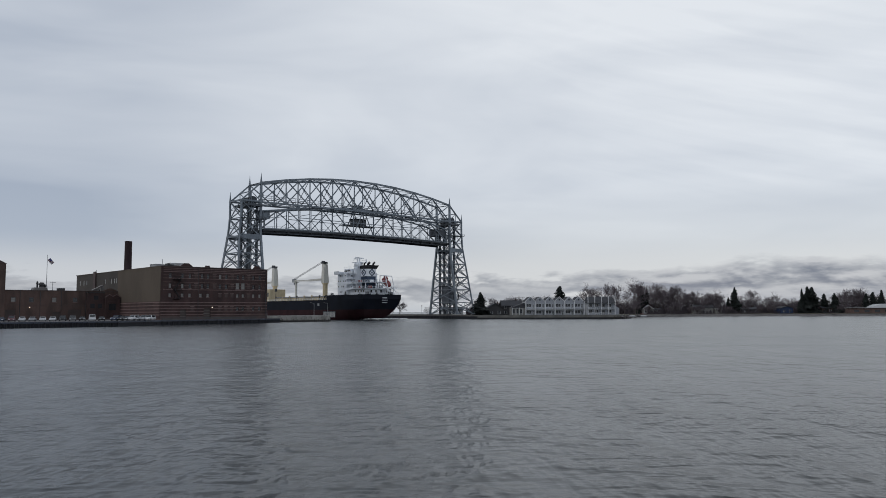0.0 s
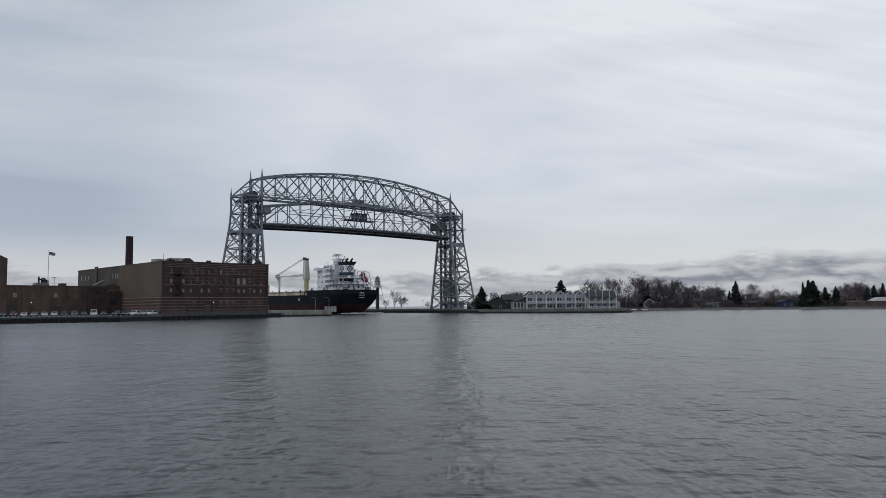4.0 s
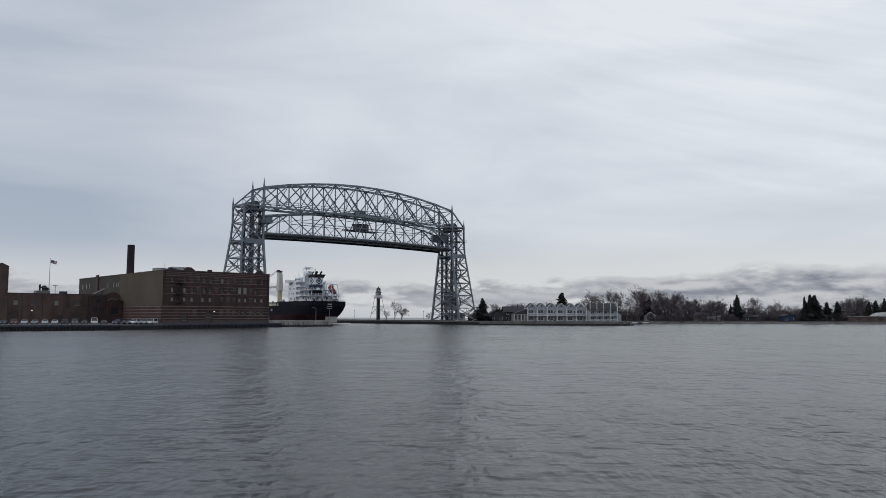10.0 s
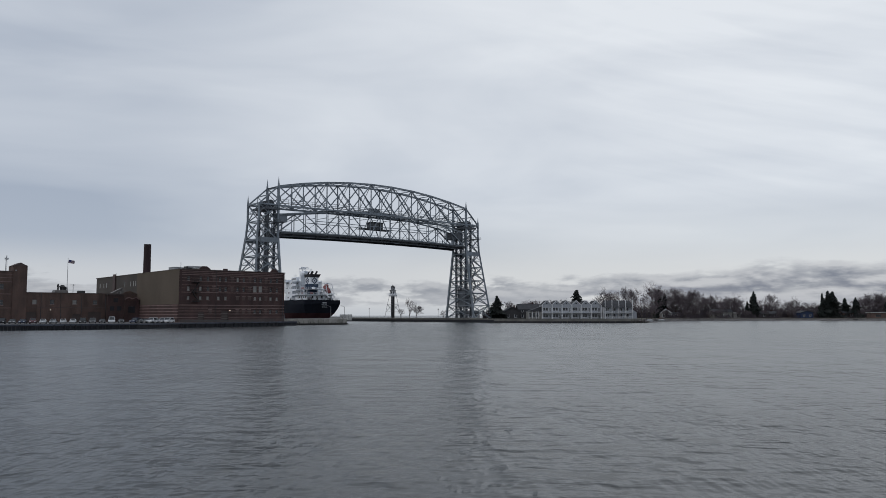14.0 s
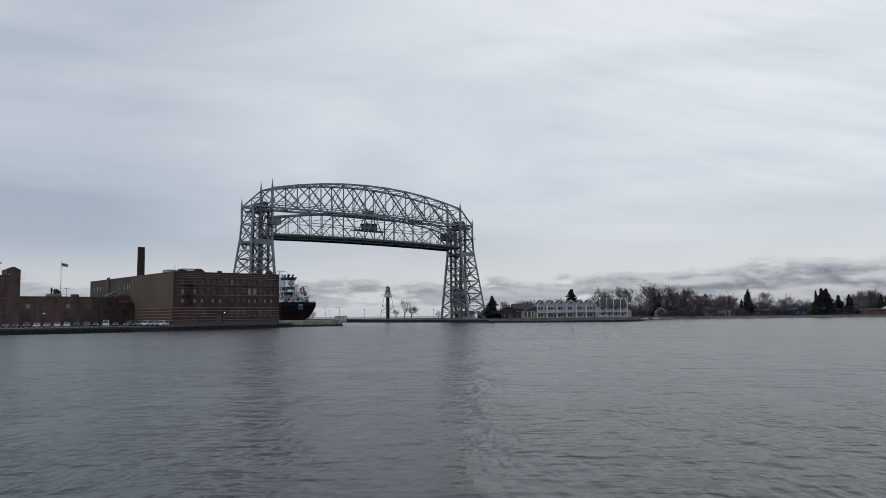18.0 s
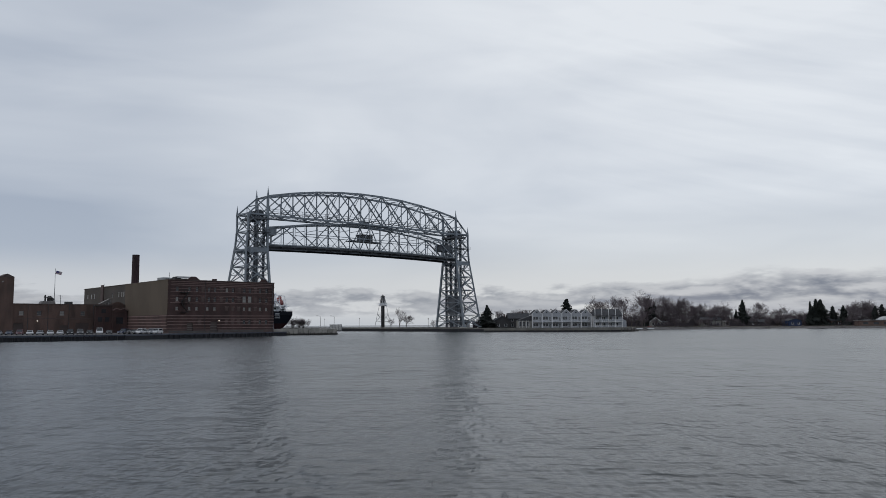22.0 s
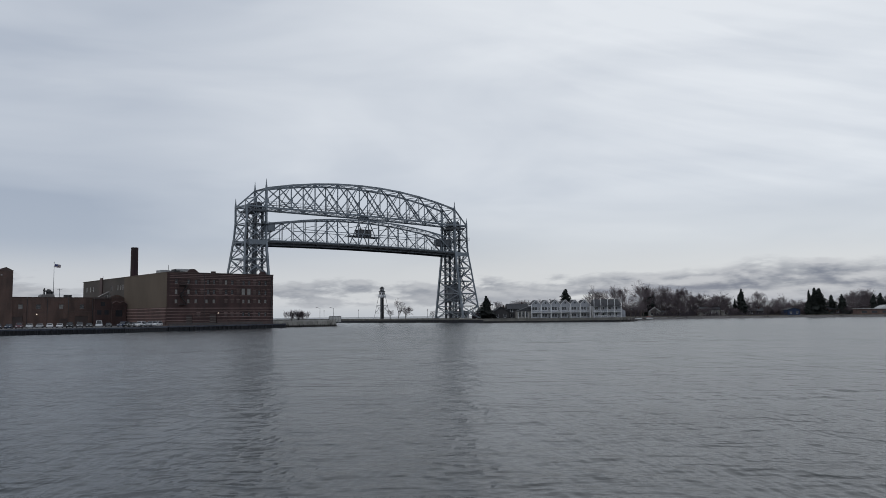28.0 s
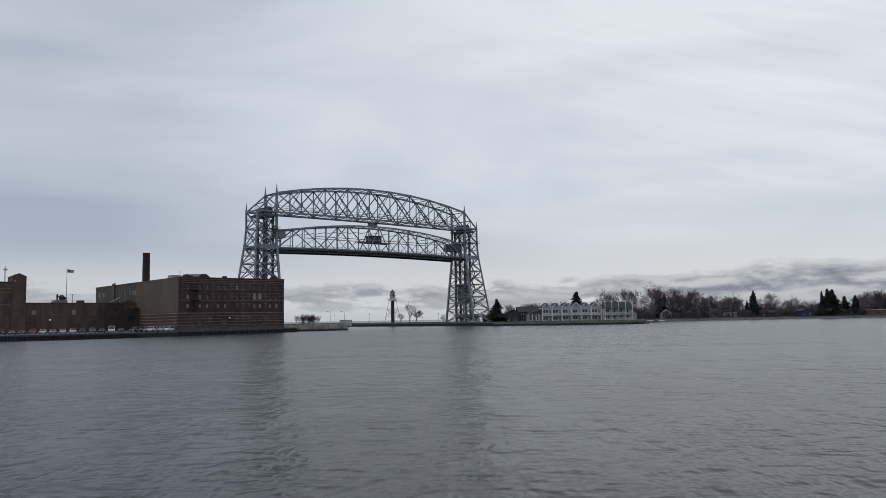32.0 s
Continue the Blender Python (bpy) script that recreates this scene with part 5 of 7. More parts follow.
    part("roof_tank", Solid().tube((2.7, 9.6, H - 0.35), (2.7, 9.6, H + 1.15), 2.6, 2.6, 20).tube((2.7, 9.6, H + 1.15), (2.7, 9.6, H + 1.4), 2.7, 1.2, 20), M["pole"], b, "round pale grey roof tank")
    part("roof_pipe", Solid().tube((1.0, 1.5, H - 0.35), (1.0, 1.5, H + 2.6), 0.09, n=6), M["pole"], b)
    part("roof_pipe", Solid().tube((3.0, 74, H - 0.35), (3.0, 74, H + 2.0), 0.08, n=6), M["pole"], b)
    # old window bays bricked up, as flat dull panels between the glazed panes
    for z, h, us in ((14.1, 1.55, (12.6, 19.5, 26.4, 33.0)), (10.6, 1.55, (12.6, 19.5, 26.4, 33.0)), (7.5, 1.25, (21.7, 24.1, 26.4, 33.0)), (2.7, 1.35, (11.4, 21.7, 24.1, 26.4, 33.0))):
        for u in us:
            part("bricked_window", Solid().box(u - 0.55, -0.03, z, u + 0.55, -0.003, z + h), M["coping"], b, "bricked-up window")
            part("lintel", Solid().box(u - 0.75, -0.06, z + h + 0.02, u + 0.75, -0.004, z + h + 0.22), M["band"], b)
    # fire escape on the front
    fe = Solid()
    for k, z in enumerate((6.8, 10.0, 13.6)):
        fe.box(4.3, -1.1, z, 7.0, -0.02, z + 0.12).box(4.3, -1.1, z + 1.0, 7.0, -1.04, z + 1.06)
        for i in range(6):
            fe.box(4.3 + i * 0.53, -1.1, z, 4.36 + i * 0.53, -1.04, z + 1.0)
        if k < 2:
            fe.beam((4.6 if k % 2 else 6.8, -0.6, z + 0.1), (6.8 if k % 2 else 4.6, -0.6, (10.0, 13.6)[k]), 0.6, 0.15)
    part("fire_escape", fe, M["funnel_black"], b, "dark iron fire escape")
    part("wall_lamp", Solid().box(18.65, -0.3, 3.8, 18.9, -0.02, 4.02), M["lamp"], b, "lit white wall lamp")
    part("drain_pipe", Solid().tube((13.4, -0.2, 0.1), (13.4, -0.2, H), 0.06, n=6), M["deck_steel"], b)
    part("drain_pipe", Solid().tube((39.9, -0.3, 0.1), (39.9, -0.3, H), 0.06, n=6), M["deck_steel"], b)
    return b


def build_chimney():
    p = Vector((-96.4, 262.0)) + OUT * 35.8 + ALONG * 1.8
    c = thing("chimney", pose(p.x, p.y, 19.0), "tall round dark brick chimney above a warehouse roof", "chimney")
    part("shaft", Solid().tube((0, 0, 0), (0, 0, 11.5), 1.38, 1.3, 20), M["chimney"], c, smooth=True)
    part("crown", Solid().tube((0, 0, 11.5), (0, 0, 11.9), 1.33, 1.33, 20), M["chimney"], c, smooth=True)


def build_low_building():
    e = Vector((-96.4, 262.0)) + OUT * 40
    b = thing("low_brick_building", pose(e.x, e.y, 1.75, 0, 0, GRID), "long two-storey brown brick building with flat parapet roof", "building")
    L, H = 38.4, 10.1
    wins = [(-36.3, 6.1, 1.5, 1.6, "pane_pale"), (-30.6, 6.1, 1.5, 1.6, "pane_dark"), (-23.1, 6.1, 1.5, 1.6, "pane_pale"), (-16.0, 6.1, 1.5, 1.6, "pane_dark"), (-5.0, 5.6, 3.4, 2.2, "pane_dark")]
    doors = [(-38.0, 0, 3.2, 3.4), (-23.0, 0, 2.8, 2.6), (-17.6, 0, 4.6, 3.4), (-2.2, 0, 1.6, 2.8)]
    wall = panel(L, 0, H, 0.5, [(x + L, z, w, h) for x, z, w, h, *_ in wins + doors])
    wall.v = [(x - L, y, z) for x, y, z in wall.v]
    part("front_wall", wall, M["brick_brown"], b)
    for x, z, w, h, g in wins:
        add_window(b, x, z, w, h, pose(0, 0, 0), g)
    for x, z, w, h in doors:
        part("loading_door", Solid().box(x, 0.25, z, x + w, 0.35, z + h), M["door"], b, "dark loading door")
    part("foundation", Solid().box(-L, -0.1, QUAY - 2.2, -0.3, 26, -0.004), M["coping"], b, "dark stone footing")
    part("annex_footing", Solid().box(-11.5, -3.45, QUAY - 2.2, -0.4, -0.11, -0.004), M["coping"], b)
    part("side_wall", Solid().box(-L, 0.5, 0, -L + 0.5, 26, H), M["brick_brown"], b)
    part("back_wall", Solid().box(-L + 0.5, 25.5, 0, -0.02, 26, H), M["brick_brown"], b)
    part("roof", Solid().box(-L + 0.5, 0.5, H - 0.6, -0.02, 25.5, H - 0.3), M["roofing"], b)
    part("coping", Solid().box(-L - 0.1, -0.12, H, -0.02, 0.55, H + 0.2), M["coping"], b)
    part("stone_band", Solid().box(-L, -0.06, 4.9, -0.1, 0, 5.1), M["coping"], b)
    part("wall_lamp", Solid().box(-30.5, -0.35, 4.05, -30.25, -0.02, 4.28), M["lamp"], b, "lit white wall lamp")
    part("gable", Solid().extrude_y([(-5.6, H + 0.2), (-0.3, H + 0.2), (-1.8, H + 0.9), (-2.95, H + 1.3), (-4.2, H + 0.9)], -0.1, 0.4), M["brick_brown"], b)
    part("roof_housing", Solid().extrude_y([(-27.7, H - 0.3), (-22.1, H - 0.3), (-22.8, H + 1.4), (-26.8, H + 1.4)], 8, 12), M["frame"], b, "grey sloped rooftop housing", bevel=0.08)
    for x, y, w, d, h, m in ((-19.8, 5, 2.4, 2, 0.9, "roofing"), (-5.2, 10, 3.4, 3, 0.7, "frame"), (-2.6, 12, 1.5, 1.5, 1.2, "frame")):
        part("roof_unit", Solid().box(x, y, H - 0.3, x + w, y + d, H - 0.3 + h + 0.6), M[m], b, "boxed rooftop unit", bevel=0.12)
    for x, y, r, z0, h in ((-24.2, 9.5, 0.85, 1.4, 1.9), (-25.8, 9, 0.32, 1.4, 2.3), (-23.1, 9.4, 0.3, 1.4, 1.2), (-4.6, 6, 0.45, -0.3, 1.9)):
        part("roof_vent", Solid().tube((x, y, H + z0), (x, y, H + z0 + h * 0.55), r, n=12).tube((x, y, H + z0 + h * 0.55), (x, y, H + z0 + h), r * 1.5, r * 0.6, 12), M["roofing"], b, "dark roof vent")
    part("roof_mast", Solid().tube((-21.4, 6, H - 0.3), (-21.4, 6, H + 3.6), 0.1, n=6).box(-22.3, 5.9, H + 3.2, -20.5, 6.1, H + 3.35), M["pole"], b)
    # timber annex, duct and soil pipes where the low roof meets the warehouse
    part("annex", Solid().box(-11.5, -2.2, 0, -5.61, -0.15, 9.6), M["brick"], b, "dark sooty brick annex")
    part("annex_cap", Solid().box(-11.7, -2.4, 9.6, -5.61, -0.13, 9.85), M["roofing"], b)
    hole = [(1.2, 3.0, 2.6, 2.6)]
    part("porch_front", panel(5.2, 0, 7.4, 0.4, hole), M["brick"], b, "small brick stair house", at=pose(-5.6, -3.4, 0))
    part("porch_side", Solid().box(-5.6, -3.0, 0, -5.3, -0.15, 7.4).box(-0.7, -3.0, 0, -0.4, -0.15, 7.4), M["brick"], b)
    part("porch_glass", Solid().box(-4.3, -3.2, 3.1, -1.9, -3.15, 5.5), M["pane_dark"], b)
    part("porch_gable", Solid().extrude_y([(-5.7, 7.4), (-0.3, 7.4), (-0.3, 7.9), (-1.7, 8.8), (-3.0, 8.1), (-4.3, 8.8), (-5.7, 7.9)], -3.5, -0.2), M["brick"], b, "brick double gable")
    for p, q in (((-5.8, 7.95), (-4.3, 8.9)), ((-4.3, 8.9), (-3.0, 8.2)), ((-3.0, 8.2), (-1.7, 8.9)), ((-1.7, 8.9), (-0.2, 7.95))):
        part("gable_coping", Solid().beam((p[0], -3.56, p[1]), (q[0], -3.56, q[1]), 0.16, 0.24), M["band"], b)
    for x, w, z, h in ((-10.6, 1.5, 3.9, 1.6), (-8.0, 1.5, 3.9, 1.6), (-9.4, 1.5, 7.0, 1.5)):
        part("annex_window", Solid().box(x, -2.26, z, x + w, -2.205, z + h), M["pane_dark"], b)
    part("annex_door", Solid().box(-8.6, -2.28, 0.0, -6.8, -2.21, 2.6), M["brick"], b)
    part("duct", Solid().beam((-9.0, 2.0, H + 0.1), (-4.2, 5.0, H + 2.2), 0.8, 0.8).box(-4.8, 4.4, H - 0.3, -3.8, 5.4, H + 2.4), M["frame"], b, "grey sheet-metal roof duct")
    for x in (-33.5, -27.0, -20.0, -11.6):
        part("drain_pipe", Solid().tube((x, -0.15, 0.1), (x, -0.15, H), 0.07, n=6), M["deck_steel"], b)
    # taller end block with a low gable
    t = thing("brick_tower_block", pose(e.x, e.y, 1.75, 0, 0, GRID), "tall brown brick end block with a low gabled parapet", "building")
    low = [(3.0, 11.2, 1.5, 1.8), (8.5, 11.2, 1.5, 1.8), (13.5, 11.2, 1.5, 1.8), (3.0, 5.6, 1.5, 1.8), (8.5, 5.6, 1.5, 1.8), (13.5, 5.6, 1.5, 1.8)]
    part("front_wall", panel(17.6, 0, 17.2, 0.5, low), M["brick_brown"], t, at=pose(-60.5, -0.8, 0))
    for x, z, w, h in low:
        add_window(t, x, z, w, h, pose(-60.5, -0.8, 0), "pane_dark")
    part("stair_tower_wall", panel(4.4, 0, 19.3, 0.5, []), M["brick_brown"], t, at=pose(-42.9, -1.2, 0))
    part("stair_tower_side", Solid().box(-42.9, -0.7, 17.3, -42.4, 6, 19.3), M["brick_brown"], t)
    part("side_wall", Solid().box(-39, -0.7, 0, -38.5, 18, 19.3), M["brick_brown"], t)
    part("side_wall", Solid().box(-60.5, -0.3, 0, -60, 18, 17.2), M["brick_brown"], t)
    part("back_wall", Solid().box(-60, 17.5, 0, -39, 18, 17.2), M["brick_brown"], t)
    part("foundation", Solid().box(-60.5, -1.25, QUAY - 2.2, -38.5, 18, -0.004), M["coping"], t, "dark stone footing")
    part("roof", Solid().box(-60, -0.3, 16.5, -39, 17.5, 16.8), M["roofing"], t)
    part("gable", Solid().extrude_y([(-43.1, 19.3), (-38.3, 19.3), (-40.7, 20.5)], -1.3, 6.0), M["coping"], t)
    part("coping", Solid().box(-60.6, -0.95, 17.2, -43.0, -0.2, 17.5), M["coping"], t)
    for z in (16.2, 15.0, 13.6, 9.4, 4.6):
        part("stone_band", Solid().box(-60.5, -0.87, z, -43.0, -0.8, z + 0.22), M["band"], t)
    mast = Solid()
    for dx, dy in ((0, 0), (0.5, 0), (0.25, 0.4)):
        mast.tube((-44.6 + dx, 3 + dy, 16.8), (-44.45 + dx * 0.5, 3 + dy * 0.5, 23.0), 0.06, n=5)
    for k in range(7):
        mast.beam((-44.6, 3, 17.2 + k * 0.8), (-44.1, 3, 17.8 + k * 0.8), 0.05, 0.05)
    mast.box(-44.9, 2.8, 21.6, -43.7, 3.2, 22.2)
    part("antenna", mast, M["white_unit"], t, "pale lattice aerial")
    part("wall_lamp", Solid().box(-42.3, -1.5, 17.6, -41.9, -1.22, 17.9), M["white_unit"], t)


def build_flag():
    e = Vector((-96.4, 262.0)) + OUT * 48
    px, py = e.x - 25.0, e.y
    pole = thing("flagpole", pose(px, py, 11.4), "thin white flagpole on a rooftop with a lattice foot", "flagpole")
    part("shaft", Solid().tube((0, 0, 0), (0, 0, 14.8), 0.14, 0.07, 8), M["pole"], pole)
    part("ball", Solid().tube((0, 0, 14.8), (0, 0, 15.1), 0.14, 0.05, 8), M["pole"], pole)
    foot = Solid()
    for i in range(3):
        a = 2.1 * i
        foot.beam((0.8 * math.cos(a), 0.8 * math.sin(a), 0), (0, 0, 4.0), 0.12, 0.12)
    part("brace", foot, M["pole"], pole)
    flag = thing("flag", pose(px + 0.08, py, 24.5), "striped red white and blue flag flying from a pole", "flag")
    pieces = []
    n, w, h = 4, 2.3, 1.25
    for k in range(n):
        x0, x1 = w * k / n, w * (k + 1) / n
        strip = new("flag_fold")
        strip.parent = flag
        s = Solid()
        for i in range(7):
            z0, z1 = h * i / 7, h * (i + 1) / 7
            if k < 2 and i > 2:
                continue
            me = Solid().box(x0, -0.02, z0, x1, 0.02, z1)
            part("stripe", me, M["flag_red"] if i % 2 == 0 else M["flag_white"], strip)
        if k < 2:
            part("canton", Solid().box(x0, -0.02, h * 3 / 7, x1, 0.02, h), M["flag_blue"], strip)
        pieces.append(strip)
    return flag, pieces


build_main_building()
build_chimney()
build_low_building()
flag, flag_folds = build_flag()


# ---- dock beside the canal mouth ----
def build_dock():
    d = thing("timber_dock", on_grid(-24.5, -49.5, 0), "concrete-topped timber pile dock at the canal mouth", "dock")
    part("deck_slab", Solid().box(0, 0, 1.75, 30.0, 6, 2.5), M["concrete"], d, "pale concrete deck edge", bevel=0.04)
    for k in range(13):
        part("face_panel", Solid().box(0.1 + k * 2.27, -0.15, 0.62, 2.2 + k * 2.27, -0.005, 2.45), M["dock_concrete"], d)
    for k in range(31):
        h = 0.55 + 0.75 * ((k * 7) % 5) / 5
        part("pile", Solid().tube((0.4 + k * 0.97, -0.35, -2), (0.4 + k * 0.97, -0.35, h), 0.19, 0.17, 7), M["timber"], d)
    part("waler", Solid().box(0, -0.2, 0.3, 30, 0.1, 0.58), M["timber"], d)
    part("core", Solid().box(0.1, 0.3, -3, 29.9, 5.9, 1.75), M["wall_dark"], d)
    for k, (s, a) in enumerate(((1.4, -43.0), (8.8, -42.0))):
        lamp = thing("street_lamp", on_grid(s, a, QUAY), "tall grey street lamp with a curved arm on a dock", "street lamp", "dock street lamps")
        part("pole", Solid().tube((0, 0, 0), (0, 0, 5.95), 0.1, 0.07, 8), M["pole"], lamp)
        arm = Solid()
        for i in range(5):
            t0, t1 = i / 5 * 1.4, (i + 1) / 5 * 1.4
            arm.beam((-1.6 * math.sin(t0) * 0.9, 0, 5.95 + 0.4 * math.sin(t0)), (-1.6 * math.sin(t1) * 0.9, 0, 5.95 + 0.4 * math.sin(t1)), 0.08, 0.08)
        part("arm", arm, M["pole"], lamp)
        part("head", Solid().box(-1.95, -0.15, 6.25, -1.3, 0.15, 6.4), M["frame"], lamp)
    f = thing("chain_fence", on_grid(7.6, -40.5, QUAY), "pale panel fence standing on the dock", "fence")
    for k in range(5):
        part("post", Solid().box(k * 1.5 - 0.05, -0.07, 0, k * 1.5 + 0.05, 0.07, 2.75), M["steel_dark"], f)
    for k in range(4):
        mesh = Solid().box(k * 1.5 + 0.07, -0.03, 0.2, k * 1.5 + 1.43, 0.03, 0.28)
        for i in range(9):
            mesh.box(k * 1.5 + 0.09 + i * 0.15, -0.015, 0.28, k * 1.5 + 0.20 + i * 0.15, 0.015, 2.5)
        part("panel", mesh, M["concrete"], f)
        part("top_rail", Solid().box(k * 1.5 + 0.07, -0.06, 2.5, k * 1.5 + 1.43, 0.06, 2.7), M["steel_dark"], f)
    low = thing("quay_barrier", pose(-87.2, 241.0, QUAY, 0, 0, 65), "long low dark barrier rail along the quay edge", "barrier")
    for k in range(24):
        part("post", Solid().box(k * 2.0, 0.9, 0, k * 2.0 + 0.12, 1.02, 0.85), M["asphalt"], low)
    part("rail", Solid().box(0, 0.88, 0.6, 46.2, 0.96, 0.82), M["asphalt"], low)
    part("rail", Solid().box(0, 0.88, 0.25, 46.2, 0.96, 0.4), M["asphalt"], low)


build_dock()


# ---- lighthouse on the pier ----
def build_lighthouse():
    b = thing("lighthouse", on_grid(110.5, 57.5, 1.9) @ Matrix.Diagonal((1.0, 1.0, 1.14, 1)), "white and dark skeletal pier lighthouse with a central stair cylinder", "lighthouse")
    part("stair_cylinder", Solid().tube((0, 0, 0), (0, 0, 11.9), 1.1, 1.05, 18), M["funnel_black"], b, "black iron stair cylinder", smooth=True)
    for k in range(4):
        a = radians(45 + 90 * k)
        f, t = Vector((5.0 * math.cos(a), 5.0 * math.sin(a), 0)), Vector((2.2 * math.cos(a), 2.2 * math.sin(a), 11.8))
        part("leg", Solid().tube(f, t, 0.1, n=8), M["steel_dark"], b)
        a2 = radians(135 + 90 * k)
        for z in (3.4, 7.4):
            r = 5.0 - 2.8 * z / 11.8
            member("tie", (r * math.cos(a), r * math.sin(a), z), (r * math.cos(a2), r * math.sin(a2), z), 0.12, 0.12, b, "steel_dark")
        r0, r1 = 5.0 - 2.8 * 3.4 / 11.8, 5.0 - 2.8 * 7.4 / 11.8
        member("brace", (r0 * math.cos(a), r0 * math.sin(a), 3.4), (r1 * math.cos(a2), r1 * math.sin(a2), 7.4), 0.08, 0.08, b, "steel_dark")
        member("brace", (r0 * math.cos(a2), r0 * math.sin(a2), 3.4), (r1 * math.cos(a), r1 * math.sin(a), 7.4), 0.08, 0.08, b, "steel_dark")
    part("gallery", Solid().tube((0, 0, 11.6), (0, 0, 12.3), 2.45, 2.6, 16), M["white"], b, "white gallery floor")
    part("watch_room", Solid().tube((0, 0, 12.3), (0, 0, 14.7), 1.8, 1.7, 8), M["white"], b, "weathered white octagonal watch room")
    for k in range(8):
        a = 2 * math.pi * (k + 0.5) / 8
        part("watch_window", Solid().box(-0.34, -0.05, 13.0, 0.34, 0.05, 14.2), M["pane_dark"], b, at=pose(1.66 * math.cos(a), 1.66 * math.sin(a), 0, 0, 0, math.degrees(a) + 90))
    rail = Solid()
    for k in range(16):
        a, a2 = 2 * math.pi * k / 16, 2 * math.pi * (k + 1) / 16
        for z in (12.6, 12.95, 13.3):
            rail.beam((2.5 * math.cos(a), 2.5 * math.sin(a), z), (2.5 * math.cos(a2), 2.5 * math.sin(a2), z), 0.06, 0.06)
        rail.beam((2.5 * math.cos(a), 2.5 * math.sin(a), 12.3), (2.5 * math.cos(a), 2.5 * math.sin(a), 13.3), 0.06, 0.06)
    part("railing", rail, M["ship_white"], b)
    part("upper_gallery", Solid().tube((0, 0, 14.7), (0, 0, 14.95), 2.1, 2.1, 16), M["cabin"], b)
    part("lantern", Solid().tube((0, 0, 14.95), (0, 0, 16.5), 1.3, 1.3, 10), M["pane_dark"], b, "glazed lantern room")
    part("lantern_roof", Solid().tube((0, 0, 16.5), (0, 0, 17.4), 1.6, 0.3, 12).tube((0, 0, 17.4), (0, 0, 18.1), 0.16, 0.05, 8), M["funnel_black"], b, "black conical lantern roof")
    for k in range(10):
        a = 2 * math.pi * (k + 0.5) / 10
        part("mullion", Solid().beam((1.32 * math.cos(a), 1.32 * math.sin(a), 14.95), (1.32 * math.cos(a), 1.32 * math.sin(a), 16.5), 0.12, 0.12), M["ship_white"], b)
    part("plinth", Solid().box(-6, -6, -0.3, 6, 6, 0.05), M["concrete"], b)
    for s, a, z in ((108.5, 118, 2.3), (108.5, 79, 2.3), (108.5, 13, 1.55)):
        lamp = thing("pier_lamp", on_grid(s, a, z), "thin grey lamp post on a canal pier", "lamp post", "pier lamps")
        part("pole", Solid().tube((0, 0, 0), (0, 0, 5.2), 0.11, 0.08, 6), M["pole"], lamp)
        part("head", Solid().tube((0, 0, 5.2), (0, 0, 5.8), 0.32, 0.2, 8), M["frame"], lamp)


build_lighthouse()


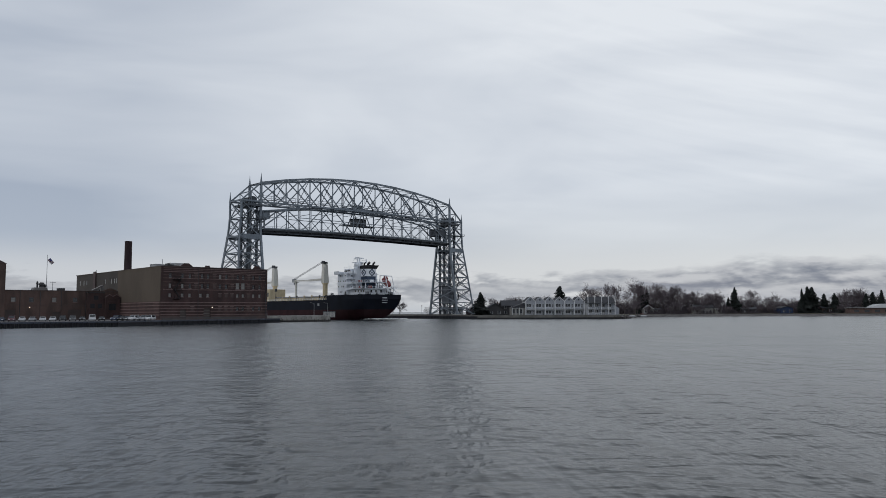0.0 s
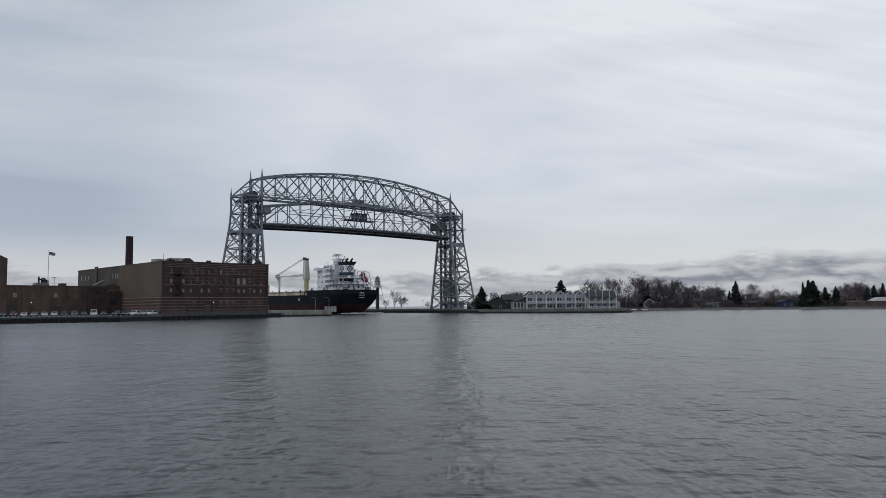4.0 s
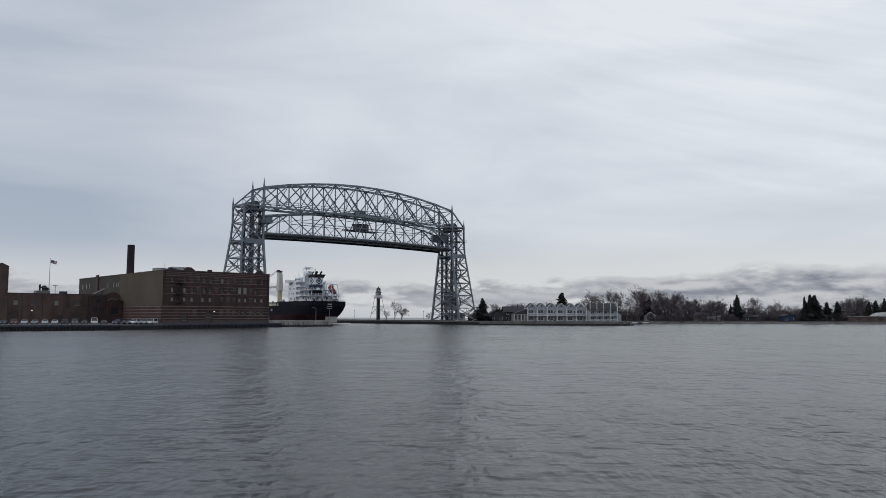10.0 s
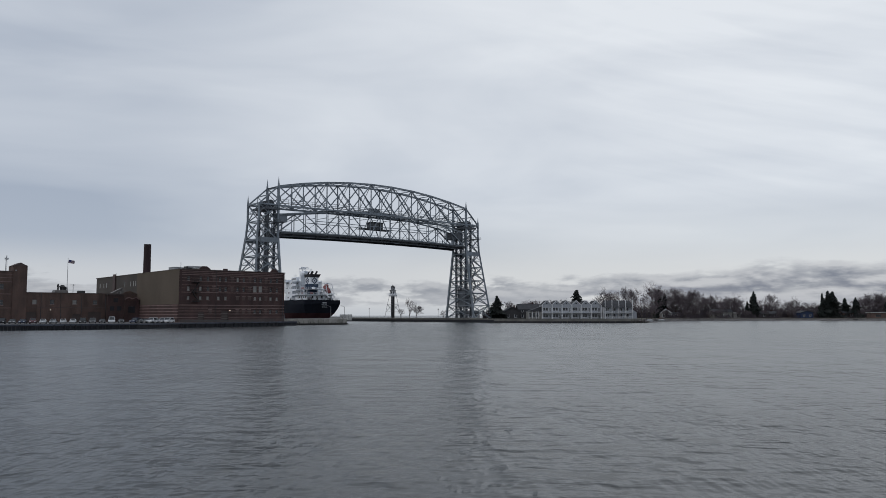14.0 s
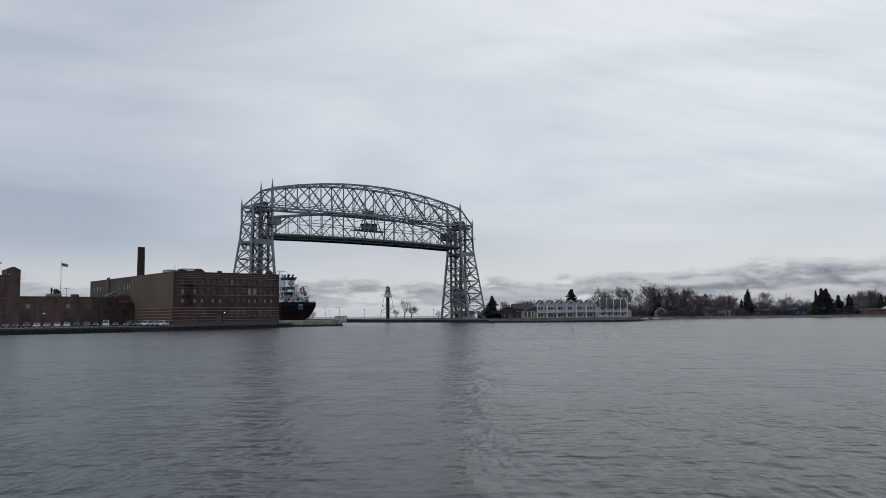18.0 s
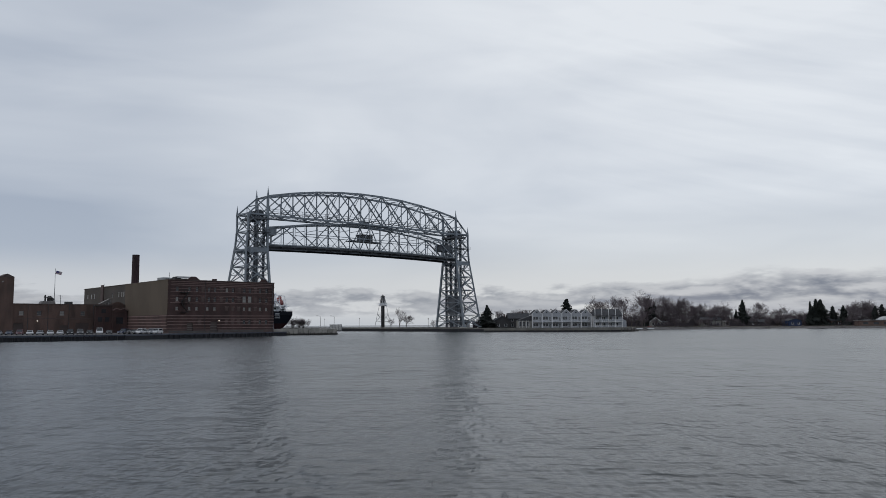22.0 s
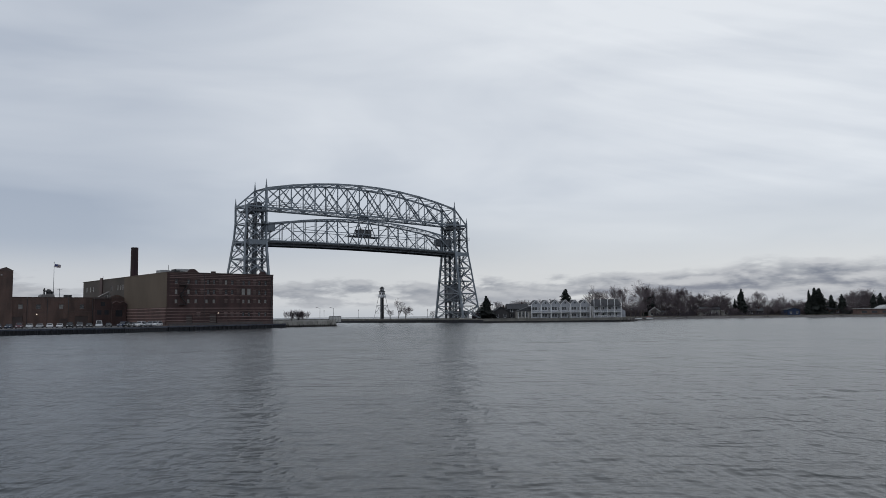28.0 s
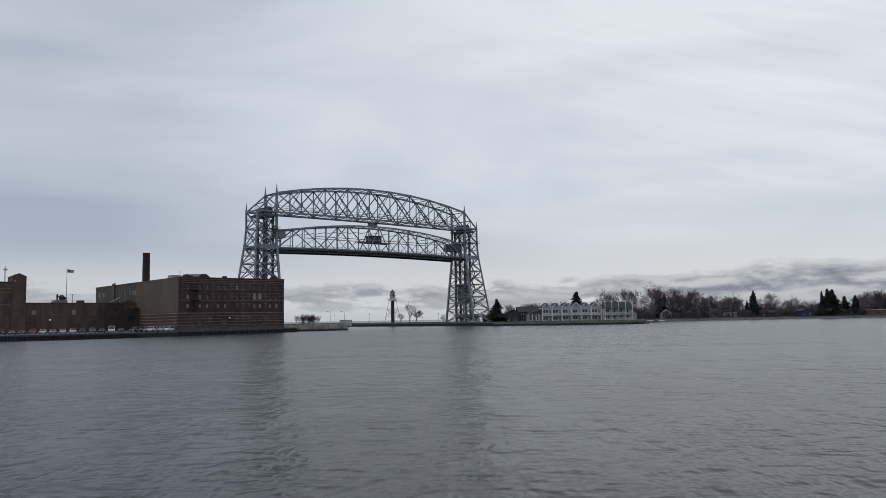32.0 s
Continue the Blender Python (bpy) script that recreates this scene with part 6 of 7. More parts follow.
# ---- waterfront inn and houses on the far bank ----
def build_inn():
    b = thing("waterfront_inn", pose(32.0, 391.0, 1.55, 0, 0, 4), "white two-storey waterfront inn with a row of gables", "inn")
    pitch, n, depth = 5.02, 6, 9.0
    x0 = 9.8
    wins = []
    for k in range(n):
        for z in (0.9, 4.3):
            wins.append((x0 + k * pitch + 0.55, z, 2.7, 1.75))
            wins.append((x0 + k * pitch + 3.75, z - 0.6, 0.9, 2.2))
    L = n * pitch
    EAVE, RIDGE = 7.25, 9.6
    wall = panel(x0 + L, 0, EAVE, 0.3, wins + [(-0.1, -0.1, x0 + 0.1, EAVE + 0.2)])
    part("front_wall", wall, M["inn_siding"], b, "blue-grey clapboard front")
    part("back_wall", Solid().box(x0, depth - 0.3, 0, x0 + L, depth, EAVE), M["white"], b)
    part("wing_wall", Solid().box(3.0, 1.0, 0, x0 - 0.01, depth - 0.5, 4.0), M["grey_siding"], b, "low grey side wing")
    for x in (x0, x0 + L - 0.3):
        part("end_wall", Solid().box(x, 0.3, 0, x + 0.3, depth - 0.3, EAVE), M["white"], b)
    for x, z, w, h in wins:
        win = part("window", Solid().box(x, 0.1, z, x + 0.1, 0.2, z + h).box(x + w - 0.1, 0.1, z, x + w, 0.2, z + h).box(x + w / 2 - 0.05, 0.1, z, x + w / 2 + 0.05, 0.2, z + h).box(x, 0.09, z, x + w, 0.21, z + 0.1).box(x, 0.09, z + h - 0.1, x + w, 0.21, z + h), M["white"], b)
        part("pane", Solid().box(x, 0.15, z, x + w, 0.18, z + h), M["pane_dark"], win)
    for k in range(n):
        a = x0 + k * pitch
        part("gable", Solid().extrude_y([(a + 0.15, EAVE), (a + pitch - 0.15, EAVE), (a + pitch / 2, RIDGE - 0.15)], 0.0, 0.3), M["inn_siding"], b)
        part("gable_vent", Solid().box(a + pitch / 2 - 0.35, -0.06, EAVE + 0.4, a + pitch / 2 + 0.35, -0.002, EAVE + 1.1), M["pane_dark"], b)
        for sgn in (0, 1):
            xa, xm = (a if sgn == 0 else a + pitch), a + pitch / 2
            part("verge_board", Solid().beam((xa, -0.34, EAVE), (xm, -0.34, RIDGE), 0.07, 0.3), M["white"], b)
            part("roof_slope", Solid().add([(xa, -0.3, EAVE), (xm, -0.3, RIDGE), (xm, depth, RIDGE), (xa, depth, EAVE), (xa, -0.3, EAVE - 0.2), (xm, -0.3, RIDGE - 0.2), (xm, depth, RIDGE - 0.2), (xa, depth, EAVE - 0.2)],
                                           [(0, 1, 2, 3), (7, 6, 5, 4), (0, 4, 5, 1), (1, 5, 6, 2), (2, 6, 7, 3), (3, 7, 4, 0)]), M["shingle"], b)
        part("pier", Solid().box(a - 0.17, -1.6, 0, a + 0.17, -1.2, EAVE - 0.05), M["white"], b)
        balcony = part("balcony", Solid().box(a + 0.22, -1.6, 3.1, a + pitch - 0.22, -0.01, 3.3), M["white"], b)
        rail = Solid().box(a + 0.25, -1.55, 4.15, a + pitch - 0.25, -1.48, 4.25)
        for i in range(6):
            rail.box(a + 0.5 + i * 0.78, -1.54, 3.3, a + 0.55 + i * 0.78, -1.49, 4.15)
        part("balcony_rail", rail, M["white"], balcony)
    part("pier", Solid().box(x0 + L - 0.17, -1.6, 0, x0 + L + 0.17, -1.2, EAVE - 0.05), M["white"], b)
    # low grey wing with a porch
    part("wing_roof", Solid().extrude_y([(2.6, 4.0), (x0 - 0.05, 4.0), (x0 - 0.05, 6.6)], 0.6, depth - 0.4), M["shingle"], b)
    for x in (3.0, 4.9, 6.7, 8.0):
        part("porch_post", Solid().box(x, -0.2, 0, x + 0.22, 0.02, 4.0), M["white"], b)
    for x in (3.4, 5.3, 7.05):
        part("wing_window", Solid().box(x, 0.93, 1.2, x + 1.1, 0.995, 3.4), M["pane_dark"], b)
    # end section: dark hipped roof over white columns and decks
    c = thing("inn_deck_wing", pose(73.0, 391.5, 1.55, 0, 0, 2), "white columned guest wing with dark shingled roof and open decks", "inn")
    W, dp = 14.2, 8.0
    wins = [(0.6 + k * 3.3, z, 2.2, 1.9) for k in range(4) for z in (0.9, 4.0)]
    part("front_wall", panel(W, 0, 6.3, 0.3, wins), M["inn_siding"], c)
    for x, z, w, h in wins:
        win = part("window", Solid().box(x, 0.1, z, x + 0.1, 0.2, z + h).box(x + w - 0.1, 0.1, z, x + w, 0.2, z + h).box(x + w / 2 - 0.05, 0.1, z, x + w / 2 + 0.05, 0.2, z + h).box(x, 0.09, z, x + w, 0.21, z + 0.1).box(x, 0.09, z + h - 0.1, x + w, 0.21, z + h), M["white"], c)
        part("pane", Solid().box(x, 0.15, z, x + w, 0.18, z + h), M["pane_dark"], win)
    part("back_wall", Solid().box(0, dp - 0.3, 0, W, dp, 6.3), M["white"], c)
    for x in (0.0, W - 0.3):
        part("end_wall", Solid().box(x, 0.3, 0, x + 0.3, dp - 0.3, 6.3), M["white"], c)
    part("roof", Solid().add([(-0.4, -2.4, 6.3), (W + 0.4, -2.4, 6.3), (W + 0.4, dp + 0.4, 6.3), (-0.4, dp + 0.4, 6.3), (0.6, 3.0, 9.6), (W - 0.6, 3.0, 9.6)],
                             [(0, 1, 5, 4), (1, 2, 5), (2, 3, 4, 5), (3, 0, 4), (3, 2, 1, 0)]), M["shingle"], c, "dark shingled roof")
    for k in range(5):
        x = 0.1 + k * (W - 0.4) / 4
        part("column", Solid().box(x, -2.3, 0, x + 0.24, -2.0, 6.3), M["white"], c)
        part("chimney_stack", Solid().box(x, -2.5, 6.3, x + 0.24, -2.1, 9.6), M["white"], c)
    for z in (0.2, 3.1):
        deck = part("deck", Solid().box(-0.2, -2.4, z, W + 0.2, -0.01, z + 0.2), M["white"], c)
        rail = Solid().box(-0.1, -2.36, z + 1.1, W + 0.1, -2.28, z + 1.2)
        for i in range(15):
            rail.box(i * 0.98, -2.35, z + 0.2, i * 0.98 + 0.06, -2.29, z + 1.1)
        part("deck_rail", rail, M["white"], deck)
    part("lean_to", Solid().extrude_y([(W, 0), (W + 2.6, 0), (W + 2.6, 3.6), (W, 5.0)], 0.6, 6), M["inn_siding"], c, "pale lean-to porch")
    for k, (x, y, r) in enumerate(((91, 371, 10), (134, 519, -8), (97, 373.5, 5))):
        t = thing("rowing_boat", pose(x, y, 1.0), "small upturned %s rowing boat on the shore" % ("red" if k == 1 else "white"), "boat", "boats on the shore")
        s = Solid()
        for xa, ra, xb, rb in ((-1.9, 0.1, -1.0, 0.55), (-1.0, 0.55, 1.0, 0.6), (1.0, 0.6, 1.9, 0.35)):
            s.tube((xa, 0, 0.2), (xb, 0, 0.2), ra, rb, 10, False)
        part("boat_hull", s, M["white_unit"] if k != 1 else M["orange"], t, at=pose(0, 0, 0.3 if k == 1 else 0.1, 0, 0, r) @ Matrix.Diagonal((0.9, 0.8, 0.6, 1)))
    u = thing("utility_pole", pose(0.0985 * 432, 432, 1.5), "brown wooden utility pole with two crossarms", "utility pole")
    part("pole", Solid().tube((0, 0, 0), (0, 0, 10.2), 0.17, 0.12, 8), M["bark"], u)
    part("pole", Solid().tube((2.2, 0, 0), (2.2, 0, 10.2), 0.17, 0.12, 8), M["bark"], u)
    for z in (9.0, 9.8):
        part("crossarm", Solid().box(-1.2, -0.08, z, 3.4, 0.08, z + 0.16), M["bark"], u)
    p = thing("landing_stage", pose(80.5, 362.5, 0.0, 0, 0, -4), "small dark timber landing stage below a seawall", "landing stage")
    part("stage_deck", Solid().box(0, 0, 0.7, 6.2, 2.0, 0.9), M["timber"], p)
    for k in range(5):
        for yy in (0.1, 1.8):
            part("stage_pile", Solid().tube((0.2 + k * 1.45, yy, -2), (0.2 + k * 1.45, yy, 1.5), 0.14, n=6), M["timber"], p)


def house(x, y, turn, w, d, h, rise, siding, roofing, label, ridge_x=True, wins=3, z=1.5):
    b = thing("house", pose(x, y, z, 0, 0, turn), label, "house", "houses among the trees")
    holes = []
    for k in range(wins):
        wx = w * (k + 0.5) / wins - 0.55
        holes.append((wx, 1.0, 1.1, 1.4))
        if h > 4.5:
            holes.append((wx, 3.9, 1.1, 1.3))
    part("front_wall", panel(w, 0, h, 0.25, holes), M[siding], b)
    part("back_wall", Solid().box(0, d - 0.25, 0, w, d, h), M[siding], b)
    for xx in (0.0, w - 0.25):
        part("end_wall", Solid().box(xx, 0.25, 0, xx + 0.25, d - 0.25, h), M[siding], b)
    for wx, wz, ww, wh in holes:
        win = part("window", Solid().box(wx - 0.1, -0.05, wz - 0.1, wx, 0.1, wz + wh + 0.1).box(wx + ww, -0.05, wz - 0.1, wx + ww + 0.1, 0.1, wz + wh + 0.1).box(wx, -0.05, wz - 0.1, wx + ww, 0.1, wz), M["white"], b)
        part("pane", Solid().box(wx, 0.1, wz, wx + ww, 0.14, wz + wh), M["pane_dark"], win)
    if ridge_x:
        for yy0, yy1 in ((-0.5, d / 2), (d + 0.5, d / 2)):
            part("roof_slope", Solid().add([(-0.5, yy0, h - 0.1), (w + 0.5, yy0, h - 0.1), (w + 0.5, yy1, h + rise), (-0.5, yy1, h + rise), (-0.5, yy0, h - 0.3), (w + 0.5, yy0, h - 0.3), (w + 0.5, yy1, h + rise - 0.2), (-0.5, yy1, h + rise - 0.2)],
                                           [(0, 1, 2, 3), (7, 6, 5, 4), (0, 4, 5, 1), (1, 5, 6, 2), (2, 6, 7, 3), (3, 7, 4, 0)]), M[roofing], b)
        for xx in (0.0, w - 0.25):
            part("gable", Solid().add([(xx, 0, h), (xx, d, h), (xx, d / 2, h + rise - 0.2), (xx + 0.25, 0, h), (xx + 0.25, d, h), (xx + 0.25, d / 2, h + rise - 0.2)], [(0, 2, 1), (3, 4, 5), (0, 3, 5, 2), (1, 2, 5, 4), (0, 1, 4, 3)]), M[siding], b)
    else:
        for xx0, xx1 in ((-0.5, w / 2), (w + 0.5, w / 2)):
            part("roof_slope", Solid().add([(xx0, -0.5, h - 0.1), (xx0, d + 0.5, h - 0.1), (xx1, d + 0.5, h + rise), (xx1, -0.5, h + rise), (xx0, -0.5, h - 0.3), (xx0, d + 0.5, h - 0.3), (xx1, d + 0.5, h + rise - 0.2), (xx1, -0.5, h + rise - 0.2)],
                                           [(0, 1, 2, 3), (7, 6, 5, 4), (0, 4, 5, 1), (1, 5, 6, 2), (2, 6, 7, 3), (3, 7, 4, 0)]), M[roofing], b)
        part("gable", Solid().extrude_y([(0, h), (w, h), (w / 2, h + rise - 0.2)], 0, 0.25), M[siding], b)
        for sg in (0, 1):
            part("verge_board", Solid().beam((-0.4 if sg == 0 else w + 0.4, -0.55, h - 0.1), (w / 2, -0.55, h + rise), 0.08, 0.3), M["white" if siding == "grey_siding" else roofing], b)
    part("house_chimney", Solid().box(w * 0.7, d * 0.45, h, w * 0.7 + 0.7, d * 0.45 + 0.7, h + rise + 0.9), M["brick"], b)
    return b


def build_houses():
    house(23.5, 405, 8, 8, 7, 4.0, 2.6, "dark_siding", "shingle", "low dark shingled house with white verge boards by the water", False, 2)
    house(31.5, 410, 5, 11, 9, 5.4, 2.8, "dark_siding", "shingle", "wide dark two-storey house with a shingle roof", True, 3)
    house(16, 452, 0, 11, 8, 3.0, 3.2, "white", "shingle", "small white house with a grey gabled roof behind a bridge tower", False, 2)
    house(0, 455, 10, 12, 8, 3.2, 1.8, "white", "shingle", "low white house with a flat-pitched roof behind a bridge tower", True, 3)
    house(136.5, 526, -5, 7, 8, 3.4, 2.8, "grey_siding", "shingle", "grey gabled cottage among bare trees", False, 2)
    house(143.8, 529, -5, 5.5, 6, 3.2, 0.7, "grey_siding", "shingle", "small grey cottage annex among bare trees", True, 2)
    house(160.5, 540, 0, 7, 7, 4.0, 1.2, "grey_siding", "grey_siding", "pale-roofed cottage among bare trees", True, 2)
    house(173, 530, 0, 13, 8, 4.4, 1.8, "grey_siding", "shingle", "grey two-storey house with a porch among bare trees", True, 3)
    house(187, 528, 0, 4, 4, 3.0, 0.8, "grey_siding", "grey_siding", "small white porch among bare trees", True, 1)
    house(205, 528, 6, 12, 7, 3.0, 1.6, "dark_siding", "shingle", "low dark house hidden in brush", True, 3)
    house(226.8, 517, 10, 9.0, 8, 3.7, 1.2, "blue_siding", "shingle", "dark blue two-storey house by the shore", False, 2)
    house(257, 522, 8, 8, 8, 3.6, 2.0, "brown_siding", "shingle", "brown house between dark spruces", True, 2)
    b = thing("boat_shed", pose(262, 497, 1.5, 0, 0, -14), "long low brown boat shed with a pale flat roof", "shed")
    part("wall", panel(46, 0, 3.4, 0.3, [(3 + 6 * k, 0.8, 3.0, 1.4) for k in range(7)]), M["brown_siding"], b)
    for k in range(7):
        part("window", Solid().box(3 + 6 * k, 0.12, 0.8, 6 + 6 * k, 0.18, 2.2), M["pane_dark"], b)
    part("end_wall", Solid().box(0, 0.3, 0, 0.3, 9, 3.4), M["brown_siding"], b)
    part("end_wall", Solid().box(45.7, 0.3, 0, 46, 9, 3.4), M["brown_siding"], b)
    part("back_wall", Solid().box(0.3, 8.7, 0, 45.7, 9, 3.4), M["brown_siding"], b)
    part("roof", Solid().box(-0.6, -0.8, 3.4, 46.6, 9.6, 3.66), M["white_unit"], b, "pale flat roof")
    h = thing("storage_hall", pose(281, 503, 1.5, 0, 0, -14), "pale round-roofed storage hall behind a shed", "hall")
    s = Solid()
    prof = [(0, 0), (0, 3.6)] + [(9 - 9 * math.cos(math.pi * k / 10), 3.6 + 2.6 * math.sin(math.pi * k / 10)) for k in range(1, 10)] + [(18, 3.6), (18, 0)]
    part("hall_shell", s.extrude_y(prof, 0, 22), M["white_unit"], h, "pale curved sheet roof", smooth=True)
    part("hall_door", Solid().box(6, -0.08, 0, 12, -0.01, 3.4), M["frame"], h)


build_inn()
build_houses()


# ---- parked cars ----
CAR_MESH = {}


def car(kind, col, m, label):
    c = thing("car", m, label, "car", "parked cars")
    dims = {"sedan": (4.6, 1.8, 1.42), "suv": (4.7, 1.9, 1.75), "van": (5.3, 2.0, 2.1), "pickup": (5.6, 2.0, 1.85)}
    L, W, H = dims[kind]
    if kind not in CAR_MESH:
        belt = 0.88 if kind == "sedan" else 1.02
        body = Solid().extrude_y([(-L / 2, 0.42), (-L / 2 + 0.1, belt - 0.08), (-L / 2 + 1.0, belt), (L / 2 - 0.5, belt), (L / 2, belt - 0.12), (L / 2, 0.38), (L / 2 - 0.2, 0.28), (-L / 2 + 0.2, 0.28)], -W / 2, W / 2)
        f = {"sedan": (-0.75, -0.1, 1.0, 1.75), "suv": (-0.95, -0.35, 1.95, 2.25), "van": (-1.5, -0.85, 2.45, 2.58), "pickup": (-1.0, -0.45, 0.9, 1.1)}[kind]
        cab = Solid().add([(f[0], -W / 2 + 0.06, belt), (f[3], -W / 2 + 0.06, belt), (f[3], W / 2 - 0.06, belt), (f[0], W / 2 - 0.06, belt),
                           (f[1], -W / 2 + 0.22, H - 0.06), (f[2], -W / 2 + 0.22, H - 0.06), (f[2], W / 2 - 0.22, H - 0.06), (f[1], W / 2 - 0.22, H - 0.06)],
                          [(3, 2, 1, 0), (4, 5, 6, 7), (0, 1, 5, 4), (1, 2, 6, 5), (2, 3, 7, 6), (3, 0, 4, 7)])
        panes = []
        for ids in ((0, 1, 5, 4), (1, 2, 6, 5), (2, 3, 7, 6), (3, 0, 4, 7)):
            q = [Vector(cab.v[k]) for k in ids]
            mid = sum(q, Vector()) / 4
            nrm = (q[1] - q[0]).cross(q[3] - q[0]).normalized()
            inn = [mid + (p - mid) * 0.86 for p in q]
            panes.append(Solid().add([p + nrm * 0.012 for p in inn] + [p - nrm * 0.01 for p in inn], [(0, 1, 2, 3), (7, 6, 5, 4), (0, 4, 5, 1), (1, 5, 6, 2), (2, 6, 7, 3), (3, 7, 4, 0)]).mesh("car_window", M["carglass"]))
        roof = Solid().box(f[1] - 0.05, -W / 2 + 0.2, H - 0.07, f[2] + 0.05, W / 2 - 0.2, H)
        tyre = Solid().tube((0, -0.11, 0), (0, 0.11, 0), 0.34, n=14)
        rim = Solid().tube((0, -0.125, 0), (0, 0.125, 0), 0.2, n=10)
        CAR_MESH[kind] = (body, cab, panes, roof, tyre.mesh("wheel", M["tyre"]), rim.mesh("rim", M["rim"]),
                          Solid().box(-0.05, -0.22, -0.08, 0.05, 0.22, 0.08).mesh("lamp", M["headlamp"]), Solid().box(-0.05, -0.16, -0.12, 0.05, 0.16, 0.12).mesh("lamp", M["taillamp"]), belt)
    body, cab, panes, roof, tyre, rim, head, tail, belt = CAR_MESH[kind]
    part("body", body, paint(col), c, bevel=0.07)
    part("cabin", cab, paint(col), c)
    for nm, pane in zip(("side_window", "rear_window", "side_window", "windscreen"), panes):
        part(nm, pane, None, c)
    part("roof", roof, paint(col), c, bevel=0.03)
    for x in (-L * 0.3, L * 0.3):
        for y in (-W / 2 + 0.1, W / 2 - 0.1):
            w = part("wheel", tyre, None, c, at=pose(x, y, 0.34))
            part("rim", rim, None, w)
    for y in (-W / 2 + 0.35, W / 2 - 0.35):
        part("headlight", head, None, c, at=pose(-L / 2 + 0.05, y, 0.68))
        part("tail_light", tail, None, c, at=pose(L / 2 - 0.02, y, 0.74))


def build_cars():
    white, silver, grey, black, red, blue = (0.52, 0.53, 0.55), (0.26, 0.27, 0.29), (0.09, 0.093, 0.10), (0.014, 0.015, 0.018), (0.10, 0.04, 0.05), (0.022, 0.034, 0.07)
    words = {white: "white", silver: "silver", grey: "grey", black: "black", red: "dark red", blue: "dark blue"}
    row = [("suv", black), ("sedan", grey), ("sedan", blue), ("suv", red), ("sedan", white), ("sedan", silver), ("sedan", white), ("sedan", white), ("suv", black),
           ("suv", grey), ("sedan", black), ("van", white), ("sedan", black), ("suv", blue), ("sedan", black), ("sedan", grey), ("suv", white), ("sedan", silver), ("suv", silver), ("suv", white)]
    p0, p1, p2 = Vector((-137.4, 228.5)), Vector((-104.4, 243.5)), Vector((-93.9, 248.0))
    names = {"sedan": "saloon car", "suv": "sport utility car", "van": "panel van", "pickup": "pickup truck"}
    for i, (kind, col) in enumerate(row):
        d = 2.75 * i
        if d < 34:
            v = (p1 - p0).normalized()
            p, ang = p0 + v * d, math.degrees(math.atan2(v.y, v.x))
        else:
            v = (p2 - p1).normalized()
            p, ang = p1 + v * (d - 34) * 0.6, math.degrees(math.atan2(v.y, v.x))
        car(kind, col, pose(p.x, p.y, QUAY, 0, 0, ang + (90 if d < 34 else 62) + 2.5 * math.sin(i * 2.3)), "%s %s parked facing the quay" % (words[col], names[kind]))


build_cars()


# ---- trees ----
def bare_tree_meshes(seed, height, spread=1.0, levels=7, stem=1, fine=2, lift=0.13, thin=0.03):
    """Trunk and limbs in one mesh, the fine twig crown in another, brought to the given height."""
    rng = random.Random(seed)
    trunk, crown = Solid(), Solid()

    def grow(p, d, length, r, lv):
        q = p + d * length
        (trunk if lv > levels - 3 else crown).tube(p, q, max(r, thin), max(r * 0.7, thin * 0.66), 7 if lv > levels - 2 else (4 if lv > 3 else 3), False)
        if lv == 0:
            return
        kids = 3 if lv > levels - 3 or lv <= fine else 2
        for k in range(kids):
            ax = Vector((rng.gauss(0, 1), rng.gauss(0, 1), rng.gauss(0, 0.5))).normalized()
            nd = (d + ax * (0.62 if k else 0.3) * spread + Vector((0, 0, lift))).normalized()
            start = p + d * length * (1.0 if k == 0 else rng.uniform(0.35, 1.0))
            grow(start, nd, length * rng.uniform(0.68, 0.9), r * (0.7 if k == 0 else 0.52), lv - 1)

    for s in range(stem):
        lean = Vector((rng.gauss(0, min(0.5, 0.14 * (stem - 1))), rng.gauss(0, min(0.5, 0.14 * (stem - 1))), 1)).normalized()
        grow(Vector((rng.gauss(0, 0.3) * (stem > 1), rng.gauss(0, 0.3) * (stem > 1), 0)), lean, height * 0.2, height * 0.016 / stem ** 0.5, levels)
    top = max(v[2] for v in crown.v) / height
    for sd in (trunk, crown):
        sd.v = [(x / top ** 0.6, y / top ** 0.6, z / top) for x, y, z in sd.v]
    return trunk.mesh("trunk", M["bark"]), crown.mesh("crown", M["twig"])


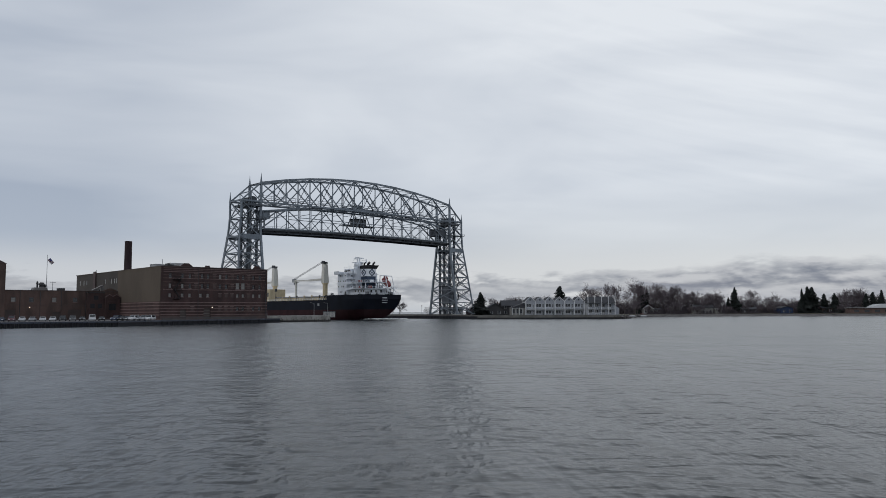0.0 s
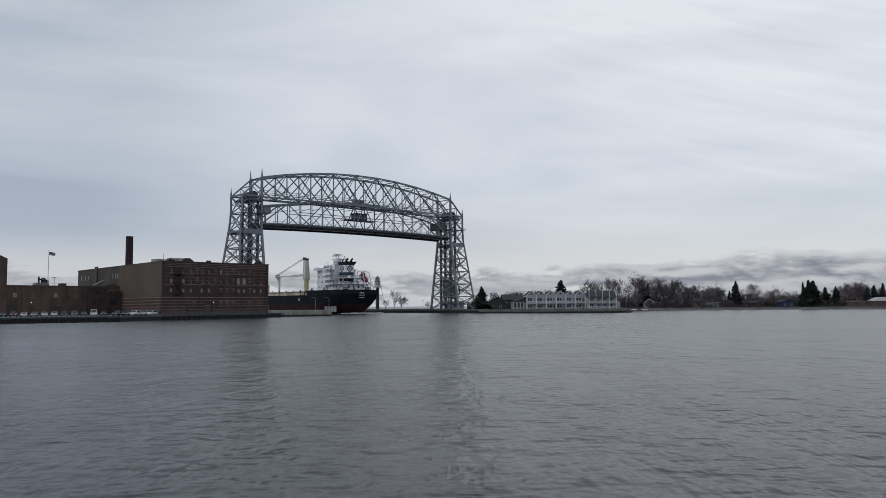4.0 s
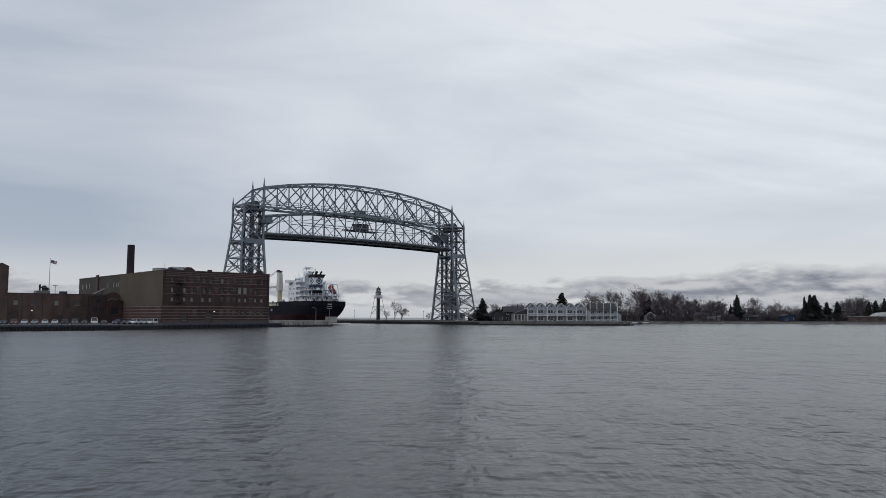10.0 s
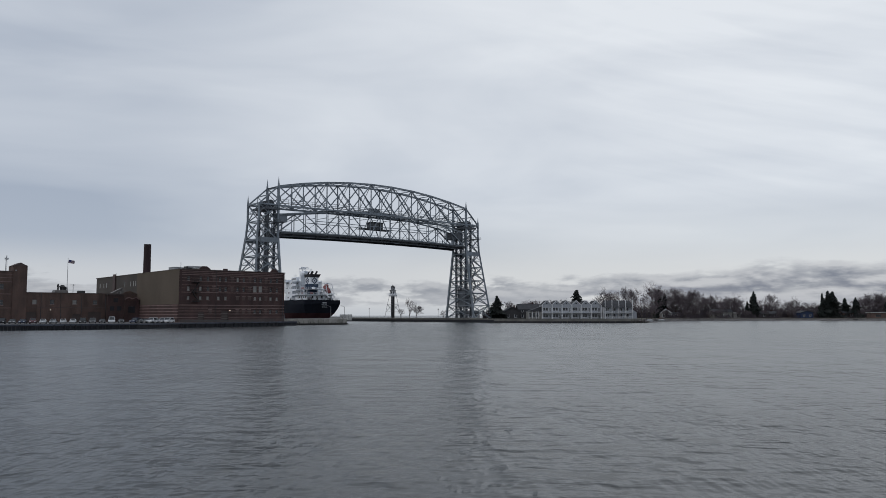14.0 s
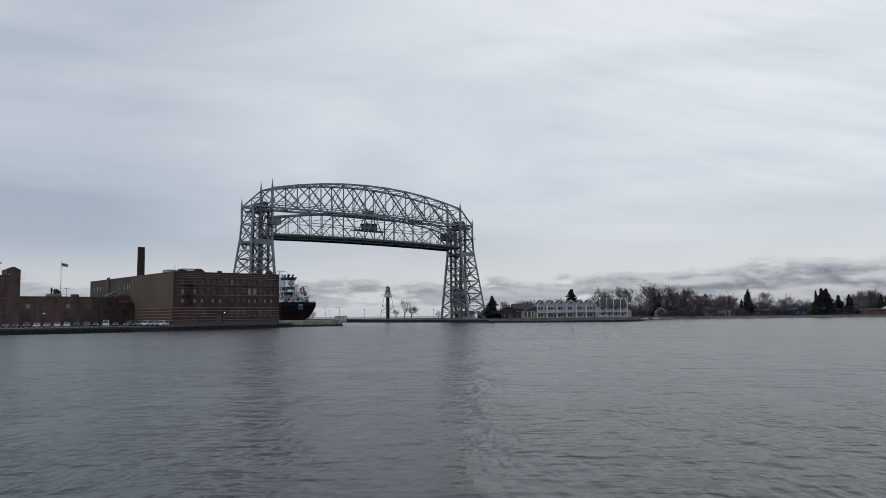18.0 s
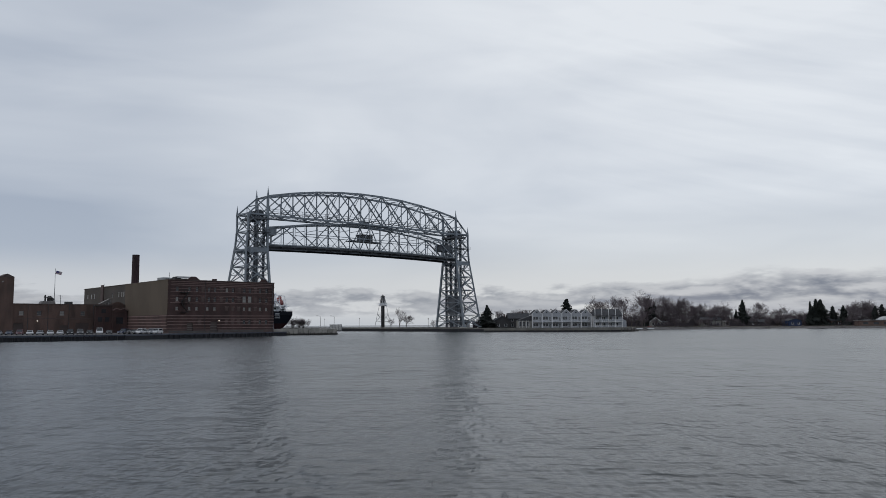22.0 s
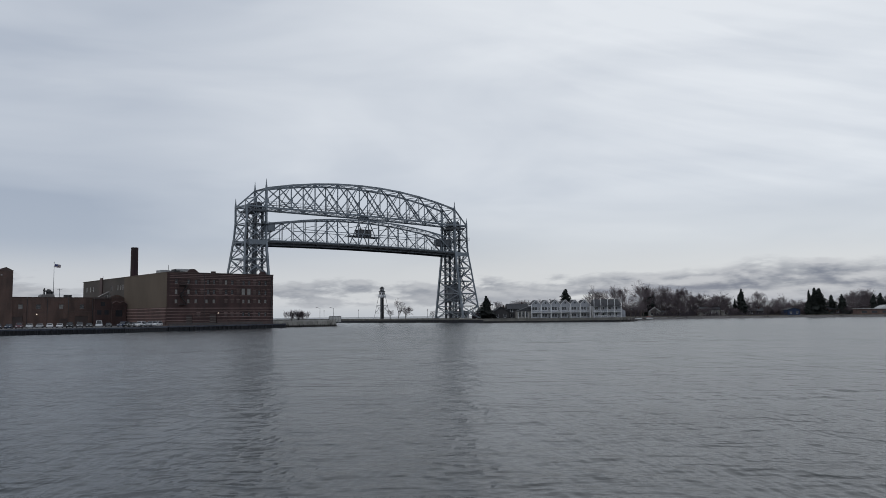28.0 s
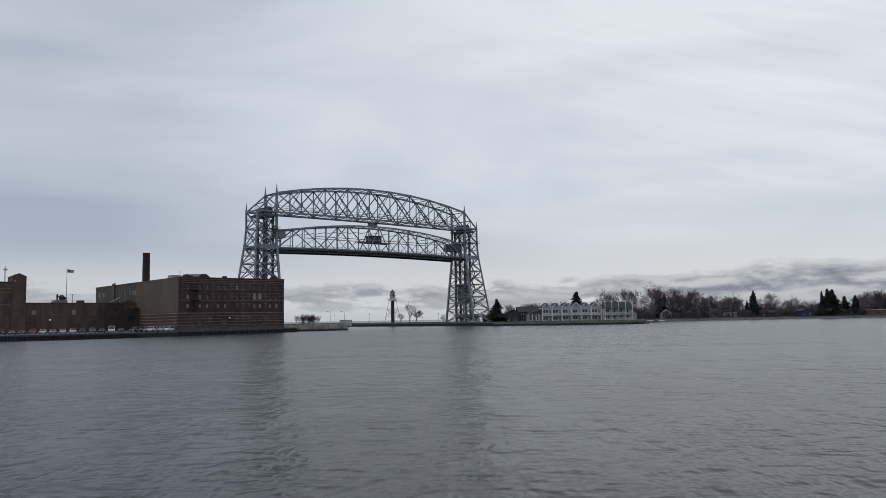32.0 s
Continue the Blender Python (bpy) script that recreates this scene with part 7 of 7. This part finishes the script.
def spruce_meshes(seed, height, width, taper=0.72):
    rng = random.Random(seed)
    trunk = Solid().tube((0, 0, 0), (0, 0, height), height * 0.018, 0.03, 7, False)
    crown = Solid()
    z = height * 0.06
    while z < height * 0.985:
        t = 1 - z / height
        r = width * (min(1.0, 1.25 * t) ** taper) * rng.uniform(0.72, 1.1) + 0.25
        n = max(7, int(8 + 12 * t))
        for k in range(n):
            a = 2 * math.pi * (k + rng.random()) / n
            rr = r * rng.choice((0.45, 0.7, 0.85, 1.0, 1.1, 1.32)) * (1 + 0.28 * math.sin(a + 0.55 * z + seed) + 0.16 * math.sin(2 * a - 1.3 * z))
            c, s = math.cos(a), math.sin(a)
            for seg in range(4):
                f0, f1 = seg / 4, (seg + 1.3) / 4
                w = 0.34 * rr * (1.0 - 0.6 * f0) + 0.28
                dz0, dz1 = -0.22 * rr * f0 ** 1.4, -0.22 * rr * f1 ** 1.4
                a0 = Vector((c * rr * f0, s * rr * f0, z + dz0))
                a1 = Vector((c * rr * f1, s * rr * f1, z + dz1 + rng.uniform(-0.15, 0.1)))
                sd = Vector((-s, c, 0)) * w
                hang = Vector((0, 0, -rng.uniform(0.35, 0.8)))
                crown.add([a0 + sd * 0.5, a0 - sd * 0.5, a1 - sd + hang, a1 + Vector((0, 0, 0.12)), a1 + sd + hang, a0 + hang], [(0, 1, 2, 3), (0, 3, 4), (5, 2, 3), (5, 3, 4)])
        z += height * 0.024 + 0.12
    return trunk.mesh("trunk", M["bark"]), crown.mesh("crown", M["needle"])


def tree(meshes, m, label, group, name="tree"):
    t = thing(name, m, label, "tree", group)
    part("trunk", meshes[0], None, t)
    part("crown", meshes[1], None, t)
    return t


def build_trees():
    crowned = [bare_tree_meshes(s, 21, 1.12, 8, 1, 3, 0.075, 0.022) for s in (1, 2, 3)]
    mid = [bare_tree_meshes(s, 14, 1.15, 8, 1, 2, 0.07, 0.017) for s in (11, 12, 13, 14)]
    bush = [bare_tree_meshes(s, 8, 0.75, 4, 12, 1, 0.2, 0.016) for s in (21, 22)]
    fir = [spruce_meshes(s, 18, w, p) for s, w, p in ((31, 3.4, 0.95), (32, 3.9, 0.9), (33, 2.8, 0.95), (34, 3.8, 0.62), (35, 3.4, 0.78))]
    rng = random.Random(17)

    def put(kind, k, x, y, h, base, z=1.5, wide=1.0):
        s = h / base
        m = pose(x, y, z, 0, 0, rng.uniform(0, 360)) @ Matrix.Diagonal((s * wide, s * wide, s, 1))
        tree(kind[k % len(kind)], m, LABEL[id(kind)][0], LABEL[id(kind)][1])

    LABEL = {id(crowned): ("tall bare deciduous tree with a fine grey crown", "bare trees"), id(mid): ("bare grey-brown deciduous tree in early spring", "bare trees"),
             id(bush): ("low spreading leafless shrub", "bare shrubs"), id(fir): ("dark green spruce with drooping boughs", "spruces")}

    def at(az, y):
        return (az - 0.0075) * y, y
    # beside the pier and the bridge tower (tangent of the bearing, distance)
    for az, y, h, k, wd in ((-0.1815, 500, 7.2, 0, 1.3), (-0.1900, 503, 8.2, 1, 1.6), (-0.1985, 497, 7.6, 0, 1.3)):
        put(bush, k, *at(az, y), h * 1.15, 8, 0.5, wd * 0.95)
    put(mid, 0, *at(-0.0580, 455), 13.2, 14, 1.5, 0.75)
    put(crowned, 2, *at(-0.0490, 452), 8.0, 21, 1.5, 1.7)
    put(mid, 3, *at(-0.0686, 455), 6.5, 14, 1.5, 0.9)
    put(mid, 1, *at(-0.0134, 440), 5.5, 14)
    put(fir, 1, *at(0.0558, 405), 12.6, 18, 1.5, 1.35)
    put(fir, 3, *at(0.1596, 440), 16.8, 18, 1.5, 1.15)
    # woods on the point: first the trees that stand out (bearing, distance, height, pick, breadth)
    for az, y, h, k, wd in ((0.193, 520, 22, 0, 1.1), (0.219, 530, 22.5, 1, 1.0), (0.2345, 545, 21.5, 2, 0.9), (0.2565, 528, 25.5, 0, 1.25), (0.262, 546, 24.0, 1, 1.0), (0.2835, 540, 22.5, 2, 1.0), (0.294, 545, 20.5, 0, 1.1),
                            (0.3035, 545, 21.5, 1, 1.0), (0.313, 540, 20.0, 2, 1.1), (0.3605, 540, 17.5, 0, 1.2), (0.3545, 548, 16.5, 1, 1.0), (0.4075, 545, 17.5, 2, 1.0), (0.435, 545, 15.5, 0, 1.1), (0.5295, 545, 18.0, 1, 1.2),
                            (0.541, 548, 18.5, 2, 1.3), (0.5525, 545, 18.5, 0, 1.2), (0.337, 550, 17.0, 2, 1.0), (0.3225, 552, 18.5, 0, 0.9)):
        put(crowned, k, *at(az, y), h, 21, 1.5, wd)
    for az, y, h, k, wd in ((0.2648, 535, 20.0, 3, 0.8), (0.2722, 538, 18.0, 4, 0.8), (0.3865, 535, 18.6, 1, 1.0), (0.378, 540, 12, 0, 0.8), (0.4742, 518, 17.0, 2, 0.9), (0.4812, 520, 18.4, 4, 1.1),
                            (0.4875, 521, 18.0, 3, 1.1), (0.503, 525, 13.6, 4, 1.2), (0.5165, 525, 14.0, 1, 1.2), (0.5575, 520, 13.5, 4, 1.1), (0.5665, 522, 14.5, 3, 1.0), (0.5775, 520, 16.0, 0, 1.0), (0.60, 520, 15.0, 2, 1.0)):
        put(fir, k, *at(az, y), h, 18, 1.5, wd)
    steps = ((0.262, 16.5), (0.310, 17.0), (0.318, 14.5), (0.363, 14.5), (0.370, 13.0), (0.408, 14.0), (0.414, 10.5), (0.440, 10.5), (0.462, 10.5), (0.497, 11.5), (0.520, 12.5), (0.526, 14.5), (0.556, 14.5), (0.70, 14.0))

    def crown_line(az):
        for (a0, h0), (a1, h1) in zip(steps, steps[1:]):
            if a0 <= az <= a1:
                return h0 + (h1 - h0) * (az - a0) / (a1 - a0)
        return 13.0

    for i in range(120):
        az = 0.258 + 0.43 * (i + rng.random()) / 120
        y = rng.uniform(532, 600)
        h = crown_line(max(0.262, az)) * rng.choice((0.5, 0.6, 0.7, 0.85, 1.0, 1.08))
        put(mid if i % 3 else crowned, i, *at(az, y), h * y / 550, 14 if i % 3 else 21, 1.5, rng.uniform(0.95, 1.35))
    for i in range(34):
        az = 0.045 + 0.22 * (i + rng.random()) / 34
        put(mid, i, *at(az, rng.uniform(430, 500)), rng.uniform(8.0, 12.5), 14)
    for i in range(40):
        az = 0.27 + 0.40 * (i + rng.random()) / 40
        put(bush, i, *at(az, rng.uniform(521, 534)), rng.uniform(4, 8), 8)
    # low brush that closes the woods
    brush = Solid()
    for i in range(34000):
        az = rng.uniform(0.03, 0.72)
        y = rng.uniform(440, 480) if az < 0.21 else rng.uniform(534, 600)
        hmax = 5.0 if az < 0.21 else 9.5
        x = az * y
        z0 = 1.4 + rng.random() * 2.0
        top = z0 + rng.random() ** 1.3 * hmax
        dx, dy, w = rng.gauss(0, 0.7), rng.gauss(0, 0.7), rng.uniform(0.05, 0.22)
        brush.add([(x - w, y, z0), (x + w, y + w, z0), (x + dx, y + dy, top)], [(0, 1, 2)])
    for i in range(9000):
        az = rng.uniform(0.235, 0.70)
        y = rng.uniform(517, 528)
        x, z0 = az * y, 1.2 + rng.random()
        if 0.250 < az < 0.264 or rng.random() > 0.5 + 0.5 * math.sin(az * 190) + 0.25 * math.sin(az * 71):
            continue
        top = z0 + 0.5 + rng.random() ** 1.6 * 3.6
        w = rng.uniform(0.04, 0.16)
        brush.add([(x - w, y, z0), (x + w, y + w, z0), (x + rng.gauss(0, 0.6), y + rng.gauss(0, 0.6), top)], [(0, 1, 2)])
    stuff("undergrowth", brush, M["brush"], "dense leafless brown undergrowth beneath the trees", "undergrowth")


build_trees()


# ---- a gull ----
def build_gull():
    g = thing("gull", pose(84.0, 405.0, 1.75), "small grey-white gull that takes wing over the inn", "bird")
    body = Solid()
    prof = [(-0.34, 0.02), (-0.2, 0.07), (0.0, 0.11), (0.16, 0.09), (0.26, 0.06), (0.36, 0.02)]
    for (xa, ra), (xb, rb) in zip(prof, prof[1:]):
        body.tube((xa, 0, 0), (xb, 0, 0), ra, rb, 8, False)
    part("body", body, M["pole"], g, smooth=True)
    part("tail", Solid().box(-0.5, -0.08, -0.015, -0.3, 0.08, 0.015), M["pole"], g)
    part("bill", Solid().tube((0.34, 0, 0), (0.44, 0, -0.01), 0.02, 0.005, 6), M["buff"], g)
    wings = []
    for sgn in (1, -1):
        w = Solid().prism([(0.12, 0.06 * sgn), (0.16, 0.4 * sgn), (0.0, 0.72 * sgn), (-0.1, 0.7 * sgn), (-0.06, 0.4 * sgn), (-0.12, 0.06 * sgn)][::sgn], -0.012, 0.012)
        wings.append((part("wing", w, M["steel_dark"], g, "dark grey wing"), sgn))
    return g, wings


gull, gull_wings = build_gull()


# ---- everything that moves ----
def motions():
    # the ship leaves along the canal, gaining a little speed
    gain = (0, 0, 0, 0, 0.1, 0.5, 1.4, 2.6, 3.8)
    walk(cargo_ship, [(4 * k, on_grid(59, -15 + 19.94 * k + g, 0, 90)) for k, g in enumerate(gain)])
    # the roadway starts to come down while the counterweights rise
    drop = [(0, 0), (8, 0), (16, 0), (17, -0.03), (18, -0.2), (19, -0.48), (20, -0.78), (22, -1.42), (24, -2.05), (26, -2.65), (28, -3.22), (30, -3.8), (32, -4.35)]
    walk(lift_span, [(t, on_grid(0, 0, DECK_0 + d)) for t, d in drop])
    for cw, x in counterweights:
        walk(cw, [(t, on_grid(x, WIDTH / 2, 8.0 - d)) for t, d in drop])
    # the surface drifts with the breeze
    walk(water, [(t, pose(0.55 * t, -0.28 * t, 0)) for t in range(0, 33, 4)])
    # the wash of the ship runs in over the harbour
    for k, swell in enumerate(swells):
        walk(swell, [(t, pose(0.3 * t, -(1.6 if k < 3 else 0.4) * t, 0)) for t in range(0, 33, 4)])
    # the gull rises from behind the inn and crosses towards the bridge
    air = [(0, 84, 405, 1.75), (22.6, 84, 405, 1.75), (23.1, 81.6, 405, 19.0), (23.5, 80.2, 405, 27.9), (24, 79.3, 405, 29.0), (24.5, 77.2, 405, 29.1), (25, 73.9, 405, 28.1), (25.5, 71.2, 405, 26.9),
           (26.2, 66.5, 407, 23.0), (27, 60, 410, 13.0), (27.4, 56, 412, 4.0), (27.8, 54, 412, 1.75), (32, 54, 412, 1.75)]
    walk(gull, [(t, pose(x, y, z, 0, 0, 175)) for t, x, y, z in air])
    for wing, sgn in gull_wings:
        walk(wing, [(0, pose(0, 0, 0)), (22.6, pose(0, 0, 0))] + [(22.7 + 0.15 * k, pose(0, 0, 0, sgn * (38 if k % 2 else -24))) for k in range(34)] + [(28, pose(0, 0, 0)), (32, pose(0, 0, 0))])
    # the flag swings and ripples
    walk(flag, [(t * 0.5, flag_pose(t * 0.5)) for t in range(0, 65)])
    for k, fold in enumerate(flag_folds):
        walk(fold, [(t * 0.5, pose(0, 0.10 * math.sin(3.1 * t * 0.5 - 1.4 * k) * (k + 0.4) / 3, 0.04 * math.sin(2.2 * t * 0.5 - k))) for t in range(0, 65)])


FLAG_AT = (flag.location.x, flag.location.y, flag.location.z)


def flag_pose(t):
    droop = 42 * max(0.0, 1 - t / 3.0)
    return pose(*FLAG_AT, 0, 10 + droop + 9 * math.sin(0.9 * t), 24 + 22 * math.sin(0.5 * t))


motions()
